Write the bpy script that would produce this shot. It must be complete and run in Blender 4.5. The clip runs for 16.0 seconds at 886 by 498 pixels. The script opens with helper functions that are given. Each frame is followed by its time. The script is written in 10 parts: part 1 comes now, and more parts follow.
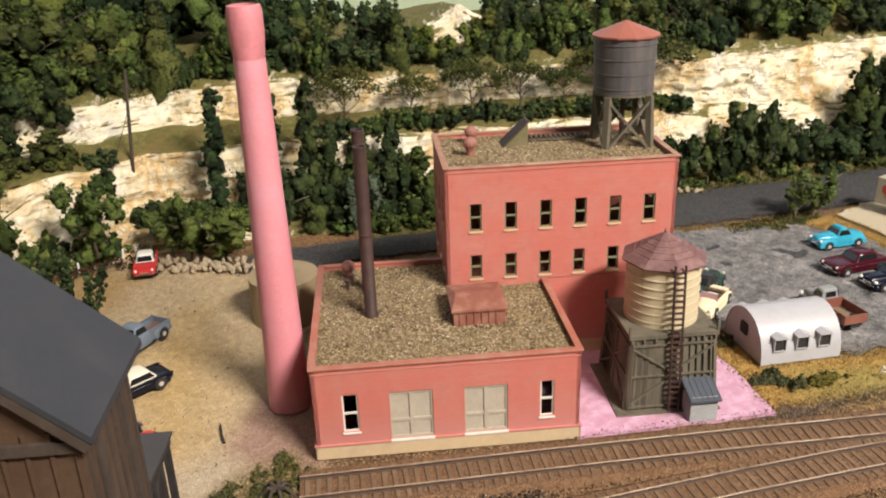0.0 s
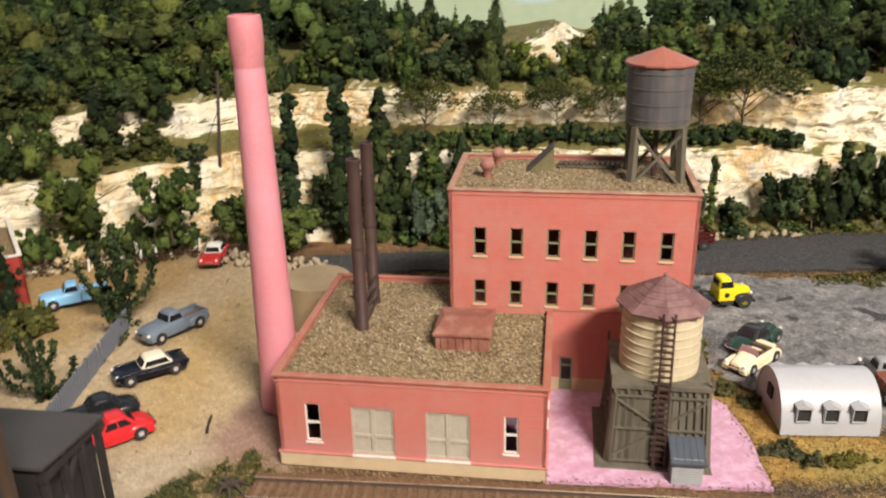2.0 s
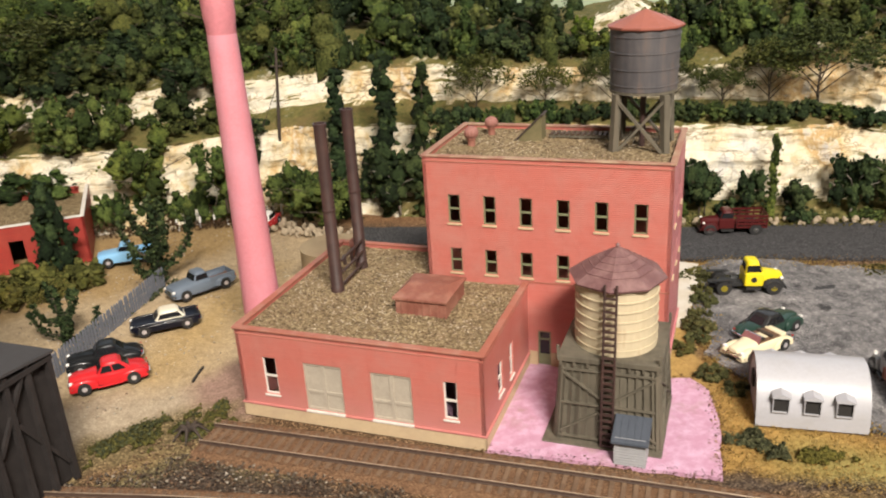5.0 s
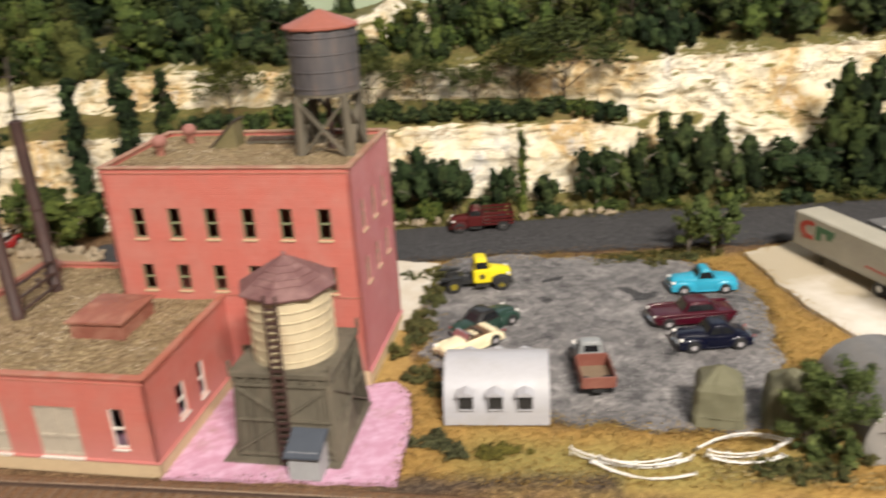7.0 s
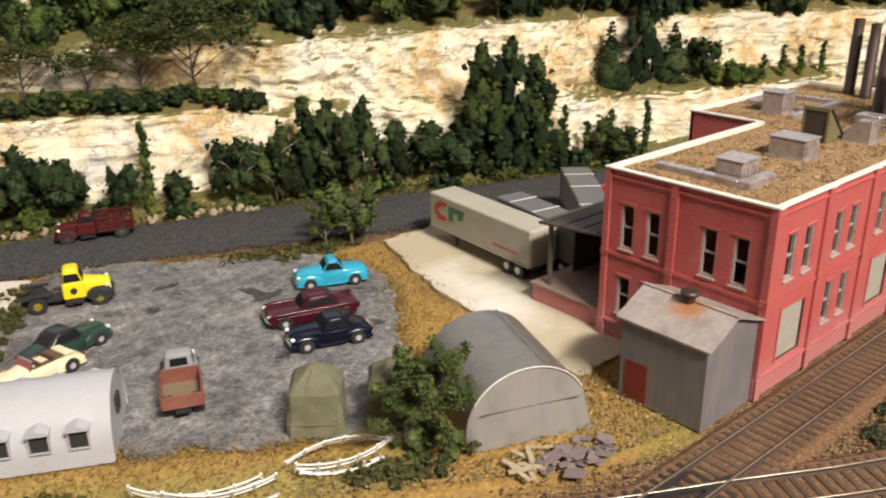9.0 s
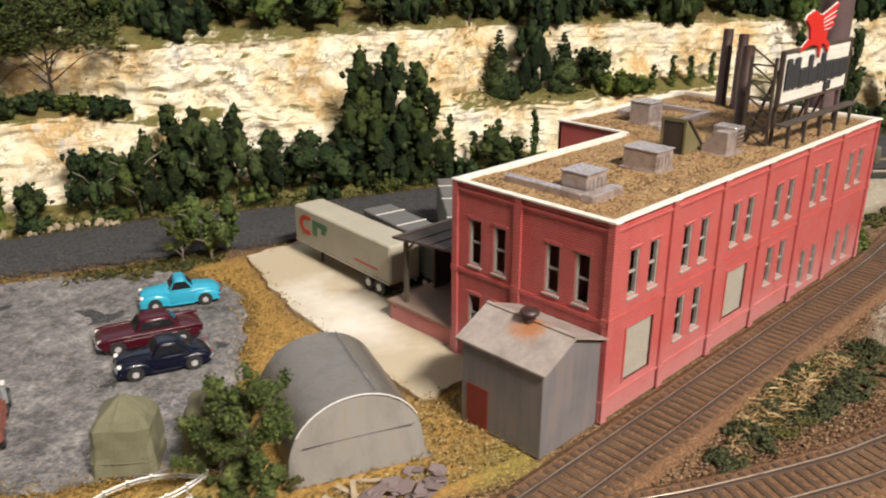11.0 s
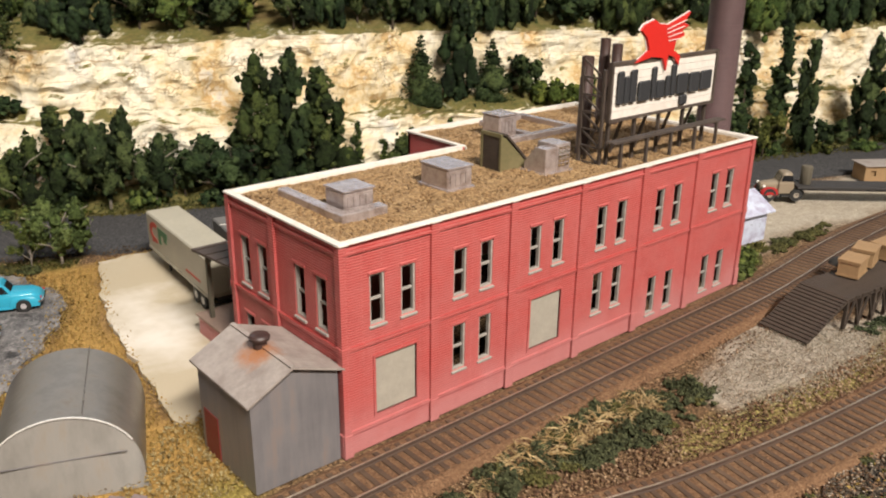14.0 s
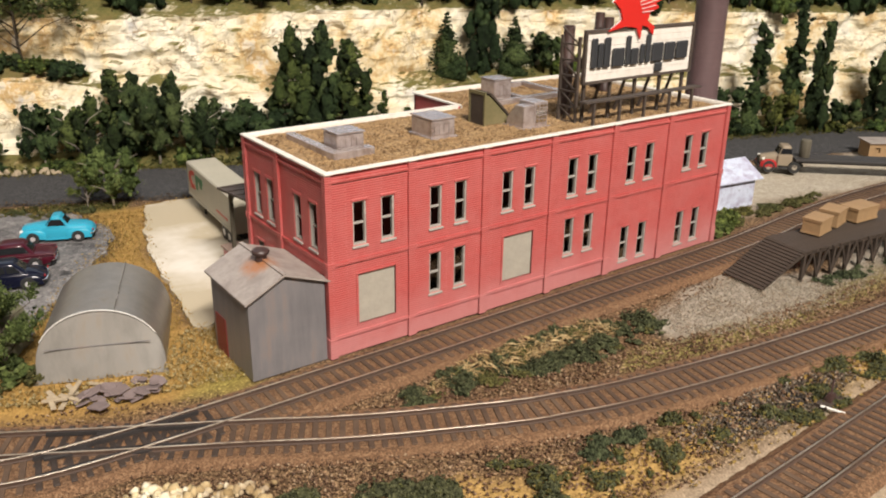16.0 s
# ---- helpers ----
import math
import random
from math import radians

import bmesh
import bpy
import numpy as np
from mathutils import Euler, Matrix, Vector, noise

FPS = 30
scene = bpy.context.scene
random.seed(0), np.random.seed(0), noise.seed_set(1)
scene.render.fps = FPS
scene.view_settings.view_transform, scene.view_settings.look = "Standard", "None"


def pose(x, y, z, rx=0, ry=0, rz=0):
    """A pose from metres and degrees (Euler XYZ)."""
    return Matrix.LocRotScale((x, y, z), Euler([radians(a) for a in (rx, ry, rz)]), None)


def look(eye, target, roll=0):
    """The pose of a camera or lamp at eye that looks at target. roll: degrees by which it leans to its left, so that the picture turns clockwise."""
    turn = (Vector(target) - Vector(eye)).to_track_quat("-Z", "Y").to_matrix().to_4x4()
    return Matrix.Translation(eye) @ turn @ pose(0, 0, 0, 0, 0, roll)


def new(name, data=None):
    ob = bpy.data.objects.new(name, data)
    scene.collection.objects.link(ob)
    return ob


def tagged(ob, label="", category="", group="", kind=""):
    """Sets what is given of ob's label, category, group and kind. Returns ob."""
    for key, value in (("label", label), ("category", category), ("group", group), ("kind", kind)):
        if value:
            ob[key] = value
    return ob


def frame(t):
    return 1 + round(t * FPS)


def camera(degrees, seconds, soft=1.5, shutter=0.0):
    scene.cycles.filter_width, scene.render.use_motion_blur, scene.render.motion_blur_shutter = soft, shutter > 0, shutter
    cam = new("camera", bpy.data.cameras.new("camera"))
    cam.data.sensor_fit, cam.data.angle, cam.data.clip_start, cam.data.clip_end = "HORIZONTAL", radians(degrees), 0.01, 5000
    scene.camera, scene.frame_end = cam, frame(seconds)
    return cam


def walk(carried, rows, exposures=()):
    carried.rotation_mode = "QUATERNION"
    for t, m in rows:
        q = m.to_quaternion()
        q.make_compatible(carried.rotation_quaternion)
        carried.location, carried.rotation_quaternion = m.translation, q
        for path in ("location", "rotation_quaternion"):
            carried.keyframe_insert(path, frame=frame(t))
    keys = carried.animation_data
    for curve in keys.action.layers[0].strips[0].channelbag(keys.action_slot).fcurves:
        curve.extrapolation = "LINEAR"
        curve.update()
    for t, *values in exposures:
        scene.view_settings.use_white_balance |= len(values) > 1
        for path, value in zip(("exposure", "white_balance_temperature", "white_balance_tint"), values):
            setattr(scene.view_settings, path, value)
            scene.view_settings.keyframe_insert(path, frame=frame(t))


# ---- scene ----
cam = camera(56.2, 16.0, soft=2.0, shutter=0.5)
PATH = [
    (0, (0.045, 0.02, 0.291), (1.155, 1.5, -0.471), -2.0),
    (0.5, (0.055, 0.014, 0.299), (1.129, 1.526, -0.449), -2.4),
    (1, (0.069, 0.008, 0.303), (1.097, 1.561, -0.427), -2.1),
    (1.5, (0.103, -0.003, 0.296), (1.026, 1.62, -0.42), -1.1),
    (2, (0.146, -0.029, 0.29), (0.896, 1.677, -0.434), -1.1),
    (2.5, (0.189, -0.056, 0.274), (0.789, 1.697, -0.477), -1.5),
    (3, (0.183, -0.046, 0.285), (0.741, 1.717, -0.476), -2.5),
    (3.2, (0.167, -0.042, 0.282), (0.737, 1.719, -0.476), -2.5),
    (5.3, (0.268, -0.077, 0.27), (0.632, 1.75, -0.458), -3.5),
    (5.5, (0.273, -0.079, 0.269), (0.644, 1.746, -0.461), -3.6),
    (6, (0.295, -0.086, 0.269), (0.703, 1.729, -0.467), -4.2),
    (6.5, (0.329, -0.092, 0.265), (0.817, 1.699, -0.479), -4.4),
    (7, (0.365, -0.091, 0.262), (1.027, 1.646, -0.475), -3.4),
    (7.5, (0.405, -0.086, 0.256), (1.276, 1.562, -0.47), -2.7),
    (8, (0.435, -0.084, 0.243), (1.47, 1.465, -0.483), -2.2),
    (8.5, (0.451, -0.082, 0.23), (1.593, 1.388, -0.502), -1.5),
    (9, (0.465, -0.082, 0.222), (1.664, 1.344, -0.506), -1.0),
    (9.5, (0.474, -0.076, 0.221), (1.723, 1.313, -0.496), -0.8),
    (10, (0.482, -0.077, 0.217), (1.779, 1.267, -0.499), -0.6),
    (10.2, (0.488, -0.08, 0.216), (1.801, 1.247, -0.501), -0.3),
    (12.3, (0.575, -0.118, 0.222), (1.886, 1.223, -0.474), 0.7),
    (12.5, (0.584, -0.12, 0.223), (1.894, 1.222, -0.472), 0.7),
    (13, (0.601, -0.132, 0.221), (1.897, 1.225, -0.471), 0.5),
    (13.5, (0.622, -0.155, 0.219), (1.886, 1.231, -0.475), 0.6),
    (14, (0.638, -0.172, 0.216), (1.859, 1.248, -0.485), 0.6),
    (14.5, (0.644, -0.193, 0.215), (1.806, 1.273, -0.492), 0.4),
    (15, (0.64, -0.213, 0.214), (1.764, 1.281, -0.497), 0.2),
    (15.5, (0.631, -0.239, 0.212), (1.739, 1.26, -0.512), 0.4),
    (16, (0.629, -0.252, 0.213), (1.729, 1.251, -0.516), 0.8),
]
walk(cam, [(t, look(eye, target, roll)) for t, eye, target, roll in PATH], [(0.0, -0.06), (3.0, -0.06), (5.5, -0.06), (7.0, -0.12), (10.0, -0.18), (13.0, -0.20), (16.0, -0.22)])

# ---- helpers of this scene ----
class Shape:
    """Collects vertices and faces; M places what is added."""

    def __init__(self, M=None):
        self.v, self.f, self.M = [], [], M or Matrix()

    def add(self, verts, faces):
        n = len(self.v)
        self.v += [tuple(self.M @ Vector(p)) for p in verts]
        self.f += [tuple(n + i for i in q) for q in faces]
        return self

    def box(self, x0, x1, y0, y1, z0, z1):
        return self.add([(x0, y0, z0), (x1, y0, z0), (x1, y1, z0), (x0, y1, z0), (x0, y0, z1), (x1, y0, z1), (x1, y1, z1), (x0, y1, z1)],
                        [(0, 3, 2, 1), (4, 5, 6, 7), (0, 1, 5, 4), (1, 2, 6, 5), (2, 3, 7, 6), (3, 0, 4, 7)])

    def beam(self, a, b, w, h=None):
        """A square bar from a to b."""
        a, b, h = Vector(a), Vector(b), h or w
        d = (b - a).normalized()
        s = d.cross(Vector((0, 0, 1)))
        s = Vector((1, 0, 0)) if s.length < 1e-4 else s.normalized()
        t = s.cross(d)
        c = [s * w / 2 + t * h / 2, -s * w / 2 + t * h / 2, -s * w / 2 - t * h / 2, s * w / 2 - t * h / 2]
        return self.add([a + q for q in c] + [b + q for q in c], [(3, 2, 1, 0), (4, 5, 6, 7), (0, 1, 5, 4), (1, 2, 6, 5), (2, 3, 7, 6), (3, 0, 4, 7)])

    def rings(self, rings, cap=True):
        """A skin over rings of equally many points."""
        n, m = len(rings[0]), len(rings)
        faces = [(i * n + j, i * n + (j + 1) % n, (i + 1) * n + (j + 1) % n, (i + 1) * n + j) for i in range(m - 1) for j in range(n)]
        if cap:
            faces += [tuple(reversed(range(n))), tuple((m - 1) * n + j for j in range(n))]
        return self.add([p for r in rings for p in r], faces)

    def tube(self, path, radii, n=8, cap=True):
        out = []
        path = [Vector(p) for p in path]
        for i, p in enumerate(path):
            d = (path[min(i + 1, len(path) - 1)] - path[max(i - 1, 0)]).normalized()
            s = d.cross(Vector((0.13, 0.21, 1)) if abs(d.z) < 0.95 else Vector((1, 0, 0))).normalized()
            t = d.cross(s)
            r = radii[i] if isinstance(radii, (list, tuple)) else radii
            out.append([p + r * (math.cos(2 * math.pi * k / n) * s + math.sin(2 * math.pi * k / n) * t) for k in range(n)])
        return self.rings(out, cap)

    def turned(self, x, y, profile, n=32, cap=True):
        """A body of revolution about the upright at x, y; profile: (radius, z)."""
        return self.rings([[(x + r * math.cos(2 * math.pi * k / n), y + r * math.sin(2 * math.pi * k / n), z) for k in range(n)] for r, z in profile], cap)

    def prism(self, pts, z0, z1):
        n = len(pts)
        return self.add([(x, y, z0) for x, y in pts] + [(x, y, z1) for x, y in pts],
                        [tuple(reversed(range(n))), tuple(range(n, 2 * n))] + [(i, (i + 1) % n, n + (i + 1) % n, n + i) for i in range(n)])

    def wall(self, length, height, holes, thick):
        """An upright panel along x, its outer face at y = 0, with openings (x0, x1, z0, z1) through it."""
        xs = sorted({0, length, *[h[0] for h in holes], *[h[1] for h in holes]})
        zs = sorted({0, height, *[h[2] for h in holes], *[h[3] for h in holes]})
        solid = lambda i, j: 0 <= i < len(xs) - 1 and 0 <= j < len(zs) - 1 and not any(
            h[0] - 1e-7 < xs[i] and xs[i + 1] < h[1] + 1e-7 and h[2] - 1e-7 < zs[j] and zs[j + 1] < h[3] + 1e-7 for h in holes)
        for i in range(len(xs) - 1):
            for j in range(len(zs) - 1):
                if solid(i, j):
                    a, b, c, d = xs[i], xs[i + 1], zs[j], zs[j + 1]
                    f = [(0, 1, 5, 4), (3, 7, 6, 2)]
                    f += [] if solid(i - 1, j) else [(0, 4, 7, 3)]
                    f += [] if solid(i + 1, j) else [(1, 2, 6, 5)]
                    f += [] if solid(i, j - 1) else [(0, 3, 2, 1)]
                    f += [] if solid(i, j + 1) else [(4, 5, 6, 7)]
                    self.add([(a, 0, c), (b, 0, c), (b, thick, c), (a, thick, c), (a, 0, d), (b, 0, d), (b, thick, d), (a, thick, d)], f)
        return self

    def mesh(self, name, material, smooth=False, bevel=0.0):
        me = bpy.data.meshes.new(name)
        me.from_pydata(self.v, [], self.f)
        if bevel or "wall" in name:
            bm = bmesh.new()
            bm.from_mesh(me)
            bmesh.ops.remove_doubles(bm, verts=bm.verts, dist=1e-6)
        if "wall" in name and not bevel:
            bm.to_mesh(me)
            bm.free()
        if bevel:
            bmesh.ops.bevel(bm, geom=[e for e in bm.edges if len(e.link_faces) == 2 and e.calc_face_angle(0) > 0.5], offset=bevel, segments=1, affect="EDGES", clamp_overlap=True)
            bm.to_mesh(me)
            bm.free()
        if smooth:
            me.shade_smooth()
        me.materials.append(material)
        return me


def smooth_by_angle(me, angle=0.7):
    bm = bmesh.new()
    bm.from_mesh(me)
    bmesh.ops.remove_doubles(bm, verts=bm.verts, dist=1e-6)
    for e in bm.edges:
        e.smooth = len(e.link_faces) != 2 or e.calc_face_angle(0) < angle
    for f in bm.faces:
        f.smooth = True
    bm.to_mesh(me)
    bm.free()
    return me


def thing(name, label, category, m=None, group="", kind=""):
    """A top-level Empty at the base of a thing."""
    ob = new(name)
    ob.empty_display_size = 0.01
    ob.matrix_basis = m or Matrix()
    return tagged(ob, label, category, group, kind)


def part(name, shape, material, parent, label="", smooth=False, bevel=0.0, m=None):
    me = shape if isinstance(shape, bpy.types.Mesh) else shape.mesh(name, material, False, bevel)
    if smooth and not isinstance(shape, bpy.types.Mesh):
        smooth_by_angle(me)
    ob = new(name, me)
    ob.parent = parent
    if m:
        ob.matrix_basis = m
    return tagged(ob, label)


def single(name, shape, material, label, category, m=None, smooth=False, bevel=0.0, kind="", group=""):
    """A thing of one mesh."""
    ob = part(name, shape, material, None, "", smooth, bevel, m)
    return tagged(ob, label, category, group, kind)


def arrays(name, verts, quads, material):
    """A mesh straight from arrays: verts (n, 3), quads (m, 4)."""
    me = bpy.data.meshes.new(name)
    me.vertices.add(len(verts))
    me.vertices.foreach_set("co", np.asarray(verts, float).ravel())
    me.loops.add(quads.size)
    me.loops.foreach_set("vertex_index", quads.ravel().astype(np.int32))
    me.polygons.add(len(quads))
    me.polygons.foreach_set("loop_start", np.arange(0, quads.size, quads.shape[1], dtype=np.int32))
    me.update(calc_edges=True)
    me.materials.append(material)
    return me


def flat(x, y, z=0.0, turn=0.0, s=1.0):
    return Matrix.Translation((x, y, z)) @ Matrix.Rotation(radians(turn), 4, "Z") @ Matrix.Scale(s, 4)


# ---- light ----
def area(name, eye, target, sx, sy, watts, colour):
    lamp = bpy.data.lights.new(name, "AREA")
    lamp.shape, lamp.size, lamp.size_y, lamp.energy, lamp.color = "RECTANGLE", sx, sy, watts, colour
    ob = new(name, lamp)
    ob.matrix_basis = look(eye, target)
    return ob


area("unseen_lamp", (0.45, -1.70, 1.95), (0.6, 0.35, 0.0), 0.90, 0.22, 178, (1.0, 0.915, 0.82))
# Added overhead fill with no fixture of its own.
area("unseen_lamp", (0.6, 0.45, 1.90), (0.6, 0.45, 0.0), 1.8, 0.5, 5.0, (1.0, 0.92, 0.83))
world = bpy.data.worlds.new("room_air")
scene.world = world
world.use_nodes = True
world.node_tree.nodes["Background"].inputs[0].default_value = (1.0, 0.90, 0.80, 1)
world.node_tree.nodes["Background"].inputs[1].default_value = 0.012


# ---- materials ----
def nodes_of(name):
    mt = bpy.data.materials.new(name)
    mt.use_nodes = True
    nt = mt.node_tree
    return mt, nt, nt.nodes["Principled BSDF"]


def noise_node(nt, vec, scale, detail=4.0, rough=0.6):
    n = nt.nodes.new("ShaderNodeTexNoise")
    n.inputs["Scale"].default_value, n.inputs["Detail"].default_value, n.inputs["Roughness"].default_value = scale, detail, rough
    if vec:
        nt.links.new(vec, n.inputs["Vector"])
    return n.outputs["Fac"]


def ramp(nt, fac, stops):
    r = nt.nodes.new("ShaderNodeValToRGB")
    els = r.color_ramp.elements
    while len(els) < len(stops):
        els.new(0.5)
    for e, (p, c) in zip(els, stops):
        e.position, e.color = p, (*c, 1) if len(c) == 3 else c
    nt.links.new(fac, r.inputs[0])
    return r.outputs[0]


def mix(nt, fac, a, b, blend="MIX"):
    m = nt.nodes.new("ShaderNodeMix")
    m.data_type, m.blend_type = "RGBA", blend
    for sock, val in ((m.inputs[0], fac), (m.inputs[6], a), (m.inputs[7], b)):
        if isinstance(val, (int, float)):
            sock.default_value = val
        elif isinstance(val, tuple):
            sock.default_value = (*val, 1)
        else:
            nt.links.new(val, sock)
    return m.outputs[2]


def maths(nt, op, a, b=0.0):
    m = nt.nodes.new("ShaderNodeMath")
    m.operation = op
    for sock, val in zip(m.inputs, (a, b)):
        if isinstance(val, (int, float)):
            sock.default_value = val
        else:
            nt.links.new(val, sock)
    return m.outputs[0]


def bump(nt, bsdf, height, dist, strength=1.0, normal=None):
    b = nt.nodes.new("ShaderNodeBump")
    b.inputs["Distance"].default_value, b.inputs["Strength"].default_value = dist, strength
    nt.links.new(height, b.inputs["Height"])
    if normal:
        nt.links.new(normal, b.inputs["Normal"])
    nt.links.new(b.outputs[0], bsdf.inputs["Normal"])
    return b.outputs[0]


def place(nt, where):
    if where == "world":
        return nt.nodes.new("ShaderNodeNewGeometry").outputs["Position"]
    return nt.nodes.new("ShaderNodeTexCoord").outputs["Object"]


def surface(name, c1, c2, rough=0.8, grain=900, blotch=60, relief=0.00025, c3=None, metal=0.0, where="object", coat=0.0, spec=0.5, stain=0.5):
    """Paint, wood, dust: two colours in fine grain, a third in large stains, and a fine relief."""
    mt, nt, bs = nodes_of(name)
    at = place(nt, where)
    fine, large = noise_node(nt, at, grain, 5, 0.7), noise_node(nt, at, blotch, 5, 0.65)
    col = mix(nt, ramp(nt, fine, [(0.3, (0, 0, 0)), (0.7, (1, 1, 1))]), c1, c2)
    if c3:
        col = mix(nt, maths(nt, "MULTIPLY", ramp(nt, large, [(0.45, (0, 0, 0)), (0.68, (1, 1, 1))]), stain), col, c3)
    else:
        col = mix(nt, 1.0, col, ramp(nt, large, [(0.3, (0.84, 0.84, 0.84)), (0.7, (1.0, 1.0, 1.0))]), "MULTIPLY")
    nt.links.new(col, bs.inputs["Base Color"])
    nt.links.new(maths(nt, "ADD", maths(nt, "MULTIPLY", large, 0.25), rough - 0.12), bs.inputs["Roughness"])
    bs.inputs["Metallic"].default_value = metal
    bs.inputs["Coat Weight"].default_value = coat
    bs.inputs["Specular IOR Level"].default_value = spec
    if relief:
        bump(nt, bs, fine, relief)
    return mt


def bricks(name, c1, c2, mortar, dust, strength=0.8, joint=0.00026, dusty=0.0):
    """Small moulded brick courses on x- and y-facing walls."""
    mt, nt, bs = nodes_of(name)
    at = place(nt, "object")
    sep = nt.nodes.new("ShaderNodeSeparateXYZ")
    nt.links.new(at, sep.inputs[0])
    com = nt.nodes.new("ShaderNodeCombineXYZ")
    nt.links.new(maths(nt, "ADD", sep.outputs[0], sep.outputs[1]), com.inputs[0])
    nt.links.new(sep.outputs[2], com.inputs[1])
    br = nt.nodes.new("ShaderNodeTexBrick")
    nt.links.new(com.outputs[0], br.inputs["Vector"])
    for key, val in (("Scale", 1.0), ("Mortar Size", joint), ("Mortar Smooth", 0.4), ("Brick Width", 0.021), ("Row Height", 0.00125), ("Bias", 0.0)):
        br.inputs[key].default_value = val
    br.inputs["Color1"].default_value, br.inputs["Color2"].default_value, br.inputs["Mortar"].default_value = (*c1, 1), (*c2, 1), (*mortar, 1)
    large, fine = noise_node(nt, at, 45, 6, 0.7), noise_node(nt, at, 1500, 3, 0.6)
    worn = noise_node(nt, at, 130, 5, 0.7)
    col = mix(nt, maths(nt, "MULTIPLY", ramp(nt, large, [(0.42, (0, 0, 0)), (0.70, (1, 1, 1))]), 0.55), br.outputs["Color"], dust)
    col = mix(nt, maths(nt, "MULTIPLY", ramp(nt, worn, [(0.52, (0, 0, 0)), (0.70, (1, 1, 1))]), 0.35), col, tuple(0.72 * k for k in c2))
    col = mix(nt, maths(nt, "MULTIPLY", fine, 0.15), col, mortar)
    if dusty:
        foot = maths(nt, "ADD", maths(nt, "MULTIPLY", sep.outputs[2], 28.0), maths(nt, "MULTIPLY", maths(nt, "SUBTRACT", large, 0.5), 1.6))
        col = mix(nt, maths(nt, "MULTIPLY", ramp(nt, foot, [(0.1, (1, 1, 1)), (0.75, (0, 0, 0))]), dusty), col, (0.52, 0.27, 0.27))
    nt.links.new(col, bs.inputs["Base Color"])
    bs.inputs["Roughness"].default_value = 0.5
    h = maths(nt, "ADD", maths(nt, "MULTIPLY", br.outputs["Fac"], -1.0), maths(nt, "MULTIPLY", fine, 0.4))
    bump(nt, bs, h, 0.0003, strength)
    return mt


def gravel(name, c1, c2, c3, size, relief, where="world", rough=0.9):
    """Loose grains: cells of their own colour."""
    mt, nt, bs = nodes_of(name)
    at = place(nt, where)
    vo = nt.nodes.new("ShaderNodeTexVoronoi")
    vo.inputs["Scale"].default_value = 1 / size
    nt.links.new(at, vo.inputs["Vector"])
    tone = nt.nodes.new("ShaderNodeSeparateColor")
    nt.links.new(vo.outputs["Color"], tone.inputs[0])
    large, mid = noise_node(nt, at, 28, 5, 0.65), noise_node(nt, at, 190, 4, 0.6)
    col = ramp(nt, tone.outputs[0], [(0.0, c1), (0.55, c2), (1.0, c3)])
    col = mix(nt, maths(nt, "MULTIPLY", ramp(nt, mid, [(0.42, (0, 0, 0)), (0.7, (1, 1, 1))]), 0.35), col, c1)
    col = mix(nt, maths(nt, "MULTIPLY", ramp(nt, large, [(0.45, (0, 0, 0)), (0.65, (1, 1, 1))]), 0.5), col, c2)
    nt.links.new(col, bs.inputs["Base Color"])
    bs.inputs["Roughness"].default_value = rough
    bs.inputs["Specular IOR Level"].default_value = 0.25
    bump(nt, bs, maths(nt, "ADD", maths(nt, "MULTIPLY", vo.outputs["Distance"], -1.0), mid), relief)
    return mt


def streaked(name, c1, c2, rust, rough=0.4, metal=0.3, amount=0.5):
    """Sheet metal or paint with upright runs of dirt and rust."""
    mt, nt, bs = nodes_of(name)
    at = place(nt, "object")
    mp = nt.nodes.new("ShaderNodeMapping")
    mp.inputs["Scale"].default_value = (1, 1, 0.10)
    nt.links.new(at, mp.inputs[0])
    run, blot, fine = noise_node(nt, mp.outputs[0], 170, 5, 0.65), noise_node(nt, at, 50, 5, 0.65), noise_node(nt, at, 700, 3, 0.6)
    col = mix(nt, ramp(nt, maths(nt, "ADD", maths(nt, "MULTIPLY", run, 0.6), maths(nt, "MULTIPLY", blot, 0.4)), [(0.38, (0, 0, 0)), (0.62, (1, 1, 1))]), c1, c2)
    col = mix(nt, maths(nt, "MULTIPLY", ramp(nt, maths(nt, "MULTIPLY", run, maths(nt, "ADD", blot, 0.5)), [(0.54, (0, 0, 0)), (0.70, (1, 1, 1))]), amount), col, rust)
    nt.links.new(col, bs.inputs["Base Color"])
    nt.links.new(maths(nt, "ADD", maths(nt, "MULTIPLY", blot, 0.35), rough - 0.17), bs.inputs["Roughness"])
    bs.inputs["Metallic"].default_value = metal
    bump(nt, bs, maths(nt, "ADD", run, maths(nt, "MULTIPLY", fine, 0.4)), 0.0001)
    return mt


def plain(name, c, rough=0.5, metal=0.0, coat=0.0):
    mt, nt, bs = nodes_of(name)
    at = place(nt, "object")
    n = noise_node(nt, at, 420, 4)
    nt.links.new(mix(nt, maths(nt, "MULTIPLY", n, 0.18), c, tuple(0.55 * k for k in c)), bs.inputs["Base Color"])
    nt.links.new(maths(nt, "ADD", maths(nt, "MULTIPLY", n, 0.16), rough - 0.08), bs.inputs["Roughness"])
    bs.inputs["Metallic"].default_value, bs.inputs["Coat Weight"].default_value = metal, coat
    bs.inputs["Coat Roughness"].default_value = 0.08
    return mt


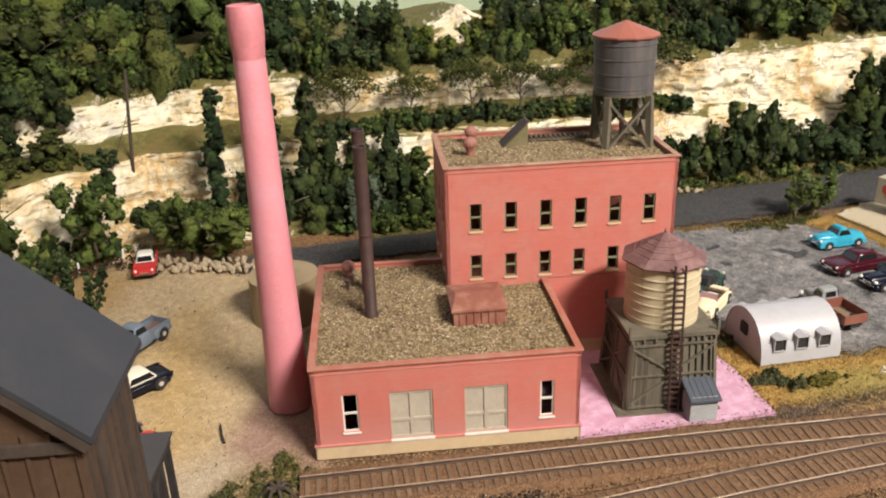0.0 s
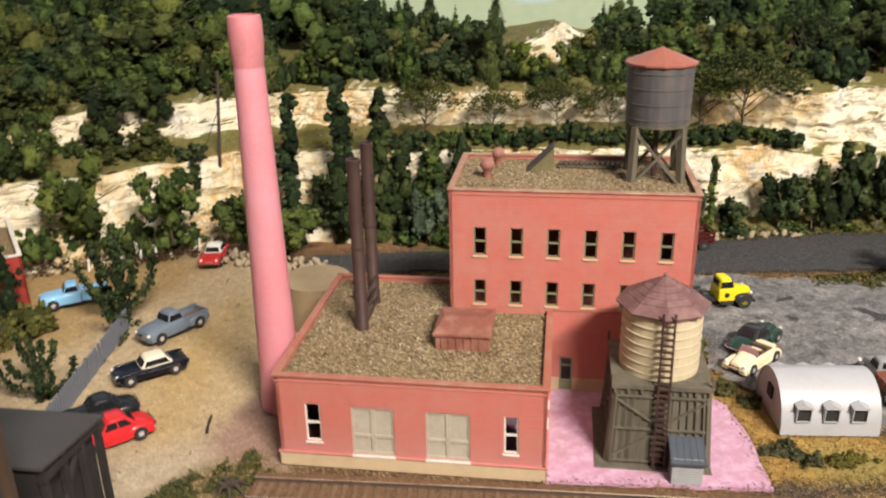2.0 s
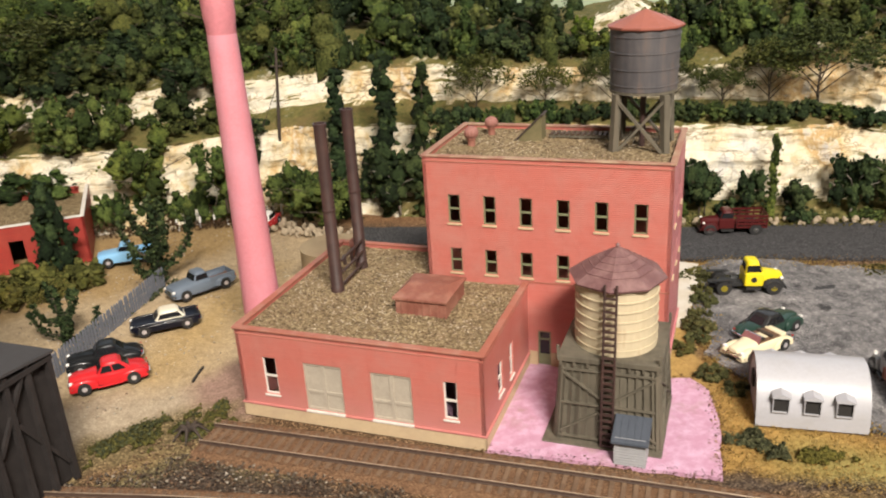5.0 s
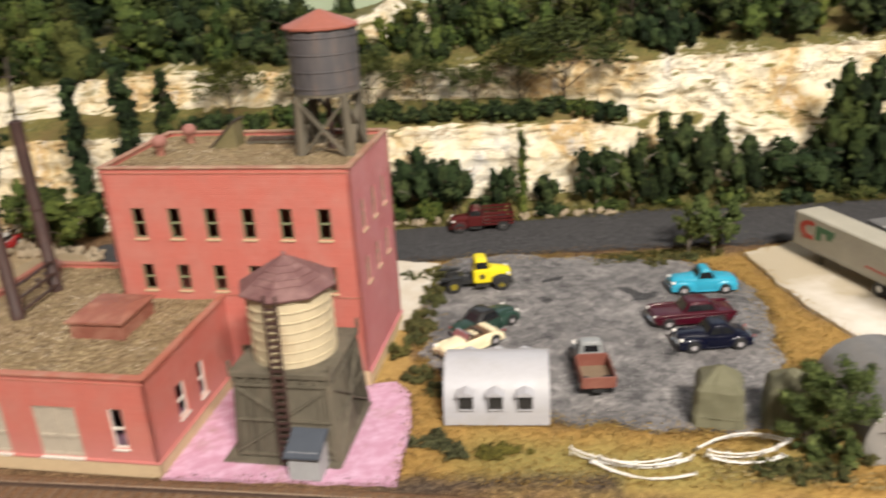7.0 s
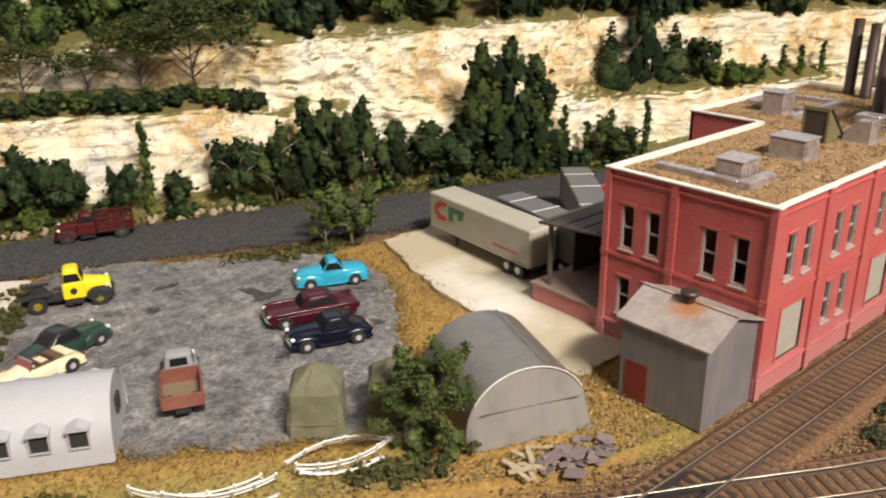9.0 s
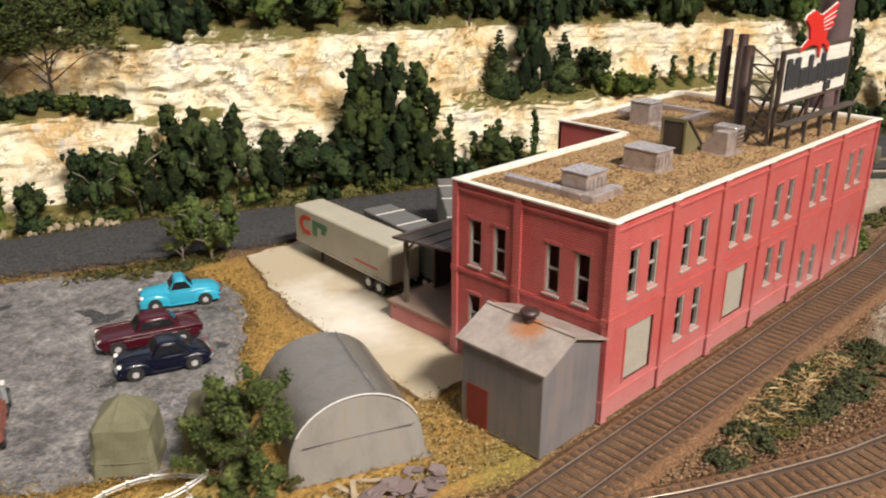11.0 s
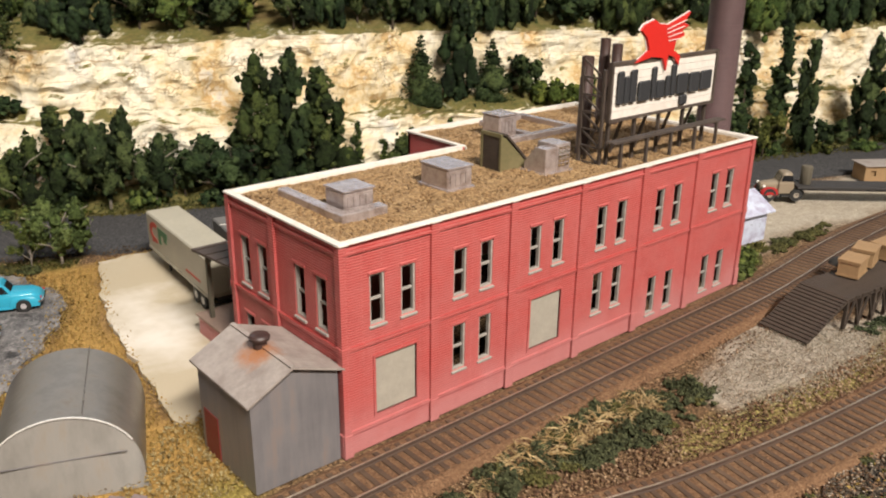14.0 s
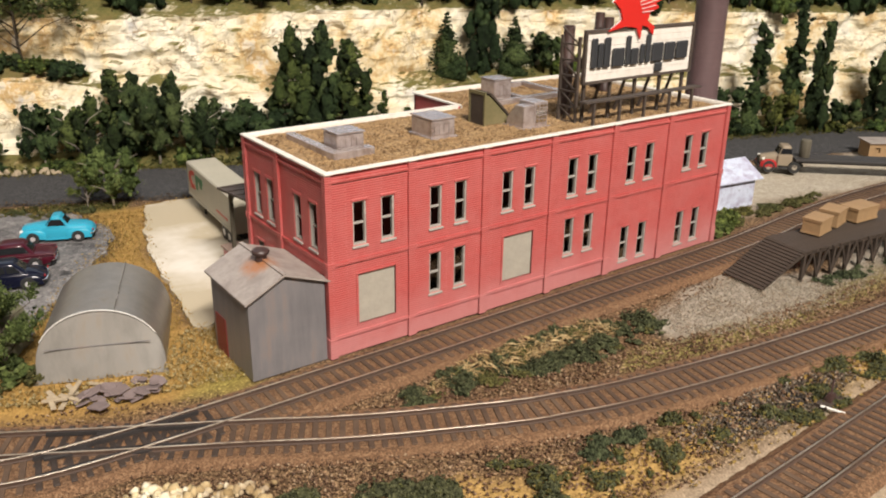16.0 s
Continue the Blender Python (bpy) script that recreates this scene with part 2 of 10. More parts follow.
def foliage(name, dark, mid, light, crevice_shade=0.30):
    """Ground foam: every crumb has a tone of its own."""
    mt, nt, bs = nodes_of(name)
    geo = nt.nodes.new("ShaderNodeNewGeometry")
    info = nt.nodes.new("ShaderNodeObjectInfo")
    crumb = noise_node(nt, geo.outputs["Position"], 900, 3, 0.7)
    clump = noise_node(nt, geo.outputs["Position"], 105, 2, 0.5)
    mixed = maths(nt, "ADD", maths(nt, "MULTIPLY", geo.outputs["Random Per Island"], 0.40), maths(nt, "ADD", maths(nt, "MULTIPLY", crumb, 0.28), maths(nt, "MULTIPLY", clump, 0.32)))
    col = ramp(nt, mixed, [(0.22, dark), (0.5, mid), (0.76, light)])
    # Shade painted into the colour: crevices between clumps are darkened where the bump sinks.
    crevices = noise_node(nt, geo.outputs["Position"], 340, 4, 0.65)
    col = mix(nt, 1.0, col, ramp(nt, crevices, [(0.30, (crevice_shade, crevice_shade, crevice_shade)), (0.46, (0.95, 0.95, 0.95)), (0.66, (1.3, 1.28, 1.2))]), "MULTIPLY")
    tone = ramp(nt, info.outputs["Random"], [(0.0, (0.70, 0.84, 0.88)), (0.28, (0.90, 0.98, 0.95)), (0.6, (1, 1, 1)), (1.0, (1.14, 1.10, 0.84))])
    nt.links.new(mix(nt, 1.0, col, tone, "MULTIPLY"), bs.inputs["Base Color"])
    bs.inputs["Roughness"].default_value = 0.85
    bs.inputs["Specular IOR Level"].default_value = 0.2
    bump(nt, bs, maths(nt, "ADD", crumb, maths(nt, "MULTIPLY", crevices, 1.6)), 0.0026)
    return mt


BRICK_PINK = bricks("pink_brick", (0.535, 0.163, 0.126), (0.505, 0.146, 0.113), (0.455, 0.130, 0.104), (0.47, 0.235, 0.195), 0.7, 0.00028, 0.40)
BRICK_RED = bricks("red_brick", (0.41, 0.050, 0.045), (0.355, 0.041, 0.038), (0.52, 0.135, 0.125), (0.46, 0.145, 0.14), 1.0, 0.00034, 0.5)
BRICK_OLD = bricks("scarlet_brick", (0.42, 0.045, 0.03), (0.36, 0.04, 0.03), (0.25, 0.03, 0.025), (0.4, 0.08, 0.05))
CORNICE = surface("cornice_paint", (0.36, 0.125, 0.085), (0.30, 0.100, 0.068), 0.65, 900, 60, 0.0001, (0.37, 0.20, 0.15), stain=0.75)
TALL_COPING = surface("weathered_coping", (0.34, 0.17, 0.115), (0.27, 0.125, 0.085), 0.7, 900, 90, 0.0002, (0.40, 0.29, 0.19), stain=0.9)
TAN_BASE = surface("tan_stone", (0.55, 0.42, 0.26), (0.48, 0.36, 0.22), 0.75, 700, 80, 0.00015, (0.42, 0.30, 0.2))
ROOF_GRAVEL = gravel("roof_gravel", (0.075, 0.050, 0.026), (0.22, 0.158, 0.082), (0.43, 0.345, 0.205), 0.0011, 0.0006, "object")
ROOF_BROWN = gravel("brown_roof_gravel", (0.15, 0.09, 0.045), (0.30, 0.19, 0.09), (0.42, 0.29, 0.15), 0.0013, 0.0006, "object")
WHITE_TRIM = surface("white_trim", (0.72, 0.68, 0.62), (0.64, 0.60, 0.54), 0.6, 700, 110, 0.0001, (0.5, 0.42, 0.36))
GREY_TRIM = surface("grey_trim", (0.345, 0.315, 0.285), (0.285, 0.26, 0.235), 0.65, 800, 150, 0.0001, (0.46, 0.42, 0.38))
GREEN_TRIM = surface("green_trim", (0.215, 0.225, 0.125), (0.165, 0.175, 0.095), 0.6, 800, 150, 0.0001)
TAN_DOOR = surface("tan_door_paint", (0.46, 0.405, 0.325), (0.40, 0.35, 0.28), 0.6, 600, 120, 0.0001)
GREY_DOOR = surface("grey_door_paint", (0.34, 0.31, 0.26), (0.29, 0.265, 0.22), 0.65, 600, 100, 0.0001, (0.4, 0.36, 0.3))
PINK_STACK = surface("pink_chimney_paint", (0.66, 0.255, 0.295), (0.58, 0.205, 0.24), 0.42, 750, 16, 0.0004, (0.62, 0.30, 0.36), stain=0.9)
RUST_PIPE = surface("dark_rust", (0.036, 0.020, 0.018), (0.052, 0.028, 0.024), 0.5, 700, 90, 0.0001, (0.085, 0.042, 0.032))
RUST_RED = surface("rusty_red_paint", (0.25, 0.092, 0.062), (0.19, 0.068, 0.048), 0.6, 500, 100, 0.0002, (0.34, 0.17, 0.12), stain=0.8)
OLD_WOOD = streaked("weathered_wood", (0.070, 0.060, 0.042), (0.14, 0.122, 0.088), (0.10, 0.07, 0.045), 0.85, 0.0, 0.4)
DARK_WOOD = surface("dark_brown_wood", (0.048, 0.033, 0.024), (0.030, 0.021, 0.015), 0.8, 500, 120, 0.0002, (0.080, 0.057, 0.042))
BLACK_WOOD = surface("black_wood", (0.020, 0.016, 0.015), (0.013, 0.010, 0.009), 0.8, 500, 120, 0.0003, (0.034, 0.027, 0.025))
BROWN_WALL = surface("brown_boards", (0.070, 0.036, 0.018), (0.048, 0.025, 0.013), 0.8, 500, 90, 0.0002, (0.095, 0.055, 0.03))
GREY_ROOF = surface("slate_grey_roof", (0.026, 0.028, 0.035), (0.021, 0.023, 0.029), 0.7, 700, 70, 0.00012, (0.036, 0.037, 0.042))
CREAM_TANK = streaked("cream_staves", (0.46, 0.385, 0.255), (0.57, 0.49, 0.335), (0.34, 0.24, 0.14), 0.55, 0.0, 0.6)
MAROON_ROOF = surface("maroon_roof", (0.165, 0.078, 0.076), (0.115, 0.055, 0.055), 0.6, 700, 90, 0.00025, (0.26, 0.15, 0.14), stain=0.8)
SLATE_TANK = streaked("slate_tank", (0.07, 0.068, 0.074), (0.115, 0.105, 0.105), (0.15, 0.10, 0.075), 0.5, 0.1, 0.4)
RED_ROOF = surface("red_tank_roof", (0.33, 0.108, 0.075), (0.27, 0.088, 0.062), 0.55, 500, 100, 0.0001, (0.24, 0.09, 0.065))
FUEL_TAN = surface("tan_tank_paint", (0.34, 0.26, 0.15), (0.30, 0.22, 0.13), 0.6, 500, 60, 0.00008, (0.25, 0.17, 0.1))
BLUE_GREY = surface("blue_grey_roof", (0.070, 0.082, 0.105), (0.052, 0.062, 0.080), 0.6, 700, 120, 0.0001)
PALE_GREY = surface("pale_grey_plastic", (0.40, 0.40, 0.425), (0.365, 0.365, 0.39), 0.42, 500, 60, 0.00006, (0.33, 0.32, 0.315), stain=0.5)
STEEL_GREY = streaked("grey_sheet_metal", (0.20, 0.188, 0.178), (0.26, 0.247, 0.235), (0.17, 0.14, 0.11), 0.24, 0.5, 0.15)
SHED_GREY = streaked("grey_shed_paint", (0.15, 0.143, 0.15), (0.215, 0.202, 0.205), (0.23, 0.15, 0.11), 0.36, 0.15, 0.35)
SHED_ROOF = surface("stained_shed_roof", (0.36, 0.315, 0.285), (0.27, 0.235, 0.215), 0.45, 400, 70, 0.0001, (0.19, 0.155, 0.14), stain=0.8)
HVAC = surface("silver_paint", (0.52, 0.455, 0.44), (0.39, 0.335, 0.325), 0.22, 500, 160, 0.0002, (0.22, 0.16, 0.135), metal=0.5, stain=0.7)
OLIVE = surface("olive_paint", (0.15, 0.13, 0.06), (0.115, 0.10, 0.045), 0.65, 500, 90, 0.0001, (0.2, 0.16, 0.08))
CANVAS = surface("olive_canvas", (0.145, 0.14, 0.085), (0.115, 0.11, 0.065), 0.85, 1200, 60, 0.0002, (0.18, 0.17, 0.11))
RAIL = surface("rusty_rail_side", (0.058, 0.031, 0.020), (0.040, 0.023, 0.015), 0.75, 600, 80, 0.00003, (0.10, 0.058, 0.036))
RAIL_HEAD = surface("polished_rail_head", (0.74, 0.66, 0.55), (0.60, 0.51, 0.41), 0.34, 600, 24, 0.00002, (0.24, 0.16, 0.10), metal=0.9, stain=0.7)
DULL_HEAD = surface("dusty_rail_head", (0.50, 0.40, 0.29), (0.36, 0.27, 0.19), 0.45, 600, 24, 0.00002, (0.15, 0.095, 0.06), metal=0.5, stain=0.8)
TIE = surface("creosoted_tie", (0.080, 0.046, 0.028), (0.050, 0.030, 0.019), 0.85, 420, 26, 0.0003, (0.135, 0.085, 0.052), where="world", stain=0.75)
ASPHALT = gravel("asphalt", (0.026, 0.026, 0.028), (0.052, 0.051, 0.053), (0.105, 0.102, 0.102), 0.0010, 0.0004)
def lot_material():
    mt, nt, bs = nodes_of("mottled_grey_lot")
    at = place(nt, "world")
    large, mid, fine, grit = noise_node(nt, at, 30, 5, 0.6), noise_node(nt, at, 110, 6, 0.75), noise_node(nt, at, 1300, 3, 0.7), noise_node(nt, at, 480, 4, 0.75)
    col = ramp(nt, maths(nt, "ADD", maths(nt, "MULTIPLY", large, 0.45), maths(nt, "MULTIPLY", mid, 0.55)), [(0.36, (0.058, 0.056, 0.057)), (0.46, (0.120, 0.115, 0.116)), (0.56, (0.208, 0.198, 0.194)), (0.67, (0.34, 0.322, 0.312))])
    col = mix(nt, 1.0, col, ramp(nt, grit, [(0.34, (0.58, 0.58, 0.59)), (0.50, (0.97, 0.97, 0.97)), (0.66, (1.45, 1.43, 1.40))]), "MULTIPLY")
    col = mix(nt, ramp(nt, fine, [(0.63, (0, 0, 0)), (0.69, (1, 1, 1))]), col, (0.52, 0.49, 0.47))
    dust = maths(nt, "MULTIPLY", ramp(nt, noise_node(nt, at, 26, 6, 0.72), [(0.53, (0, 0, 0)), (0.66, (1, 1, 1))]), ramp(nt, grit, [(0.40, (0, 0, 0)), (0.60, (0.8, 0.8, 0.8))]))
    col = mix(nt, dust, col, (0.40, 0.38, 0.37))
    oil = noise_node(nt, at, 34, 5, 0.62)
    col = mix(nt, ramp(nt, oil, [(0.335, (0.85, 0.85, 0.85)), (0.385, (0, 0, 0))]), col, (0.016, 0.016, 0.018))
    nt.links.new(col, bs.inputs["Base Color"])
    bs.inputs["Roughness"].default_value = 0.8
    bs.inputs["Specular IOR Level"].default_value = 0.3
    bump(nt, bs, maths(nt, "ADD", fine, grit), 0.0005)
    return mt


LOT = lot_material()
CONCRETE = surface("pale_concrete", (0.45, 0.385, 0.275), (0.39, 0.33, 0.235), 0.85, 1200, 9, 0.0002, (0.66, 0.615, 0.55), where="world", stain=0.95)
def foam_board():
    mt, nt, bs = nodes_of("pink_foam_board")
    at = place(nt, "world")
    large, mid, fine = noise_node(nt, at, 38, 5, 0.7), noise_node(nt, at, 150, 6, 0.75), noise_node(nt, at, 900, 4, 0.7)
    col = mix(nt, ramp(nt, mid, [(0.42, (0, 0, 0)), (0.62, (1, 1, 1))]), (0.50, 0.265, 0.37), (0.61, 0.385, 0.52))
    col = mix(nt, maths(nt, "MULTIPLY", ramp(nt, large, [(0.54, (0, 0, 0)), (0.66, (1, 1, 1))]), 0.6), col, (0.36, 0.22, 0.20))
    col = mix(nt, ramp(nt, fine, [(0.68, (0, 0, 0)), (0.72, (1, 1, 1))]), col, (0.78, 0.66, 0.70))
    col = mix(nt, ramp(nt, fine, [(0.28, (1, 1, 1)), (0.34, (0, 0, 0))]), col, (0.17, 0.085, 0.07))
    nt.links.new(col, bs.inputs["Base Color"])
    bs.inputs["Roughness"].default_value = 0.7
    bump(nt, bs, maths(nt, "ADD", mid, fine), 0.0005)
    return mt


PINK_FOAM = foam_board()
PLASTER = surface("white_plaster_path", (0.60, 0.555, 0.48), (0.54, 0.49, 0.41), 0.85, 1100, 40, 0.0001, (0.46, 0.38, 0.27), where="world", stain=0.7)
PALE_SILVER = surface("pale_silver", (0.62, 0.59, 0.60), (0.52, 0.49, 0.50), 0.3, 700, 200, 0.0001, (0.38, 0.34, 0.33), metal=0.4)
GLASS = plain("dark_glass", (0.012, 0.013, 0.015), 0.12)
BLACK = plain("black_rubber", (0.018, 0.018, 0.018), 0.6)
CHROME = plain("chrome", (0.75, 0.74, 0.72), 0.16, 1.0)
WHITE = plain("white_paint", (0.72, 0.70, 0.66), 0.5)
INSIDE = plain("dark_inside", (0.02, 0.018, 0.016), 0.9)
STONE = surface("rubble_stone", (0.42, 0.34, 0.23), (0.30, 0.24, 0.165), 0.85, 500, 130, 0.0003, (0.22, 0.17, 0.12))
SLATE = surface("grey_brown_slate", (0.20, 0.150, 0.145), (0.15, 0.115, 0.112), 0.8, 500, 130, 0.0002)
CRATE = surface("plywood", (0.33, 0.21, 0.105), (0.28, 0.175, 0.085), 0.7, 600, 130, 0.0001)
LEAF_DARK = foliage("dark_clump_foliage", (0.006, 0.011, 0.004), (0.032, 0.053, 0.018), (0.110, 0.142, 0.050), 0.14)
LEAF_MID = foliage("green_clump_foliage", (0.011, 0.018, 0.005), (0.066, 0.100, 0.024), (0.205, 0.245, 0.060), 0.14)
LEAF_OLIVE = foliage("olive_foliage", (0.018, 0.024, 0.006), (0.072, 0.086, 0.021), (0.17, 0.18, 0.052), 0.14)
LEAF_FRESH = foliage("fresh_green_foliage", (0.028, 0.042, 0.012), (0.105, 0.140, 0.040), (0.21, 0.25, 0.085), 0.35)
LEAF_PALE = foliage("pale_foliage", (0.07, 0.085, 0.05), (0.15, 0.17, 0.10), (0.26, 0.28, 0.18))
LEAF_BRIGHT = foliage("bright_foliage", (0.05, 0.075, 0.008), (0.12, 0.17, 0.015), (0.22, 0.28, 0.03))
LICHEN = foliage("lichen", (0.050, 0.050, 0.018), (0.105, 0.102, 0.036), (0.19, 0.175, 0.065), 0.55)
LICHEN_BLUE = foliage("blue_green_lichen", (0.030, 0.034, 0.017), (0.086, 0.092, 0.044), (0.175, 0.175, 0.088), 0.45)
LICHEN_OLIVE = foliage("olive_lichen", (0.055, 0.053, 0.012), (0.145, 0.132, 0.030), (0.25, 0.22, 0.060), 0.45)
PALE_STRAW = foliage("pale_straw", (0.34, 0.22, 0.09), (0.50, 0.36, 0.18), (0.62, 0.48, 0.28), 0.8)
STRAW = foliage("straw", (0.27, 0.16, 0.042), (0.38, 0.245, 0.07), (0.46, 0.33, 0.13), 0.8)
BARK = surface("bark", (0.10, 0.075, 0.05), (0.07, 0.05, 0.035), 0.9, 400, 100, 0.0002)
BIRCH = surface("pale_bark", (0.35, 0.31, 0.26), (0.22, 0.18, 0.14), 0.9, 400, 100, 0.0002)

# ---- the room and the table ----
ROOM = surface("cream_wall_paint", (0.20, 0.19, 0.17), (0.17, 0.16, 0.145), 0.8, 200, 5, 0.0002, where="world")
single("floor", Shape().box(-1.2, 2.7, -2.2, 1.75, -1.12, -1.06), ROOM, "plain grey painted room floor", "floor", kind="structure")
single("ceiling", Shape().box(-1.2, 2.7, -2.2, 1.75, 2.10, 2.16), ROOM, "plain pale room ceiling", "ceiling", kind="structure")
single("wall_south", Shape().box(-1.2, 2.7, -2.26, -2.2, -1.12, 2.16), ROOM, "plain cream painted room wall", "wall", kind="structure")
single("wall_north", Shape().box(-1.2, 2.7, 1.75, 1.81, -1.12, 2.16), ROOM, "plain cream painted room wall", "wall", kind="structure")
single("wall_west", Shape().box(-1.26, -1.2, -2.2, 1.75, -1.12, 2.16), ROOM, "plain cream painted room wall", "wall", kind="structure")
single("wall_east", Shape().box(2.7, 2.76, -2.2, 1.75, -1.12, 2.16), ROOM, "plain cream painted room wall", "wall", kind="structure")

# along the road (u) and across it (v)
DU, DV = Vector((0.927, -0.375)), Vector((0.375, 0.927))


def uv(u, v):
    return DU.x * u + DV.x * v, DU.y * u + DV.y * v


def curve(pairs, x):
    """Straight-line interpolation in a short table."""
    return float(np.interp(x, [p[0] for p in pairs], [p[1] for p in pairs]))


def backdrop_material():
    mt, nt, bs = nodes_of("painted_backdrop")
    at = place(nt, "world")
    sep = nt.nodes.new("ShaderNodeSeparateXYZ")
    nt.links.new(at, sep.inputs[0])
    cloud, hill = noise_node(nt, at, 6, 5), noise_node(nt, at, 4.5, 3)
    sky = mix(nt, ramp(nt, cloud, [(0.48, (0, 0, 0)), (0.62, (1, 1, 1))]), (0.42, 0.58, 0.84), (0.74, 0.78, 0.82))
    leafy = mix(nt, noise_node(nt, at, 60, 4), (0.29, 0.36, 0.23), (0.40, 0.47, 0.36))
    line = maths(nt, "ADD", 0.145, maths(nt, "MULTIPLY", hill, 0.12))
    edge = maths(nt, "MULTIPLY", maths(nt, "SUBTRACT", sep.outputs[2], line), 60.0)
    fac = nt.nodes.new("ShaderNodeClamp")
    nt.links.new(edge, fac.inputs[0])
    nt.links.new(mix(nt, fac.outputs[0], leafy, sky), bs.inputs["Base Color"])
    bs.inputs["Roughness"].default_value = 0.85
    return mt


pts = [uv(u, 1.17) for u in np.linspace(-1.0, 2.3, 40)]
back = Shape()
back.rings([[(x, y, -0.2), (x, y, 0.75), (x + 0.005, y + 0.012, 0.75), (x + 0.005, y + 0.012, -0.2)] for x, y in pts])
single("backdrop", back, backdrop_material(), "painted backdrop of green hills under a blue sky", "backdrop", kind="structure")

# ---- the hillside ----
FOOT = [(-1.0, 0.74), (-0.3, 0.755), (-0.17, 0.782), (-0.1, 0.815), (-0.04, 0.84), (0.05, 0.835), (0.3, 0.82), (0.45, 0.82), (0.6, 0.83), (0.8, 0.83), (1.0, 0.835), (1.3, 0.85), (2.3, 0.85)]
FOOT_Z = [(-1.0, 0.024), (-0.08, 0.026), (0.02, 0.022), (0.12, 0.006), (2.3, 0.006)]
LEDGE = [(-1.0, 0.05), (0.40, 0.05), (0.50, 0.035), (0.56, 0.012), (0.82, 0.010), (0.88, 0.03), (1.1, 0.03), (1.2, 0.012), (2.3, 0.012)]
LEDGE_Z = [(-1.0, 0.070), (-0.15, 0.074), (0.0, 0.082), (0.3, 0.079), (0.50, 0.075), (0.58, 0.062), (0.85, 0.055), (2.3, 0.055)]
TOP_Z = [(-1.0, 0.118), (-0.05, 0.128), (0.08, 0.133), (0.35, 0.126), (0.45, 0.125), (0.53, 0.128), (0.62, 0.128), (0.78, 0.134), (1.0, 0.130), (1.3, 0.124), (2.3, 0.12)]


def profile(u):
    f, fz, w, lz, tz = (curve(t, u) for t in (FOOT, FOOT_Z, LEDGE, LEDGE_Z, TOP_Z))
    out = max(0.0, 1 - abs(u - 0.315) / 0.058)
    return [(f - 0.034, -0.003), (f - 0.016, fz * 0.6), (f, fz + 0.003), (f + 0.012, lz - 0.002), (f + 0.016, lz + 0.001), (f + 0.016 + w, lz + 0.010 + 0.1 * w), (f + 0.030 + w, tz - 0.003),
            (f + 0.036 + w, tz), (f + 0.09 + w, tz + 0.022), (f + 0.115 + w, tz + 0.030 + 0.03 * out), (f + 0.25, tz + 0.036 + 0.02 * out), (f + 0.45, 0.155)]


def hill_z(u, v):
    p = profile(u)
    return curve(p, v)


COUNTS = (4, 4, 18, 3, 8, 18, 3, 10, 8, 10, 6)
US = np.arange(-0.85, 2.0, 0.0034)
hv, rows = [], None
for u in US:
    p, col = profile(u), []
    for (a, b), n in zip(zip(p[:-1], p[1:]), COUNTS):
        for k in range(n):
            t = k / n
            col.append((a[0] + (b[0] - a[0]) * t, a[1] + (b[1] - a[1]) * t, abs(b[1] - a[1]) > 0.6 * abs(b[0] - a[0])))
    col.append((*p[-1], False))
    rows = len(col)
    for v, z, steep in col:
        q = Vector((u, 0.35 * v, z))
        big = noise.noise(q * 17) * 0.012 + noise.noise(q * 43) * 0.006
        if steep:
            strata = noise.noise(Vector((u * 14, 0, z * 130))) * 0.0022 + (noise.cell(Vector((u * 22 + 20 * z, z * 150 + 6 * u, 2.0))) - 0.5) * 0.0013
            rugged = 0.35 + 0.65 * min(1.0, max(0.0, 0.5 + 1.4 * noise.noise(Vector((u * 9, z * 12, 11.0))) + (0.25 if z > 0.085 else -0.25)))
            chip = rugged * (abs(noise.noise(Vector((u * 48, z * 62, 3.0)))) * 0.0105 + noise.noise(Vector((u * 150, z * 190, 7.0))) * 0.0026)
            v += big + strata + chip
            z += noise.noise(q * 70) * 0.003
        else:
            v += big
            z += noise.noise(q * 60) * 0.0022 + noise.noise(q * 260) * 0.0008
        x, y = uv(u, v)
        hv.append((x, y, max(z, -0.004)))
n = len(US)
idx = np.arange(n * rows).reshape(n, rows)
quads = np.stack([idx[:-1, :-1], idx[1:, :-1], idx[1:, 1:], idx[:-1, 1:]], -1).reshape(-1, 4)


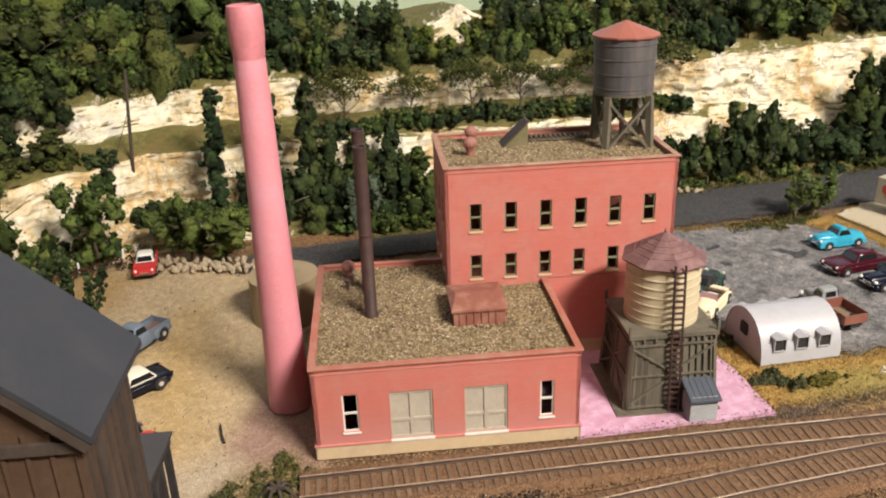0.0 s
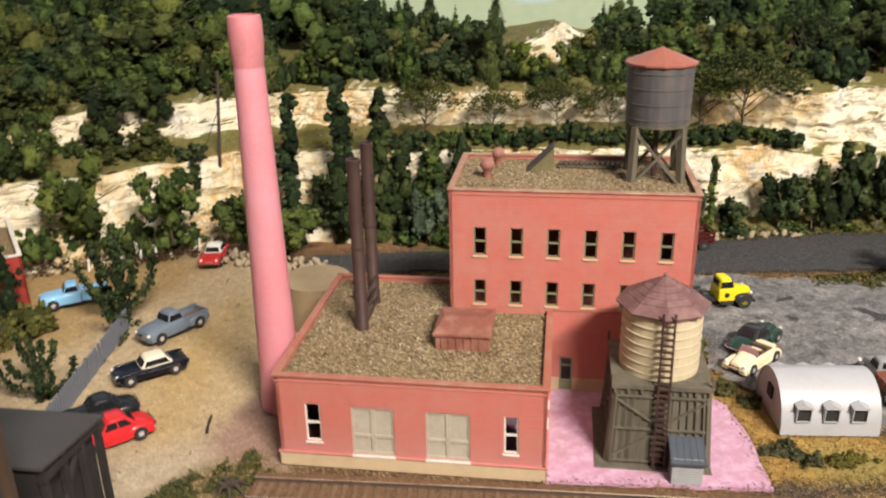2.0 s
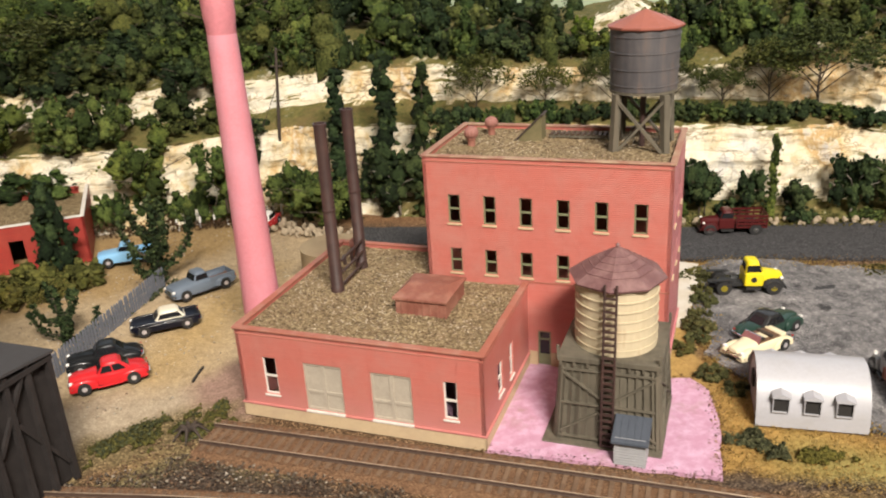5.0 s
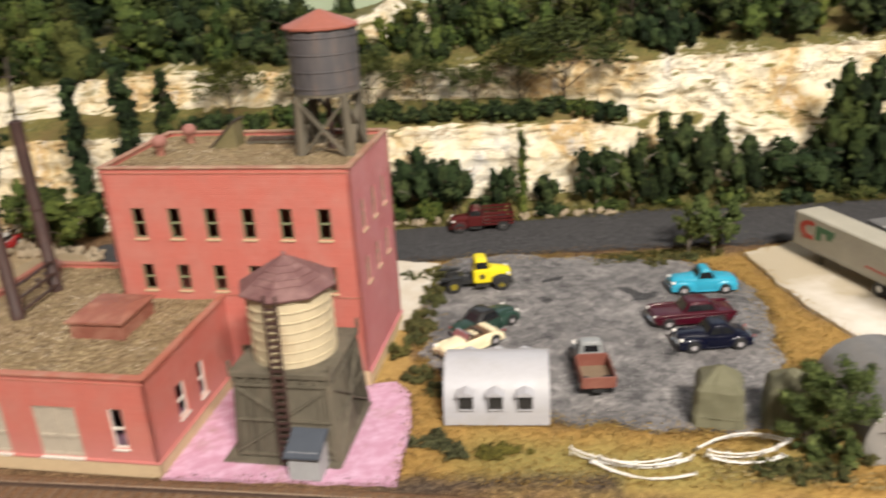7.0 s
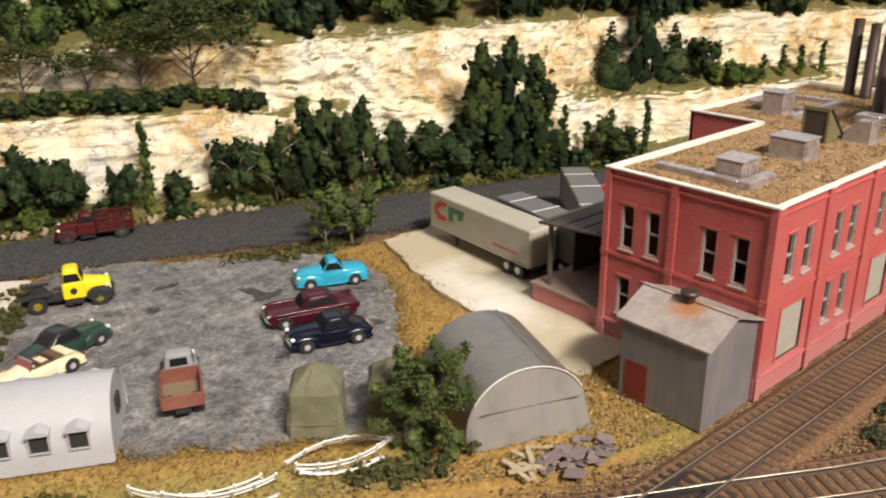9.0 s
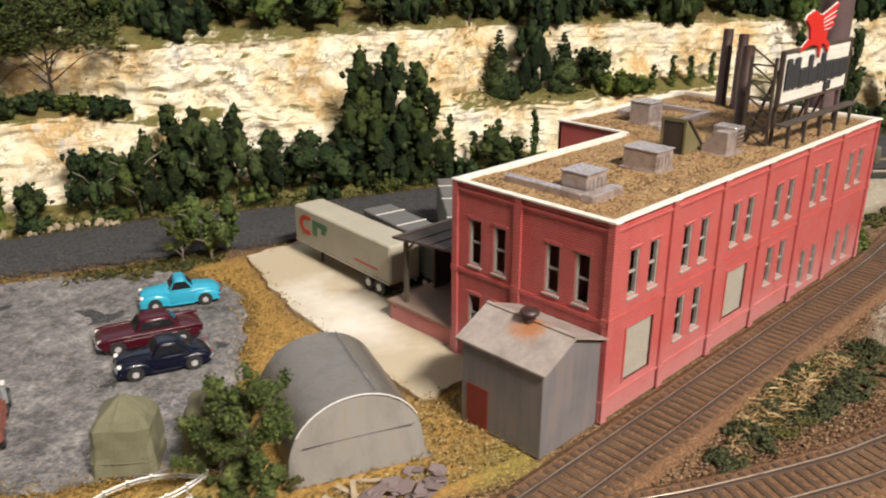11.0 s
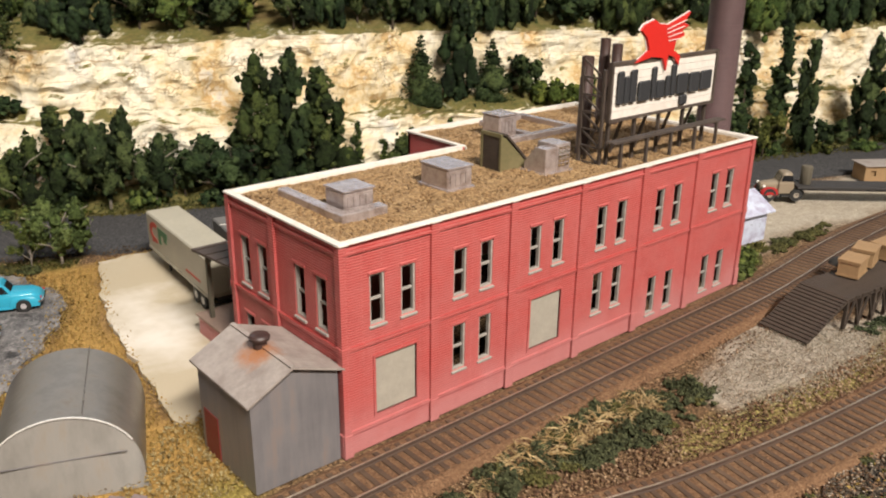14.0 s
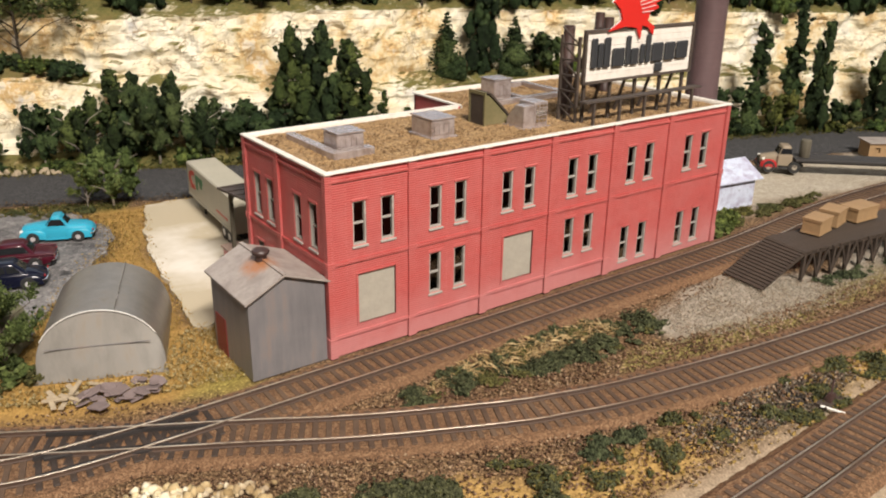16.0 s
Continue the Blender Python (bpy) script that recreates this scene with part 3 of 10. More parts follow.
def cliff_material():
    mt, nt, bs = nodes_of("limestone_and_turf")
    at = place(nt, "world")
    geo = nt.nodes.new("ShaderNodeNewGeometry")
    sep = nt.nodes.new("ShaderNodeSeparateXYZ")
    nt.links.new(geo.outputs["True Normal"], sep.inputs[0])
    mp = nt.nodes.new("ShaderNodeMapping")
    mp.inputs["Scale"].default_value = (1, 1, 0.8)
    nt.links.new(at, mp.inputs[0])
    stain, spot, fine = noise_node(nt, mp.outputs[0], 19, 7, 0.68), noise_node(nt, at, 150, 5, 0.7), noise_node(nt, at, 900, 4, 0.7)
    mp2 = nt.nodes.new("ShaderNodeMapping")
    mp2.inputs["Scale"].default_value = (0.16, 0.16, 2.4)
    nt.links.new(at, mp2.inputs[0])
    layer = noise_node(nt, mp2.outputs[0], 125, 4, 0.65)
    rock = ramp(nt, stain, [(0.30, (0.50, 0.49, 0.48)), (0.40, (0.71, 0.665, 0.545)), (0.50, (0.675, 0.595, 0.43)), (0.57, (0.60, 0.475, 0.275)), (0.605, (0.49, 0.32, 0.135)), (0.64, (0.62, 0.53, 0.38)), (0.72, (0.43, 0.415, 0.41))])
    rock = mix(nt, ramp(nt, layer, [(0.34, (0.8, 0.8, 0.8)), (0.405, (0, 0, 0))]), rock, (0.36, 0.25, 0.13))
    rock = mix(nt, maths(nt, "MULTIPLY", ramp(nt, spot, [(0.60, (0, 0, 0)), (0.74, (1, 1, 1))]), 0.3), rock, (0.54, 0.41, 0.23))
    mp3 = nt.nodes.new("ShaderNodeMapping")
    mp3.inputs["Scale"].default_value = (0.16, 0.16, 1.45)
    mp3.inputs["Rotation"].default_value = (0.12, 0.08, 0.0)
    nt.links.new(at, mp3.inputs[0])
    warp = nt.nodes.new("ShaderNodeMix")
    warp.data_type = "RGBA"
    warp.inputs[0].default_value = 0.03
    nt.links.new(mp3.outputs[0], warp.inputs[6])
    wn = nt.nodes.new("ShaderNodeTexNoise")
    wn.inputs["Scale"].default_value = 60
    nt.links.new(at, wn.inputs["Vector"])
    nt.links.new(wn.outputs["Color"], warp.inputs[7])
    vo = nt.nodes.new("ShaderNodeTexVoronoi")
    vo.feature = "DISTANCE_TO_EDGE"
    vo.inputs["Scale"].default_value = 90
    nt.links.new(warp.outputs[2], vo.inputs["Vector"])
    crack = ramp(nt, vo.outputs["Distance"], [(0.015, (1, 1, 1)), (0.06, (0, 0, 0))])
    crack = maths(nt, "MULTIPLY", crack, ramp(nt, noise_node(nt, at, 40, 4), [(0.45, (0, 0, 0)), (0.62, (0.8, 0.8, 0.8))]))
    rock = mix(nt, crack, rock, (0.22, 0.15, 0.08))
    turf = mix(nt, ramp(nt, spot, [(0.35, (0, 0, 0)), (0.65, (1, 1, 1))]), (0.085, 0.088, 0.026), (0.18, 0.152, 0.052))
    turf = mix(nt, ramp(nt, stain, [(0.5, (0, 0, 0)), (0.7, (1, 1, 1))]), turf, (0.17, 0.12, 0.05))
    lie = maths(nt, "ADD", sep.outputs[2], maths(nt, "MULTIPLY", maths(nt, "SUBTRACT", spot, 0.5), 0.35))
    nt.links.new(mix(nt, ramp(nt, lie, [(0.76, (0, 0, 0)), (0.87, (1, 1, 1))]), rock, turf), bs.inputs["Base Color"])
    bs.inputs["Roughness"].default_value = 0.9
    bs.inputs["Specular IOR Level"].default_value = 0.2
    bump(nt, bs, maths(nt, "ADD", maths(nt, "MULTIPLY", layer, 0.7), maths(nt, "ADD", spot, maths(nt, "MULTIPLY", fine, 0.4))), 0.0012)
    return mt


hill = new("hillside", arrays("hillside", np.array(hv), quads, cliff_material()))
normals = np.empty(3 * len(hill.data.polygons))
hill.data.polygons.foreach_get("normal", normals)
hill.data.polygons.foreach_set("use_smooth", np.abs(normals[2::3]) > 0.75)
tagged(hill, "stepped cream limestone cliffs with grassy ledges", "hillside", kind="structure")


# ---- the ground ----
def inside(P, poly):
    """Signed distance to a polygon, positive inside, for an array of points."""
    d, sign = np.full(len(P), 1e9), np.zeros(len(P), bool)
    for (ax, ay), (bx, by) in zip(poly, poly[1:] + poly[:1]):
        e = np.array((bx - ax, by - ay))
        w = P - np.array((ax, ay))
        t = np.clip(w @ e / (e @ e), 0, 1)
        d = np.minimum(d, np.linalg.norm(w - t[:, None] * e, axis=1))
        cross = (ay > P[:, 1]) != (by > P[:, 1])
        sign ^= cross & (P[:, 0] < (bx - ax) * (P[:, 1] - ay) / (by - ay + 1e-12) + ax)
    return np.where(sign, d, -d)


STEP = 0.0068
gx, gy = np.arange(-0.75, 2.05, STEP), np.arange(-0.62, 1.05, STEP)
GX, GY = np.meshgrid(gx, gy, indexing="ij")
GP = np.stack([GX.ravel(), GY.ravel()], 1)
wob = np.array([noise.noise(Vector((x * 28, y * 28, 0))) * 0.6 + noise.noise(Vector((x * 90, y * 90, 5))) * 0.4 for x, y in GP])
fine = np.array([noise.noise(Vector((x * 230, y * 230, 9))) for x, y in GP])
colour = np.tile(np.array((0.140, 0.086, 0.047)), (len(GP), 1))
colour += (wob * 0.02)[:, None] * np.array((1, 0.7, 0.5))


def zone(poly, c, soft=0.012, ragged=0.02):
    global colour
    w = np.clip(inside(GP, poly) / soft + 0.5 + wob * ragged / soft, 0, 1)[:, None]
    colour = colour * (1 - w) + np.array(c) * w


zone([(-0.75, 0.30), (0.05, 0.36), (0.165, 0.385), (0.215, 0.372), (0.23, 0.40), (0.33, 0.62), (0.30, 0.70), (0.28, 0.80), (-0.75, 1.05)], (0.44, 0.335, 0.21), 0.03, 0.015)
zone([(0.10, 0.40), (0.17, 0.43), (0.22, 0.52), (0.25, 0.62), (0.20, 0.60), (0.15, 0.50)], (0.43, 0.30, 0.14), 0.05, 0.02)
zone([(-0.05, 0.34), (0.10, 0.35), (0.17, 0.375), (0.20, 0.42), (0.14, 0.44), (0.05, 0.42)], (0.42, 0.34, 0.24), 0.03, 0.02)
zone([(-0.10, 0.52), (0.06, 0.60), (0.11, 0.60), (0.16, 0.64), (0.24, 0.72), (0.20, 0.78), (-0.10, 0.76)], (0.36, 0.245, 0.115), 0.03, 0.02)
zone([(0.10, 0.76), (0.26, 0.77), (0.30, 0.72), (0.45, 0.66), (0.5, 0.75), (0.1, 0.9)], (0.22, 0.12, 0.06), 0.02, 0.015)
zone([(0.455, 0.25), (0.50, 0.33), (0.575, 0.51), (0.61, 0.49), (0.54, 0.40), (0.515, 0.34), (0.52, 0.29), (0.56, 0.255), (0.62, 0.215), (0.68, 0.21), (0.70, 0.24), (0.77, 0.33), (0.76, 0.41), (0.81, 0.40), (0.775, 0.29), (0.77, 0.24),
      (0.76, 0.165), (0.81, 0.165), (0.80, 0.135), (0.77, 0.10), (0.70, 0.105), (0.63, 0.14), (0.56, 0.185), (0.50, 0.215)], (0.37, 0.225, 0.07), 0.012, 0.012)
zone([(0.488, 0.30), (0.50, 0.33), (0.575, 0.51), (0.53, 0.47), (0.50, 0.40), (0.465, 0.33)], (0.38, 0.245, 0.085), 0.006, 0.010)
zone([(0.50, 0.26), (0.545, 0.245), (0.60, 0.205), (0.66, 0.175), (0.63, 0.15), (0.56, 0.19), (0.49, 0.23)], (0.30, 0.24, 0.08), 0.02, 0.02)
zone([(0.752, 0.118), (0.775, 0.120), (0.800, 0.128), (0.793, 0.106), (0.760, 0.092), (0.735, 0.100)], (0.25, 0.195, 0.055), 0.014, 0.012)
zone([(0.975, 0.028), (1.08, 0.052), (1.14, 0.01), (1.3, 0.03), (1.3, -0.005), (1.12, -0.018), (1.02, -0.012), (0.975, 0.0)], (0.34, 0.30, 0.245), 0.010, 0.012)
zone([(1.14, 0.11), (1.16, 0.22), (1.9, 0.10), (1.9, -0.1), (1.40, 0.09), (1.25, 0.12)], (0.40, 0.35, 0.28), 0.02, 0.015)
zone([(0.70, -0.05), (0.84, -0.075), (1.0, -0.085), (1.15, -0.08), (1.15, -0.06), (0.98, -0.062), (0.85, -0.05), (0.76, -0.02)], (0.40, 0.255, 0.09), 0.012, 0.02)
zone([(0.80, -0.085), (1.2, -0.075), (1.2, -0.15), (0.80, -0.15)], (0.33, 0.255, 0.18), 0.012, 0.012)
zone([(0.15, 0.37), (0.30, 0.31), (0.46, 0.215), (0.46, 0.20), (0.30, 0.28), (0.13, 0.34)], (0.26, 0.15, 0.07), 0.02, 0.03)
zone([(0.09, 0.34), (0.20, 0.355), (0.26, 0.31), (0.20, 0.30), (0.06, 0.335)], (0.19, 0.16, 0.075), 0.02, 0.03)
# Ground colour taken down to near-black in this corner.
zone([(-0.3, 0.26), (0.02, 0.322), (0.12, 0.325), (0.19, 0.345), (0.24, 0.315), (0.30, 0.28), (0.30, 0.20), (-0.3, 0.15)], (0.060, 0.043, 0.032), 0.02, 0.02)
zone([uv(0.15, 0.742), uv(0.5, 0.750), uv(0.9, 0.755), uv(1.7, 0.765), uv(1.7, 0.86), uv(0.15, 0.86)], (0.13, 0.115, 0.040), 0.012, 0.014)
zone([(0.69, 0.43), (0.79, 0.40), (0.80, 0.41), (0.78, 0.425), (0.70, 0.452)], (0.24, 0.18, 0.05), 0.008, 0.01)
zone([(0.186, 0.428), (0.195, 0.390), (0.215, 0.372), (0.25, 0.39), (0.28, 0.46), (0.245, 0.475), (0.215, 0.455)], (0.31, 0.20, 0.155), 0.014, 0.012)
zone([(0.11, 0.345), (0.19, 0.352), (0.222, 0.372), (0.212, 0.400), (0.165, 0.395), (0.12, 0.375)], (0.17, 0.125, 0.062), 0.014, 0.02)
zone([(0.93, 0.010), (0.99, 0.004), (1.05, -0.010), (1.12, -0.010), (1.22, 0.002), (1.22, -0.010), (1.12, -0.024), (1.03, -0.024), (0.93, -0.004)], (0.20, 0.16, 0.06), 0.008, 0.012)
zone([(0.91, -0.060), (0.96, -0.058), (1.02, -0.063), (1.02, -0.074), (0.96, -0.080), (0.91, -0.074)], (0.045, 0.04, 0.036), 0.012, 0.020)
zone([(0.44, 0.252), (0.462, 0.246), (0.515, 0.228), (0.56, 0.20), (0.555, 0.19), (0.50, 0.216), (0.44, 0.240)], (0.07, 0.05, 0.036), 0.008, 0.012)
z = 0.0006 * wob + 0.0005 * fine
hid = np.clip(inside(GP, [uv(-1, 0.82), uv(2.4, 0.90), uv(2.4, 1.4), uv(-1, 1.4)]) / 0.02, 0, 1)
z = z - 0.01 * hid - 0.0012
gid = np.arange(len(GP)).reshape(len(gx), len(gy))
gq = np.stack([gid[:-1, :-1], gid[1:, :-1], gid[1:, 1:], gid[:-1, 1:]], -1).reshape(-1, 4)


def ground_material():
    mt, nt, bs = nodes_of("scenic_ground")
    at = place(nt, "world")
    att = nt.nodes.new("ShaderNodeVertexColor")
    att.layer_name = "earth"
    vo = nt.nodes.new("ShaderNodeTexVoronoi")
    vo.inputs["Scale"].default_value = 1250
    nt.links.new(at, vo.inputs["Vector"])
    tone = nt.nodes.new("ShaderNodeSeparateColor")
    nt.links.new(vo.outputs["Color"], tone.inputs[0])
    mid, fine_n = noise_node(nt, at, 160, 6, 0.7), noise_node(nt, at, 2400, 3, 0.6)
    shade = nt.nodes.new("ShaderNodeSeparateColor")
    nt.links.new(att.outputs[0], shade.inputs[0])
    coarse = ramp(nt, shade.outputs[0], [(0.14, (1, 1, 1)), (0.30, (0.12, 0.12, 0.12))])
    grit = ramp(nt, tone.outputs[1], [(0.0, (0.30, 0.28, 0.28)), (0.45, (0.85, 0.85, 0.85)), (0.8, (1.45, 1.5, 1.5)), (1.0, (2.6, 2.7, 2.8))])
    earth = mix(nt, coarse, att.outputs[0], mix(nt, 1.0, att.outputs[0], grit, "MULTIPLY"))
    col = mix(nt, 1.0, earth, ramp(nt, tone.outputs[0], [(0.0, (0.80, 0.79, 0.78)), (0.5, (1, 1, 1)), (1.0, (1.18, 1.19, 1.19))]), "MULTIPLY")
    col = mix(nt, 0.75, col, ramp(nt, mid, [(0.3, (0.70, 0.69, 0.67)), (0.7, (1.2, 1.2, 1.2))]), "MULTIPLY")
    nt.links.new(col, bs.inputs["Base Color"])
    bs.inputs["Roughness"].default_value = 0.92
    bs.inputs["Specular IOR Level"].default_value = 0.15
    bump(nt, bs, maths(nt, "ADD", maths(nt, "MULTIPLY", vo.outputs["Distance"], -0.8), maths(nt, "ADD", mid, maths(nt, "MULTIPLY", fine_n, 0.25))), 0.00055)
    return mt


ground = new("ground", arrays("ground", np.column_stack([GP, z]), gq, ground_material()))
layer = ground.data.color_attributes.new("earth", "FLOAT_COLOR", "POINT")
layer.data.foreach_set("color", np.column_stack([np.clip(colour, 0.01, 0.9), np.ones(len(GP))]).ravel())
ground.data.shade_smooth()
tagged(ground, "brown, tan and ochre scenic earth of the layout", "ground", kind="structure")
single("table_frame", Shape().prism([(-0.74, -0.61), (2.04, -0.61), (2.58, 0.20), (-0.46, 1.46), (-0.74, 1.10)], -1.06, -0.02), DARK_WOOD, "dark wooden table with a skirt under the layout", "table", kind="structure")


def slab(name, pts, top, material, label, category, ragged=0.003, step=0.004, foot=-0.002):
    """A thin spread with an uneven edge."""
    rim = []
    for (ax, ay), (bx, by) in zip(pts, pts[1:] + pts[:1]):
        k = max(1, int(math.hypot(bx - ax, by - ay) / step))
        for i in range(k):
            x, y = ax + (bx - ax) * i / k, ay + (by - ay) * i / k
            rim.append((x + ragged * noise.noise(Vector((x * 70, y * 70, 1))) + 0.4 * ragged * noise.noise(Vector((x * 300, y * 300, 1))),
                        y + ragged * noise.noise(Vector((x * 70, y * 70, 8))) + 0.4 * ragged * noise.noise(Vector((x * 300, y * 300, 8)))))
    bm = bmesh.new()
    up = [bm.verts.new((x, y, top)) for x, y in rim]
    lo = [bm.verts.new((x, y, foot)) for x, y in rim]
    for i in range(len(rim)):
        j = (i + 1) % len(rim)
        bm.faces.new((lo[i], lo[j], up[j], up[i]))
    bmesh.ops.triangulate(bm, faces=[bm.faces.new(up)])
    bmesh.ops.recalc_face_normals(bm, faces=bm.faces)
    me = bpy.data.meshes.new(name)
    bm.to_mesh(me)
    bm.free()
    me.materials.append(material)
    return tagged(new(name, me), label, category, kind="structure")


slab("road", [(0.30, 0.665), (0.3528, 0.6352), (0.4024, 0.615), (0.4563, 0.5894), (0.5689, 0.5114), (0.6745, 0.4768), (0.7886, 0.4266), (0.8589, 0.3958), (1.0, 0.34), (1.2, 0.26), (1.345, 0.215), (1.7, 0.10), (1.95, 0.02),
              (1.97, 0.10), (1.75, 0.18), (1.41, 0.275), (1.25, 0.335), (1.1, 0.395), (0.9328, 0.4604), (0.8733, 0.4825), (0.7956, 0.5235), (0.7055, 0.5486), (0.5873, 0.5858), (0.4818, 0.6235), (0.4249, 0.655), (0.33, 0.69)],
     0.0014, ASPHALT, "dark grey asphalt road below the cliffs", "road", 0.003)
LOT_EDGE = [(0.5579, 0.4669), (0.585, 0.492), (0.6072, 0.497), (0.66, 0.472), (0.7116, 0.435), (0.7566, 0.4083), (0.768, 0.36), (0.7652, 0.3308), (0.735, 0.285), (0.7069, 0.2382), (0.68, 0.205), (0.65, 0.195), (0.62, 0.2119),
                     (0.5625, 0.2512), (0.535, 0.29), (0.5182, 0.3434), (0.5386, 0.405)]
slab("parking_lot", LOT_EDGE, 0.0012, LOT, "grey gravel parking lot", "parking lot", 0.009)
for tar in ([(0.678, 0.362), (0.690, 0.358), (0.704, 0.362), (0.706, 0.367), (0.694, 0.369), (0.690, 0.384), (0.683, 0.386), (0.685, 0.372)], [(0.640, 0.420), (0.652, 0.416), (0.656, 0.421), (0.644, 0.426)]):
    slab("tar_patch", tar, 0.0015, ASPHALT, "black tar smudge on the grey parking lot", "stain", 0.005, 0.002, 0.0)
slab("dirt_crack", [(0.1862, 0.434), (0.1876, 0.433), (0.1900, 0.443), (0.1930, 0.453), (0.1922, 0.454), (0.1888, 0.444)], 0.0002, BLACK_WOOD, "thin dark crack across the dirt lot", "crack", 0.001, 0.002)
YARD_EDGE = [(0.8068, 0.395), (0.8556, 0.393), (0.93, 0.362), (1.0, 0.335), (1.0, 0.20), (0.83, 0.185), (0.815, 0.165), (0.79, 0.162), (0.7616, 0.1643), (0.7719, 0.2394), (0.7784, 0.2939)]
slab("concrete_pad", YARD_EDGE, 0.0016, CONCRETE,
     "pale cream concrete yard beside the brick warehouse", "concrete yard", 0.004)
PAD_EDGE = [(0.352, 0.30), (0.459, 0.241), (0.484, 0.288), (0.495, 0.318), (0.491, 0.336), (0.475, 0.340), (0.42, 0.45), (0.30, 0.36)]
slab("foam_pad", PAD_EDGE, 0.0010, PINK_FOAM, "pink foam board pad round the water tank", "foam pad", 0.0012)
slab("walkway", [(0.517, 0.404), (0.5225, 0.401), (0.5400, 0.4235), (0.5570, 0.4470), (0.5840, 0.4930), (0.55, 0.522), (0.53, 0.455)], 0.0022, PLASTER, "white concrete strip behind the brick mill", "concrete strip", 0.002)


# ---- tracks ----
def spline(pts, step=0.002):
    """Evenly spaced points along a smooth line through pts."""
    P = [Vector((x, y, 0)) for x, y in pts]
    P = [2 * P[0] - P[1]] + P + [2 * P[-1] - P[-2]]
    out = []
    for a, b, c, d in zip(P, P[1:], P[2:], P[3:]):
        for k in range(24):
            t = k / 24
            out.append(0.5 * (2 * b + (c - a) * t + (2 * a - 5 * b + 4 * c - d) * t * t + (3 * b - a - 3 * c + d) * t ** 3))
    out.append(P[-2])
    run = np.concatenate([[0], np.cumsum([(q - p).length for p, q in zip(out, out[1:])])])
    at = np.arange(0, run[-1], step)
    xs, ys = np.interp(at, run, [p.x for p in out]), np.interp(at, run, [p.y for p in out])
    return [Vector((x, y, 0)) for x, y in zip(xs, ys)]


tie_shape = Shape()
tie_shape.box(-0.0013, 0.0013, -0.0148, 0.0148, -0.0006, 0.0013)
tie_mesh = tie_shape.mesh("tie", TIE, bevel=0.00025)
dusty_tie = tie_shape.mesh("tie", surface("dust_covered_tie", (0.145, 0.087, 0.050), (0.100, 0.060, 0.035), 0.9, 420, 60, 0.0003, (0.21, 0.135, 0.080), where="world", stain=0.7), bevel=0.00025)
grimy_tie = tie_shape.mesh("tie", surface("grimy_tie", (0.034, 0.022, 0.016), (0.022, 0.015, 0.012), 0.7, 420, 40, 0.0003, (0.060, 0.038, 0.026)), bevel=0.00025)
BALLAST = gravel("brown_ballast", (0.082, 0.044, 0.024), (0.172, 0.094, 0.050), (0.265, 0.160, 0.090), 0.0007, 0.0006)


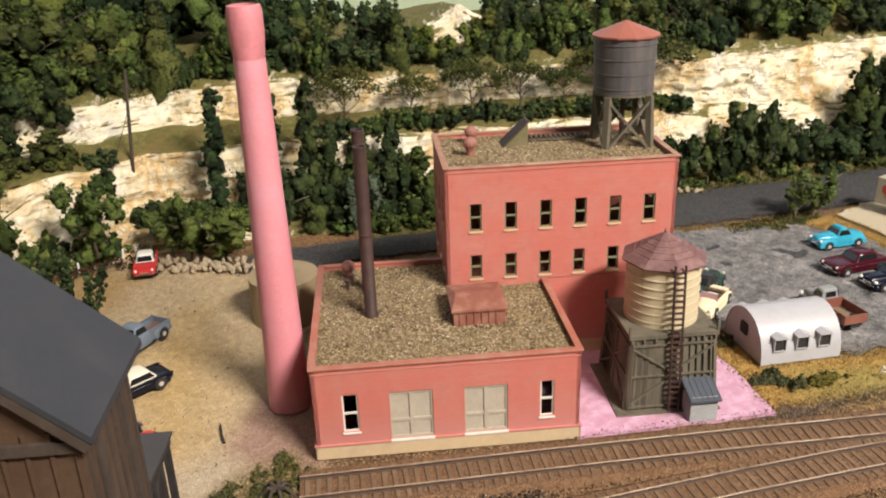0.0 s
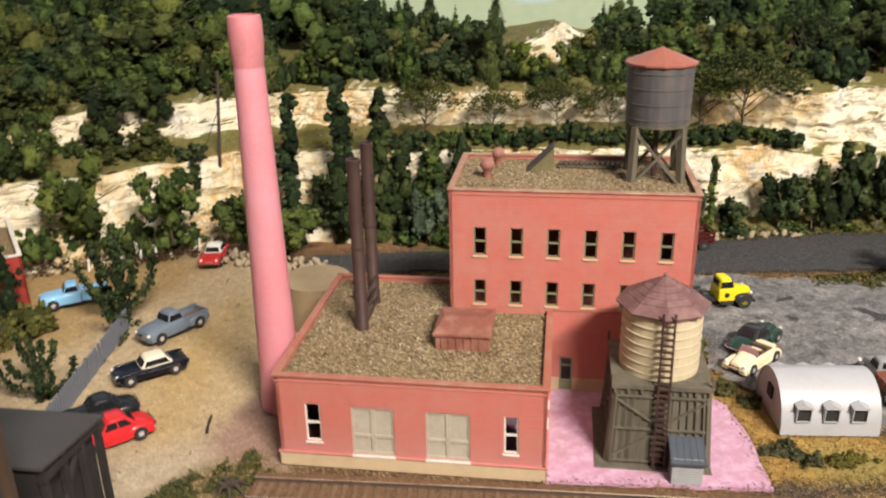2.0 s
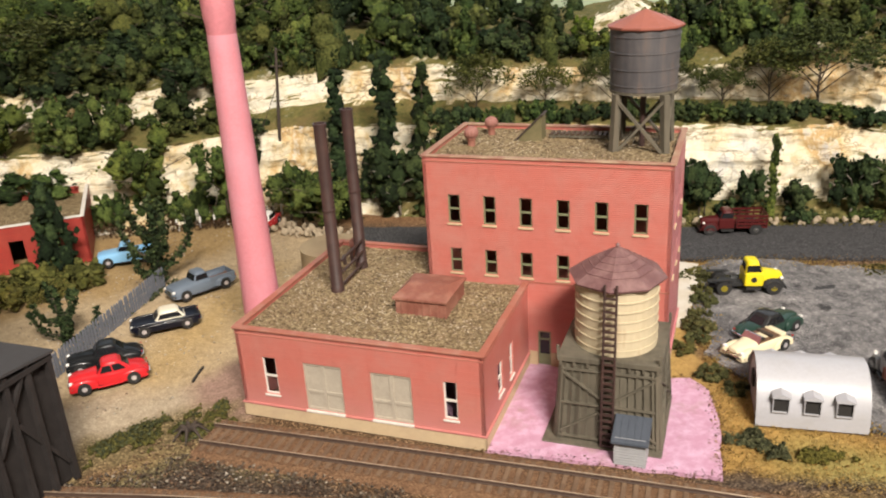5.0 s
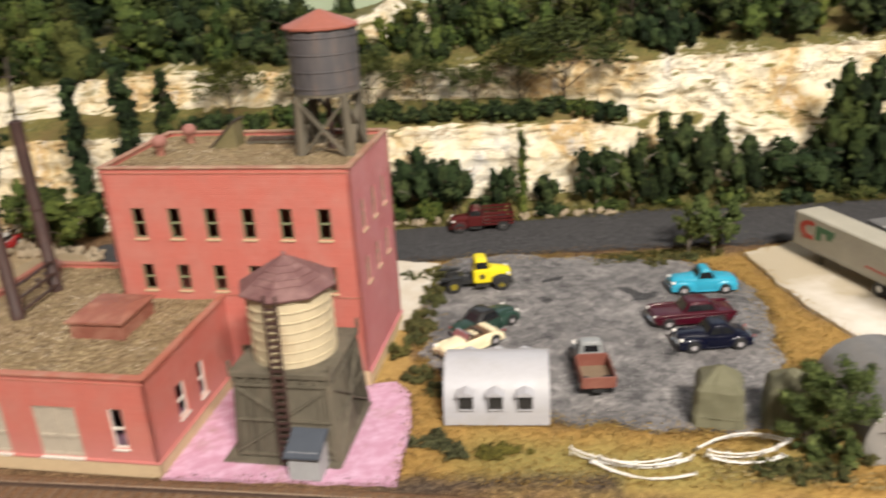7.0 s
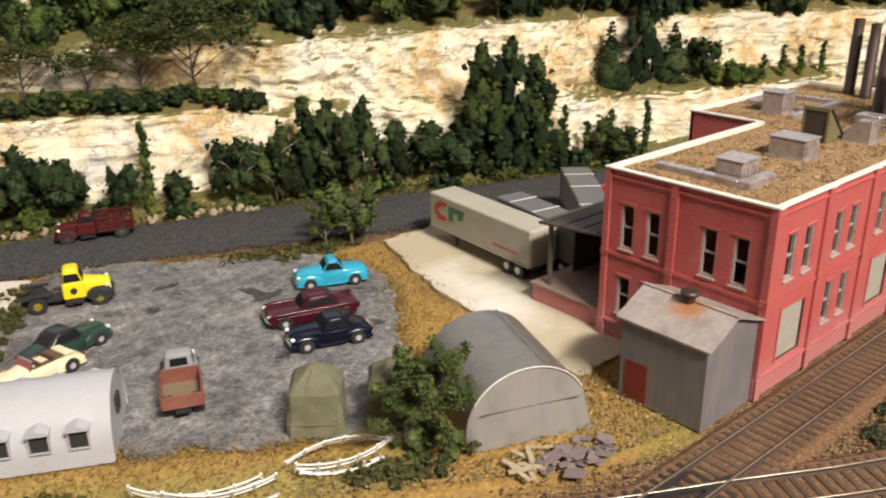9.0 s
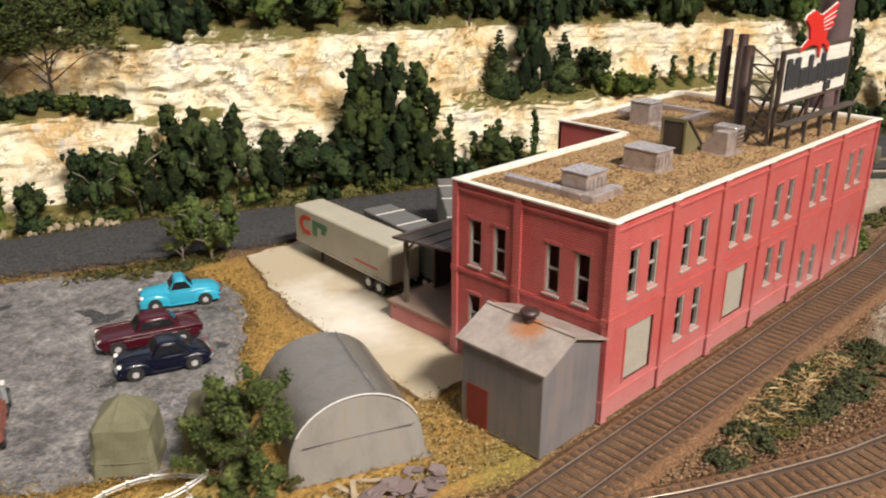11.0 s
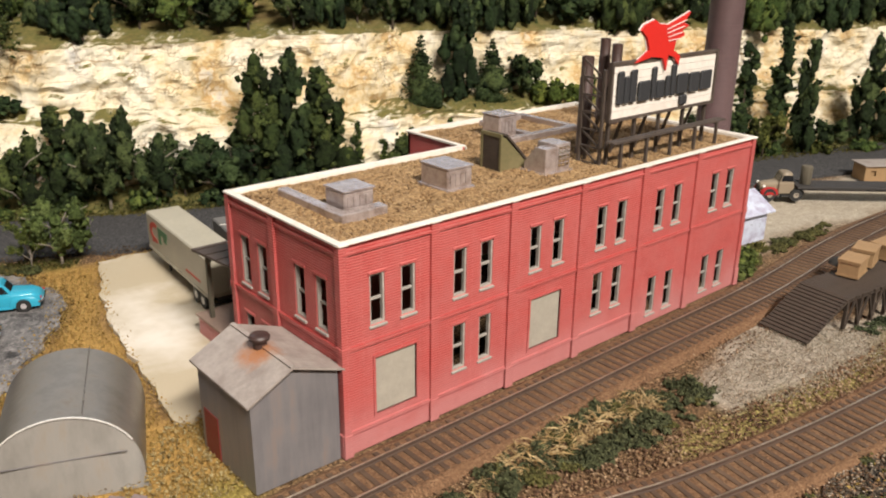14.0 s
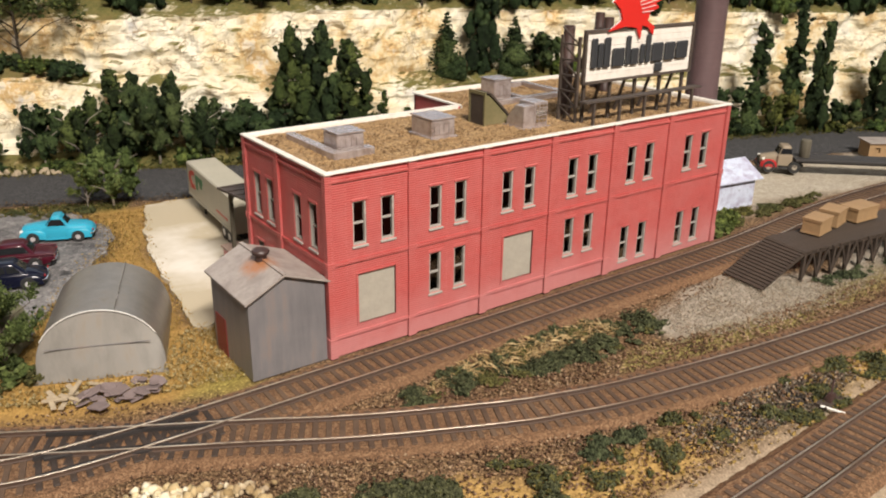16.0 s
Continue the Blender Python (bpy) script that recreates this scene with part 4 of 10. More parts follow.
def track(label, pts, lift=0.0, bed=True):
    line = spline(pts)
    side = []
    for i, p in enumerate(line):
        d = (line[min(i + 1, len(line) - 1)] - line[max(i - 1, 0)]).normalized()
        side.append(Vector((-d.y, d.x, 0)))
    ob = thing("railroad_track", label, "track", Matrix.Translation((0, 0, 0.0012 + lift)), kind="structure")
    for s in (1, -1):
        rail = Shape()
        out = []
        for p, n in zip(line[::3], side[::3]):
            c = p + n * s * 0.00865
            out.append([c + n * 0.00095 + Vector((0, 0, 0.0013)), c + n * 0.0004 + Vector((0, 0, 0.0018)), c + n * 0.0004 + Vector((0, 0, 0.0026)), c + n * 0.0006 + Vector((0, 0, 0.0028)), c + n * 0.0005 + Vector((0, 0, 0.0034)),
                        c - n * 0.0005 + Vector((0, 0, 0.0034)), c - n * 0.0006 + Vector((0, 0, 0.0028)), c - n * 0.0004 + Vector((0, 0, 0.0026)), c - n * 0.0004 + Vector((0, 0, 0.0018)), c - n * 0.00095 + Vector((0, 0, 0.0013))])
        rail.rings(out)
        run = part("rail", rail, RAIL, ob, "rusty steel rail", smooth=True)
        dull, bright = [], []
        for p, n in zip(line[::3], side[::3]):
            c = p + n * s * 0.00865
            (dull if p.x < 0.62 else bright).append([c + n * 0.00044 + Vector((0, 0, 0.0034)), c + n * 0.00034 + Vector((0, 0, 0.00350)), c + n * 0.00014 + Vector((0, 0, 0.00357)), c - n * 0.00014 + Vector((0, 0, 0.00357)), c - n * 0.00034 + Vector((0, 0, 0.00350)), c - n * 0.00044 + Vector((0, 0, 0.0034))])
        if dull and bright:
            dull.append(bright[0])
        for head, metal, words in ((dull, DULL_HEAD, "dull dusty rail head"), (bright, RAIL_HEAD, "worn bright rail head")):
            if len(head) > 1:
                part("rail_head", Shape().rings(head), metal, run, words, smooth=True)
    if bed:
        b = []
        for p, n in zip(line[::2], side[::2]):
            j = [0.0012 * noise.noise(Vector((p.x * 200, p.y * 200, k))) for k in range(4)]
            b.append([p + n * (0.021 + j[0]) + Vector((0, 0, -0.0022)), p + n * (0.0165 + j[1]) + Vector((0, 0, 0.0007)), p - n * (0.0165 + j[2]) + Vector((0, 0, 0.0007)), p - n * (0.021 + j[3]) + Vector((0, 0, -0.0022))])
        part("ballast_bed", Shape().rings(b), BALLAST, ob, "brown gravel ballast")
    for k, i in enumerate(range(2, len(line) - 1, 3)):
        d = (line[i + 1] - line[i - 1]).normalized()
        o = new("tie", dusty_tie if line[i].x < 0.60 else grimy_tie if 0.660 < line[i].x < 0.736 and line[i].y > 0.03 else tie_mesh)
        o.parent = ob
        o.matrix_basis = Matrix.Translation(line[i] + Vector((0, 0, random.uniform(-0.0001, 0.0001)))) @ Matrix.Rotation(math.atan2(d.y, d.x) + random.uniform(-0.03, 0.03), 4, "Z")
    return ob


track("rusty railroad track past the mill and curving to the front", [(0.199, 0.362), (0.2669, 0.3234), (0.327, 0.289), (0.4127, 0.239), (0.4918, 0.1916), (0.58, 0.1415), (0.66, 0.0955), (0.695, 0.0755), (0.7406, 0.0505), (0.7875, 0.0235),
       (0.8485, -0.005), (0.8753, -0.0143), (0.9046, -0.0228), (0.96, -0.034), (1.0165, -0.0425), (1.0976, -0.0511), (1.25, -0.06), (1.45, -0.066)])
track("rusty railroad track along the brick warehouse", [(-0.1, 0.40), (0.1093, 0.3307 - 0.008), (0.1989, 0.29), (0.3515, 0.2275), (0.4131, 0.201), (0.4671, 0.1765), (0.53, 0.143), (0.58, 0.112), (0.625, 0.087), (0.66, 0.0745), (0.70, 0.0705), (0.76, 0.0695),
       (0.85, 0.0690), (0.98, 0.0690), (1.09, 0.0690), (1.16, 0.0725), (1.24, 0.079), (1.34, 0.080), (1.5, 0.07)], lift=0.0003)
track("rusty railroad track in the foreground", [(0.60, -0.120), (0.8961, -0.1115), (0.988, -0.1080), (1.15, -0.102), (1.4, -0.092)])

# the two tracks cross before the hut
cross = thing("crossing_frog", "grimy dark brown guard rails and filler plates of a track crossing", "track crossing", Matrix.Translation((0, 0, 0.0013)), kind="structure")
for pts in ([(0.668, 0.0910), (0.684, 0.0818), (0.695, 0.0755), (0.710, 0.0674), (0.726, 0.0586)], [(0.662, 0.0741), (0.680, 0.0722), (0.700, 0.0705), (0.716, 0.0700), (0.732, 0.0697)]):
    run = spline(pts)
    for s in (1, -1):
        g = []
        for i, p in enumerate(run):
            d = (run[min(i + 1, len(run) - 1)] - run[max(i - 1, 0)]).normalized()
            c = p + Vector((-d.y, d.x, 0)) * s * 0.0068
            g.append([c + Vector((-d.y * w, d.x * w, z)) for w, z in ((0.0006, 0.0013), (0.0006, 0.0031), (-0.0006, 0.0031), (-0.0006, 0.0013))])
        part("guard_rail", Shape().rings(g), BLACK_WOOD, cross, "dark guard rail")
for x, y, turn in ((0.6975, 0.0825, -15), (0.7045, 0.0620, -15), (0.7350, 0.0640, -15), (0.6750, 0.0780, -15)):
    part("filler_plate", Shape(flat(x, y, 0, turn)).box(-0.0085, 0.0085, -0.0022, 0.0022, 0.0010, 0.0027), BLACK_WOOD, cross, "dark filler plate", bevel=0.0003)

# ---- windows and doors ----
WINDOWS = {}


def window(house, M, x0, x1, z0, z1, trim, sill, lintel=None, deep=0.0016, jamb=0.0007):
    """A sash window set in a wall's opening; M is the wall's frame."""
    w, h = round(x1 - x0, 5), round(z1 - z0, 5)
    key = (w, h, trim.name, sill.name, bool(lintel), deep)
    if key not in WINDOWS:
        f, t = 0.0009, 0.0007
        jamb = max(jamb, t)
        fr = Shape()
        for a in ((0, f, 0, h), (w - f, w, 0, h), (f, w - f, 0, f), (f, w - f, h - f, h)):
            fr.box(a[0], a[1], deep - jamb, deep, a[2], a[3])
        fr.box(f, w - f, deep - t * 1.4, deep, h * 0.47, h * 0.47 + 0.0011)
        sl = Shape().box(-0.0007, w + 0.0007, -0.0009, deep, -0.0013, -0.0002)
        ln = Shape().box(-0.0009, w + 0.0009, -0.0005, 0.0006, h + 0.0001, h + 0.0016)
        WINDOWS[key] = (fr.mesh("window", trim), sl.mesh("sill", sill, bevel=0.0001), ln.mesh("lintel", lintel, bevel=0.0001) if lintel else None)
    fr, sl, ln = WINDOWS[key]
    ob = part("window", fr, None, house, m=M @ Matrix.Translation((x0, 0, z0)))
    part("sill", sl, None, ob)
    if ln:
        part("lintel", ln, None, ob)
    return ob


def gravel_deck(x0, x1, y0, y1, z, cell=0.0022, rough=0.0007, seed=0.0):
    """A roof deck with a lumpy top."""
    nx, ny = max(2, int((x1 - x0) / cell)), max(2, int((y1 - y0) / cell))
    s = Shape()
    vs = [(x0 + (x1 - x0) * i / nx, y0 + (y1 - y0) * j / ny, z + rough * noise.noise(Vector((i * 0.9, j * 0.9, seed))) + rough * noise.noise(Vector((i * 0.2, j * 0.2, seed + 4)))) for i in range(nx + 1) for j in range(ny + 1)]
    fs = [(i * (ny + 1) + j, (i + 1) * (ny + 1) + j, (i + 1) * (ny + 1) + j + 1, i * (ny + 1) + j + 1) for i in range(nx) for j in range(ny)]
    s.add(vs, fs)
    s.box(x0, x1, y0, y1, z - 0.004, z - 0.002)
    return s


def frame_at(x, y, turn):
    return flat(x, y, 0, turn)


# ---- the brick mill: a low engine house and a tall block behind it ----
MILL = flat(0.222, 0.382, 0, math.degrees(math.atan2(-0.53177, 0.84689)))
mill = thing("brick_mill", "pink-red brick mill with a low engine house and a taller block", "factory building", MILL)
LOWH, TALLH, DECK_L, DECK_T = 0.0585, 0.1385, 0.0558, 0.1360
AW, AD, BX0, BX1, BY0, BY1 = 0.152, 0.144, 0.0865, 0.2385, 0.0985, 0.186
BASE = 0.0085


def mill_wall(name, x, y, turn, length, height, holes, base=True, material=None):
    M = frame_at(x, y, turn)
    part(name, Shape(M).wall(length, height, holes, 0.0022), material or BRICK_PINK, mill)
    if base:
        b = Shape(M @ Matrix.Translation((0, -0.0008, 0)))
        gaps = sorted([h for h in holes if h[2] < BASE])
        x0 = -0.0008
        for h in gaps + [(length + 0.0008, 0, 0, 0)]:
            b.box(x0, h[0], 0, 0.0007, 0, BASE)
            x0 = h[1]
        part("stone_base", b, TAN_BASE, mill, "tan stone base course")
        ext = 0.0013 if turn == 0 else 0.0
        part("base_ledge", Shape(M).box(-ext, length + ext, -0.0013, -0.00001, BASE + 0.00001, BASE + 0.0008), material or BRICK_PINK, mill, "thin brick red ledge")
    return M


low_front = [(0.0160, 0.0250, 0.0168, 0.0412), (0.1288, 0.1368, 0.0168, 0.0405), (0.0428, 0.0672, 0.0098, 0.0407), (0.0853, 0.1100, 0.0098, 0.0403)]
M = mill_wall("front_wall", 0, 0, 0, AW, LOWH, low_front)
for h in low_front[:2]:
    window(mill, M, *h, WHITE_TRIM, WHITE_TRIM)
for x0, x1, z0, z1 in low_front[2:]:
    d = Shape(M @ Matrix.Translation((x0, 0.0008, z0)))
    w, h = x1 - x0, z1 - z0
    d.box(0, w, 0.0006, 0.0012, 0, h)
    bars = []
    for k in (0, 1):
        a = k * w / 2
        for bx in ((a, a + 0.0012, 0, h), (a + w / 2 - 0.0012, a + w / 2, 0, h), (a + 0.0012, a + w / 2 - 0.0012, 0, 0.0016), (a + 0.0012, a + w / 2 - 0.0012, h - 0.0016, h), (a + 0.0012, a + w / 2 - 0.0012, h * 0.36, h * 0.36 + 0.0018)):
            bars.append(Shape(d.M).box(bx[0], bx[1], -0.0001, 0.0006, bx[2], bx[3]))
    dd = part("door", d, TAN_DOOR, mill, "closed tan panelled double door")
    for q in bars:
        part("door_rail", q, TAN_DOOR, dd)
    s = Shape(M).box(x0 - 0.0004, x1 + 0.0004, -0.0014, 0.001, z0 - 0.0012, z0 - 0.0001)
    part("sill", s, WHITE_TRIM, dd)
side = [(0.0275, 0.0375, 0.0175, 0.0375), (0.0525, 0.0605, 0.0155, 0.0375)]
M = mill_wall("side_wall", AW, 0, 90, BY0 - 0.0, LOWH, side)
for h in side:
    window(mill, M, *h, WHITE_TRIM, WHITE_TRIM)
mill_wall("side_wall", 0, AD, -90, AD, LOWH, [])
mill_wall("rear_wall", BX0, AD, 180, BX0, LOWH, [])
part("roof_deck", gravel_deck(0.002, BX0 - 0.0002, 0.002, AD - 0.002, DECK_L), ROOF_GRAVEL, mill, "tan gravel roof")
part("roof_deck", gravel_deck(BX0, AW - 0.002, 0.002, BY0 - 0.0002, DECK_L, seed=3.0), ROOF_GRAVEL, mill, "tan gravel roof")
c = Shape()
for b in ((-0.0012, AW + 0.0012, -0.0012, 0.003), (AW - 0.003, AW + 0.0012, 0.003, BY0 - 0.0005), (-0.0012, 0.003, 0.003, AD + 0.001), (0.003, BX0, AD - 0.003, AD + 0.001)):
    c.box(*b, LOWH - 0.0004, LOWH + 0.0009)
for b in ((-0.0004, AW + 0.0004, -0.0004, 0.0), (AW, AW + 0.0004, 0.0, BY0), (-0.0004, 0.0, 0, AD)):
    c.box(*b, LOWH - 0.0036, LOWH - 0.0031)
part("coping", c, CORNICE, mill, "brick red parapet coping", bevel=0.0002)

# tall block
hs = []
for k in range(6):
    x = 0.1019 - BX0 + k * 0.02298
    hs += [(x, x + 0.0080, 0.0955, 0.1142), (x, x + 0.0078, 0.0620, 0.0785)]
door = (0.1583 - BX0, 0.1668 - BX0, 0.0, 0.0255)
lower = [(0.2035 - BX0, 0.2110 - BX0, 0.012, 0.030)]
M = mill_wall("tall_front_wall", BX0, BY0, 0, BX1 - BX0, TALLH, hs + [door] + lower, base=False)
for h in hs + lower:
    window(mill, M, *h, GREEN_TRIM, TAN_BASE)
b = Shape(M @ Matrix.Translation((0, -0.0008, 0)))
b.box(AW - BX0 + 0.001, door[0], 0, 0.0007, 0, 0.0105)
b.box(door[1], BX1 - BX0 + 0.0008, 0, 0.0007, 0, 0.0105)
part("stone_base", b, TAN_BASE, mill, "tan stone base course")
d = Shape(M @ Matrix.Translation((door[0], 0.0008, 0)))
w, h = door[1] - door[0], door[3]
for bx in ((0, 0.0011, 0, h), (w - 0.0011, w, 0, h), (0.0011, w - 0.0011, h - 0.0012, h), (0.0011, w - 0.0011, 0, h * 0.34), (0.0011, w - 0.0011, h * 0.74, h * 0.74 + 0.001)):
    d.box(bx[0], bx[1], 0, 0.0009, bx[2], bx[3])
dr = part("door", d, GREEN_TRIM, mill, "dark green door with a glazed upper half")
part("pane", Shape(M @ Matrix.Translation((door[0], 0.0014, 0))).box(0.001, w - 0.001, 0, 0.0002, h * 0.34, h - 0.001), GLASS, dr)
hs = []
for k in range(3):
    y = 0.016 + k * 0.024
    hs += [(y, y + 0.0075, 0.0955, 0.1142), (y, y + 0.0075, 0.0620, 0.0785)]
# A paler, pinker brick for this side wall only.
PINK_SIDE = bricks("paler_pink_brick", (0.55, 0.20, 0.21), (0.50, 0.17, 0.18), (0.42, 0.13, 0.14), (0.58, 0.29, 0.31))
M = mill_wall("tall_side_wall", BX1, BY0, 90, BY1 - BY0, TALLH, hs, material=PINK_SIDE)
for h in hs:
    window(mill, M, *h, GREEN_TRIM, TAN_BASE)
M = mill_wall("tall_side_wall", BX0, BY1, -90, BY1 - BY0, TALLH, [(h[0], h[1], h[2], h[3]) for h in hs], base=False)
for h in hs:
    window(mill, M, *h, GREEN_TRIM, TAN_BASE)
mill_wall("tall_rear_wall", BX1, BY1, 180, BX1 - BX0, TALLH, [], base=False)
part("roof_deck", gravel_deck(BX0 + 0.002, BX1 - 0.002, BY0 + 0.002, BY1 - 0.002, DECK_T, seed=7.0), ROOF_GRAVEL, mill, "tan gravel roof")
c = Shape()
for b in ((BX0 - 0.001, BX1 + 0.001, BY0 - 0.001, BY0 + 0.003), (BX1 - 0.003, BX1 + 0.001, BY0 + 0.003, BY1 - 0.003), (BX0 - 0.001, BX0 + 0.003, BY0 + 0.003, BY1 - 0.003), (BX0 - 0.001, BX1 + 0.001, BY1 - 0.003, BY1 + 0.001)):
    c.box(*b, TALLH - 0.0004, TALLH + 0.0006)
part("coping", c, TALL_COPING, mill, "weathered brown parapet coping", bevel=0.0002)
for b in ((BX0 - 0.0004, TALLH - 0.0034, TALLH - 0.0028), (AW, 0.0588, 0.0596)):
    part("string_course", Shape().box(b[0], BX1 + 0.0004, BY0 - 0.0004, BY0, b[1], b[2]), CORNICE, mill, "thin dull red string course")


# ---- roof fittings of the mill ----
def on_mill(u, v, z=0.0, turn=0.0):
    return MILL @ flat(u, v, z, turn)


chim = thing("chimney", "tall tapered pink painted brick chimney", "chimney", on_mill(-0.0205, 0.0625))
prof = [(0.0136, 0.0), (0.0136, 0.004)] + [(0.0131 - 0.0044 * k / 14, 0.004 + 0.2145 * k / 14) for k in range(1, 15)] + [(0.0087, 0.2205), (0.0089, 0.2240), (0.0095, 0.2290), (0.0097, 0.2340), (0.0096, 0.2430), (0.0090, 0.2465), (0.0074, 0.2470), (0.0070, 0.2300)]
part("shaft", Shape().turned(0, 0, prof[:16], 40), PINK_STACK, chim, smooth=True)
part("crown", Shape().turned(0, 0, [(0.0084, 0.2184)] + prof[16:], 40), surface("sooty_pink_paint", (0.62, 0.225, 0.258), (0.54, 0.185, 0.212), 0.45, 750, 45, 0.0004, (0.36, 0.14, 0.155), stain=0.7), chim, "flared sooty pink crown", smooth=True)

for u, v in ((0.0350, 0.0667), (0.0337, 0.1067)):
    st = thing("smokestack", "dark rusty steel smokestack on a gravel roof", "smokestack", on_mill(u, v, DECK_L - 0.001), group="smokestacks on the engine house")
    part("pipe", Shape().turned(0, 0, [(0.0043, 0), (0.0043, 0.004), (0.0039, 0.0045), (0.0039, 0.1085), (0.0042, 0.1088), (0.0042, 0.1105), (0.0034, 0.1105), (0.0034, 0.098)], 20), RUST_PIPE, st, smooth=True)
    part("band", Shape().turned(0, 0, [(0.0039, 0.055), (0.0042, 0.0552), (0.0042, 0.0566), (0.0039, 0.0568)], 20, False), RUST_PIPE, st)
br = thing("pipe_brace", "dark rusty steel brace between two smokestacks", "brace", on_mill(0.0345, 0.0667, DECK_L))
for z in (0.004, 0.012, 0.020):
    part("strut", Shape().beam((0.0035, 0.003, z), (0.0025, 0.037, z + 0.001), 0.0014), RUST_PIPE, br)


def roof_vent(u, v, z, s):
    ob = thing("roof_vent", "small rusty ball-shaped turbine roof vent", "roof vent", on_mill(u, v, z), group="turbine vents on the mill")
    part("collar", Shape().turned(0, 0, [(0.0026 * s, -0.001), (0.0026 * s, 0.0045 * s), (0.0032 * s, 0.0047 * s), (0.0032 * s, 0.0055 * s)], 16), RUST_RED, ob, smooth=True)
    b = []
    for k in range(9):
        a = -1.25 + 2.65 * k / 8
        b.append([((0.0045 * s * math.cos(a)) * (1 + 0.07 * (i % 2)) * math.cos(2 * math.pi * i / 28), (0.0045 * s * math.cos(a)) * (1 + 0.07 * (i % 2)) * math.sin(2 * math.pi * i / 28), 0.0088 * s + 0.0044 * s * math.sin(a)) for i in range(28)])
    part("turbine", Shape().rings(b), surface("vent_rust", (0.32, 0.14, 0.11), (0.26, 0.11, 0.09), 0.6, 600, 200, 0.0001), ob)


roof_vent(0.0205, 0.1270, DECK_L, 1.0)
roof_vent(0.1075, 0.1345, DECK_T, 1.0)
roof_vent(0.1120, 0.1660, DECK_T, 0.95)
pv = thing("roof_pipe", "short rusty vent pipes on a gravel roof", "vent pipe", on_mill(0.027, 0.1130, DECK_L))
for dx, dy, hgt in ((-0.004, 0.001, 0.007), (-0.007, -0.004, 0.005)):
    part("pipe", Shape().turned(dx, dy, [(0.0011, -0.001), (0.0011, hgt), (0.0017, hgt), (0.0017, hgt + 0.0015)], 12), RUST_PIPE, pv, smooth=True)

sk = thing("roof_hatch", "rust red boxed skylight on the engine house roof", "roof hatch", on_mill(0.1005, 0.0620, DECK_L - 0.0012))
part("body", Shape().box(-0.0160, 0.0160, -0.0175, 0.0175, 0, 0.0105), RUST_RED, sk, bevel=0.0003)
s = Shape()
s.rings([[(-0.0172, -0.019, 0.0106), (0.0172, -0.019, 0.0106), (0.0172, 0.019, 0.0106), (-0.0172, 0.019, 0.0106)], [(-0.0172, -0.019, 0.0120), (0.0172, -0.019, 0.0120), (0.0172, 0.019, 0.0120), (-0.0172, 0.019, 0.0120)],
         [(-0.013, -0.002, 0.0150), (0.013, -0.002, 0.0150), (0.013, 0.002, 0.0150), (-0.013, 0.002, 0.0150)]])
part("lid", s, RUST_RED, sk, "low hipped lid")
for k in range(6):
    part("batten", Shape().box(-0.0125 + k * 0.0045, -0.0115 + k * 0.0045, -0.0182, -0.0175, 0.001, 0.0100), RUST_RED, sk)

rh = thing("stair_bulkhead", "olive wooden wedge-shaped roof stair hatch", "roof hatch", on_mill(0.1420, 0.1580, DECK_T - 0.001))
part("body", Shape().rings([[(-0.0075, y, 0), (0.0080, y, 0), (0.0080, y, 0.0165), (0.0068, y, 0.0165), (-0.0080, y, 0.0015)] for y in (-0.0065, 0.0065)]), OLIVE, rh)
part("lid", Shape().rings([[(-0.0105, y, 0.0010), (-0.0095, y, 0.0), (0.0090, y, 0.0182), (0.0075, y, 0.0185)] for y in (-0.0075, 0.0075)]), DARK_WOOD, rh, "dark sloping lid")
ww = thing("roof_walkway", "weathered wooden walkway along a gravel roof", "walkway", on_mill(0.1740, 0.1640, DECK_T))
for y in (-0.004, 0.004):
    part("rail_beam", Shape().box(-0.021, 0.021, y - 0.0006, y + 0.0006, 0.001, 0.0025), OLD_WOOD, ww)
for k in range(12):
    part("plank", Shape().box(-0.0205 + k * 0.0035, -0.0185 + k * 0.0035, -0.005, 0.005, 0.0026, 0.0033), BROWN_WALL, ww)
for x in (-0.018, 0.0, 0.018):
    part("block", Shape().box(x - 0.001, x + 0.001, -0.005, 0.005, -0.0005, 0.001), OLD_WOOD, ww)

# ---- tank on the tall roof ----
rt = thing("roof_water_tank", "dark slate water tank with a red conical roof on timber legs", "water tank", on_mill(0.2145, 0.1470, 0.1320))
Z0, Z1 = 0.0405, 0.0770
part("tank", Shape().turned(0, 0, [(0.0195, Z0), (0.0199, Z0 + 0.0002), (0.0207, Z1)], 40), SLATE_TANK, rt, smooth=True)
for k in range(4):
    z = Z0 + 0.003 + k * 0.0095
    r = 0.0200 + 0.0008 * (z - Z0) / (Z1 - Z0)
    part("hoop", Shape().turned(0, 0, [(r, z), (r + 0.0003, z + 0.0001), (r + 0.0003, z + 0.0007), (r, z + 0.0008)], 40, False), SLATE_TANK, rt)
part("roof", Shape().turned(0, 0, [(0.0222, Z1 - 0.0006), (0.0226, Z1), (0.0226, Z1 + 0.0009), (0.0015, Z1 + 0.0092), (0.0004, Z1 + 0.0096)], 12), RED_ROOF, rt, "faceted red roof")
part("floor_deck", Shape().turned(0, 0, [(0.0200, Z0 - 0.0016), (0.0203, Z0 - 0.0015), (0.0203, Z0), (0.0200, Z0)], 24), OLD_WOOD, rt)
LEGS = [(sx * 0.0140, sy * 0.0140) for sx in (-1, 1) for sy in (-1, 1)]
for x, y in LEGS:
    part("leg", Shape().beam((x * 1.10, y * 1.10, 0), (x, y, Z0 - 0.0016), 0.0042), OLD_WOOD, rt)
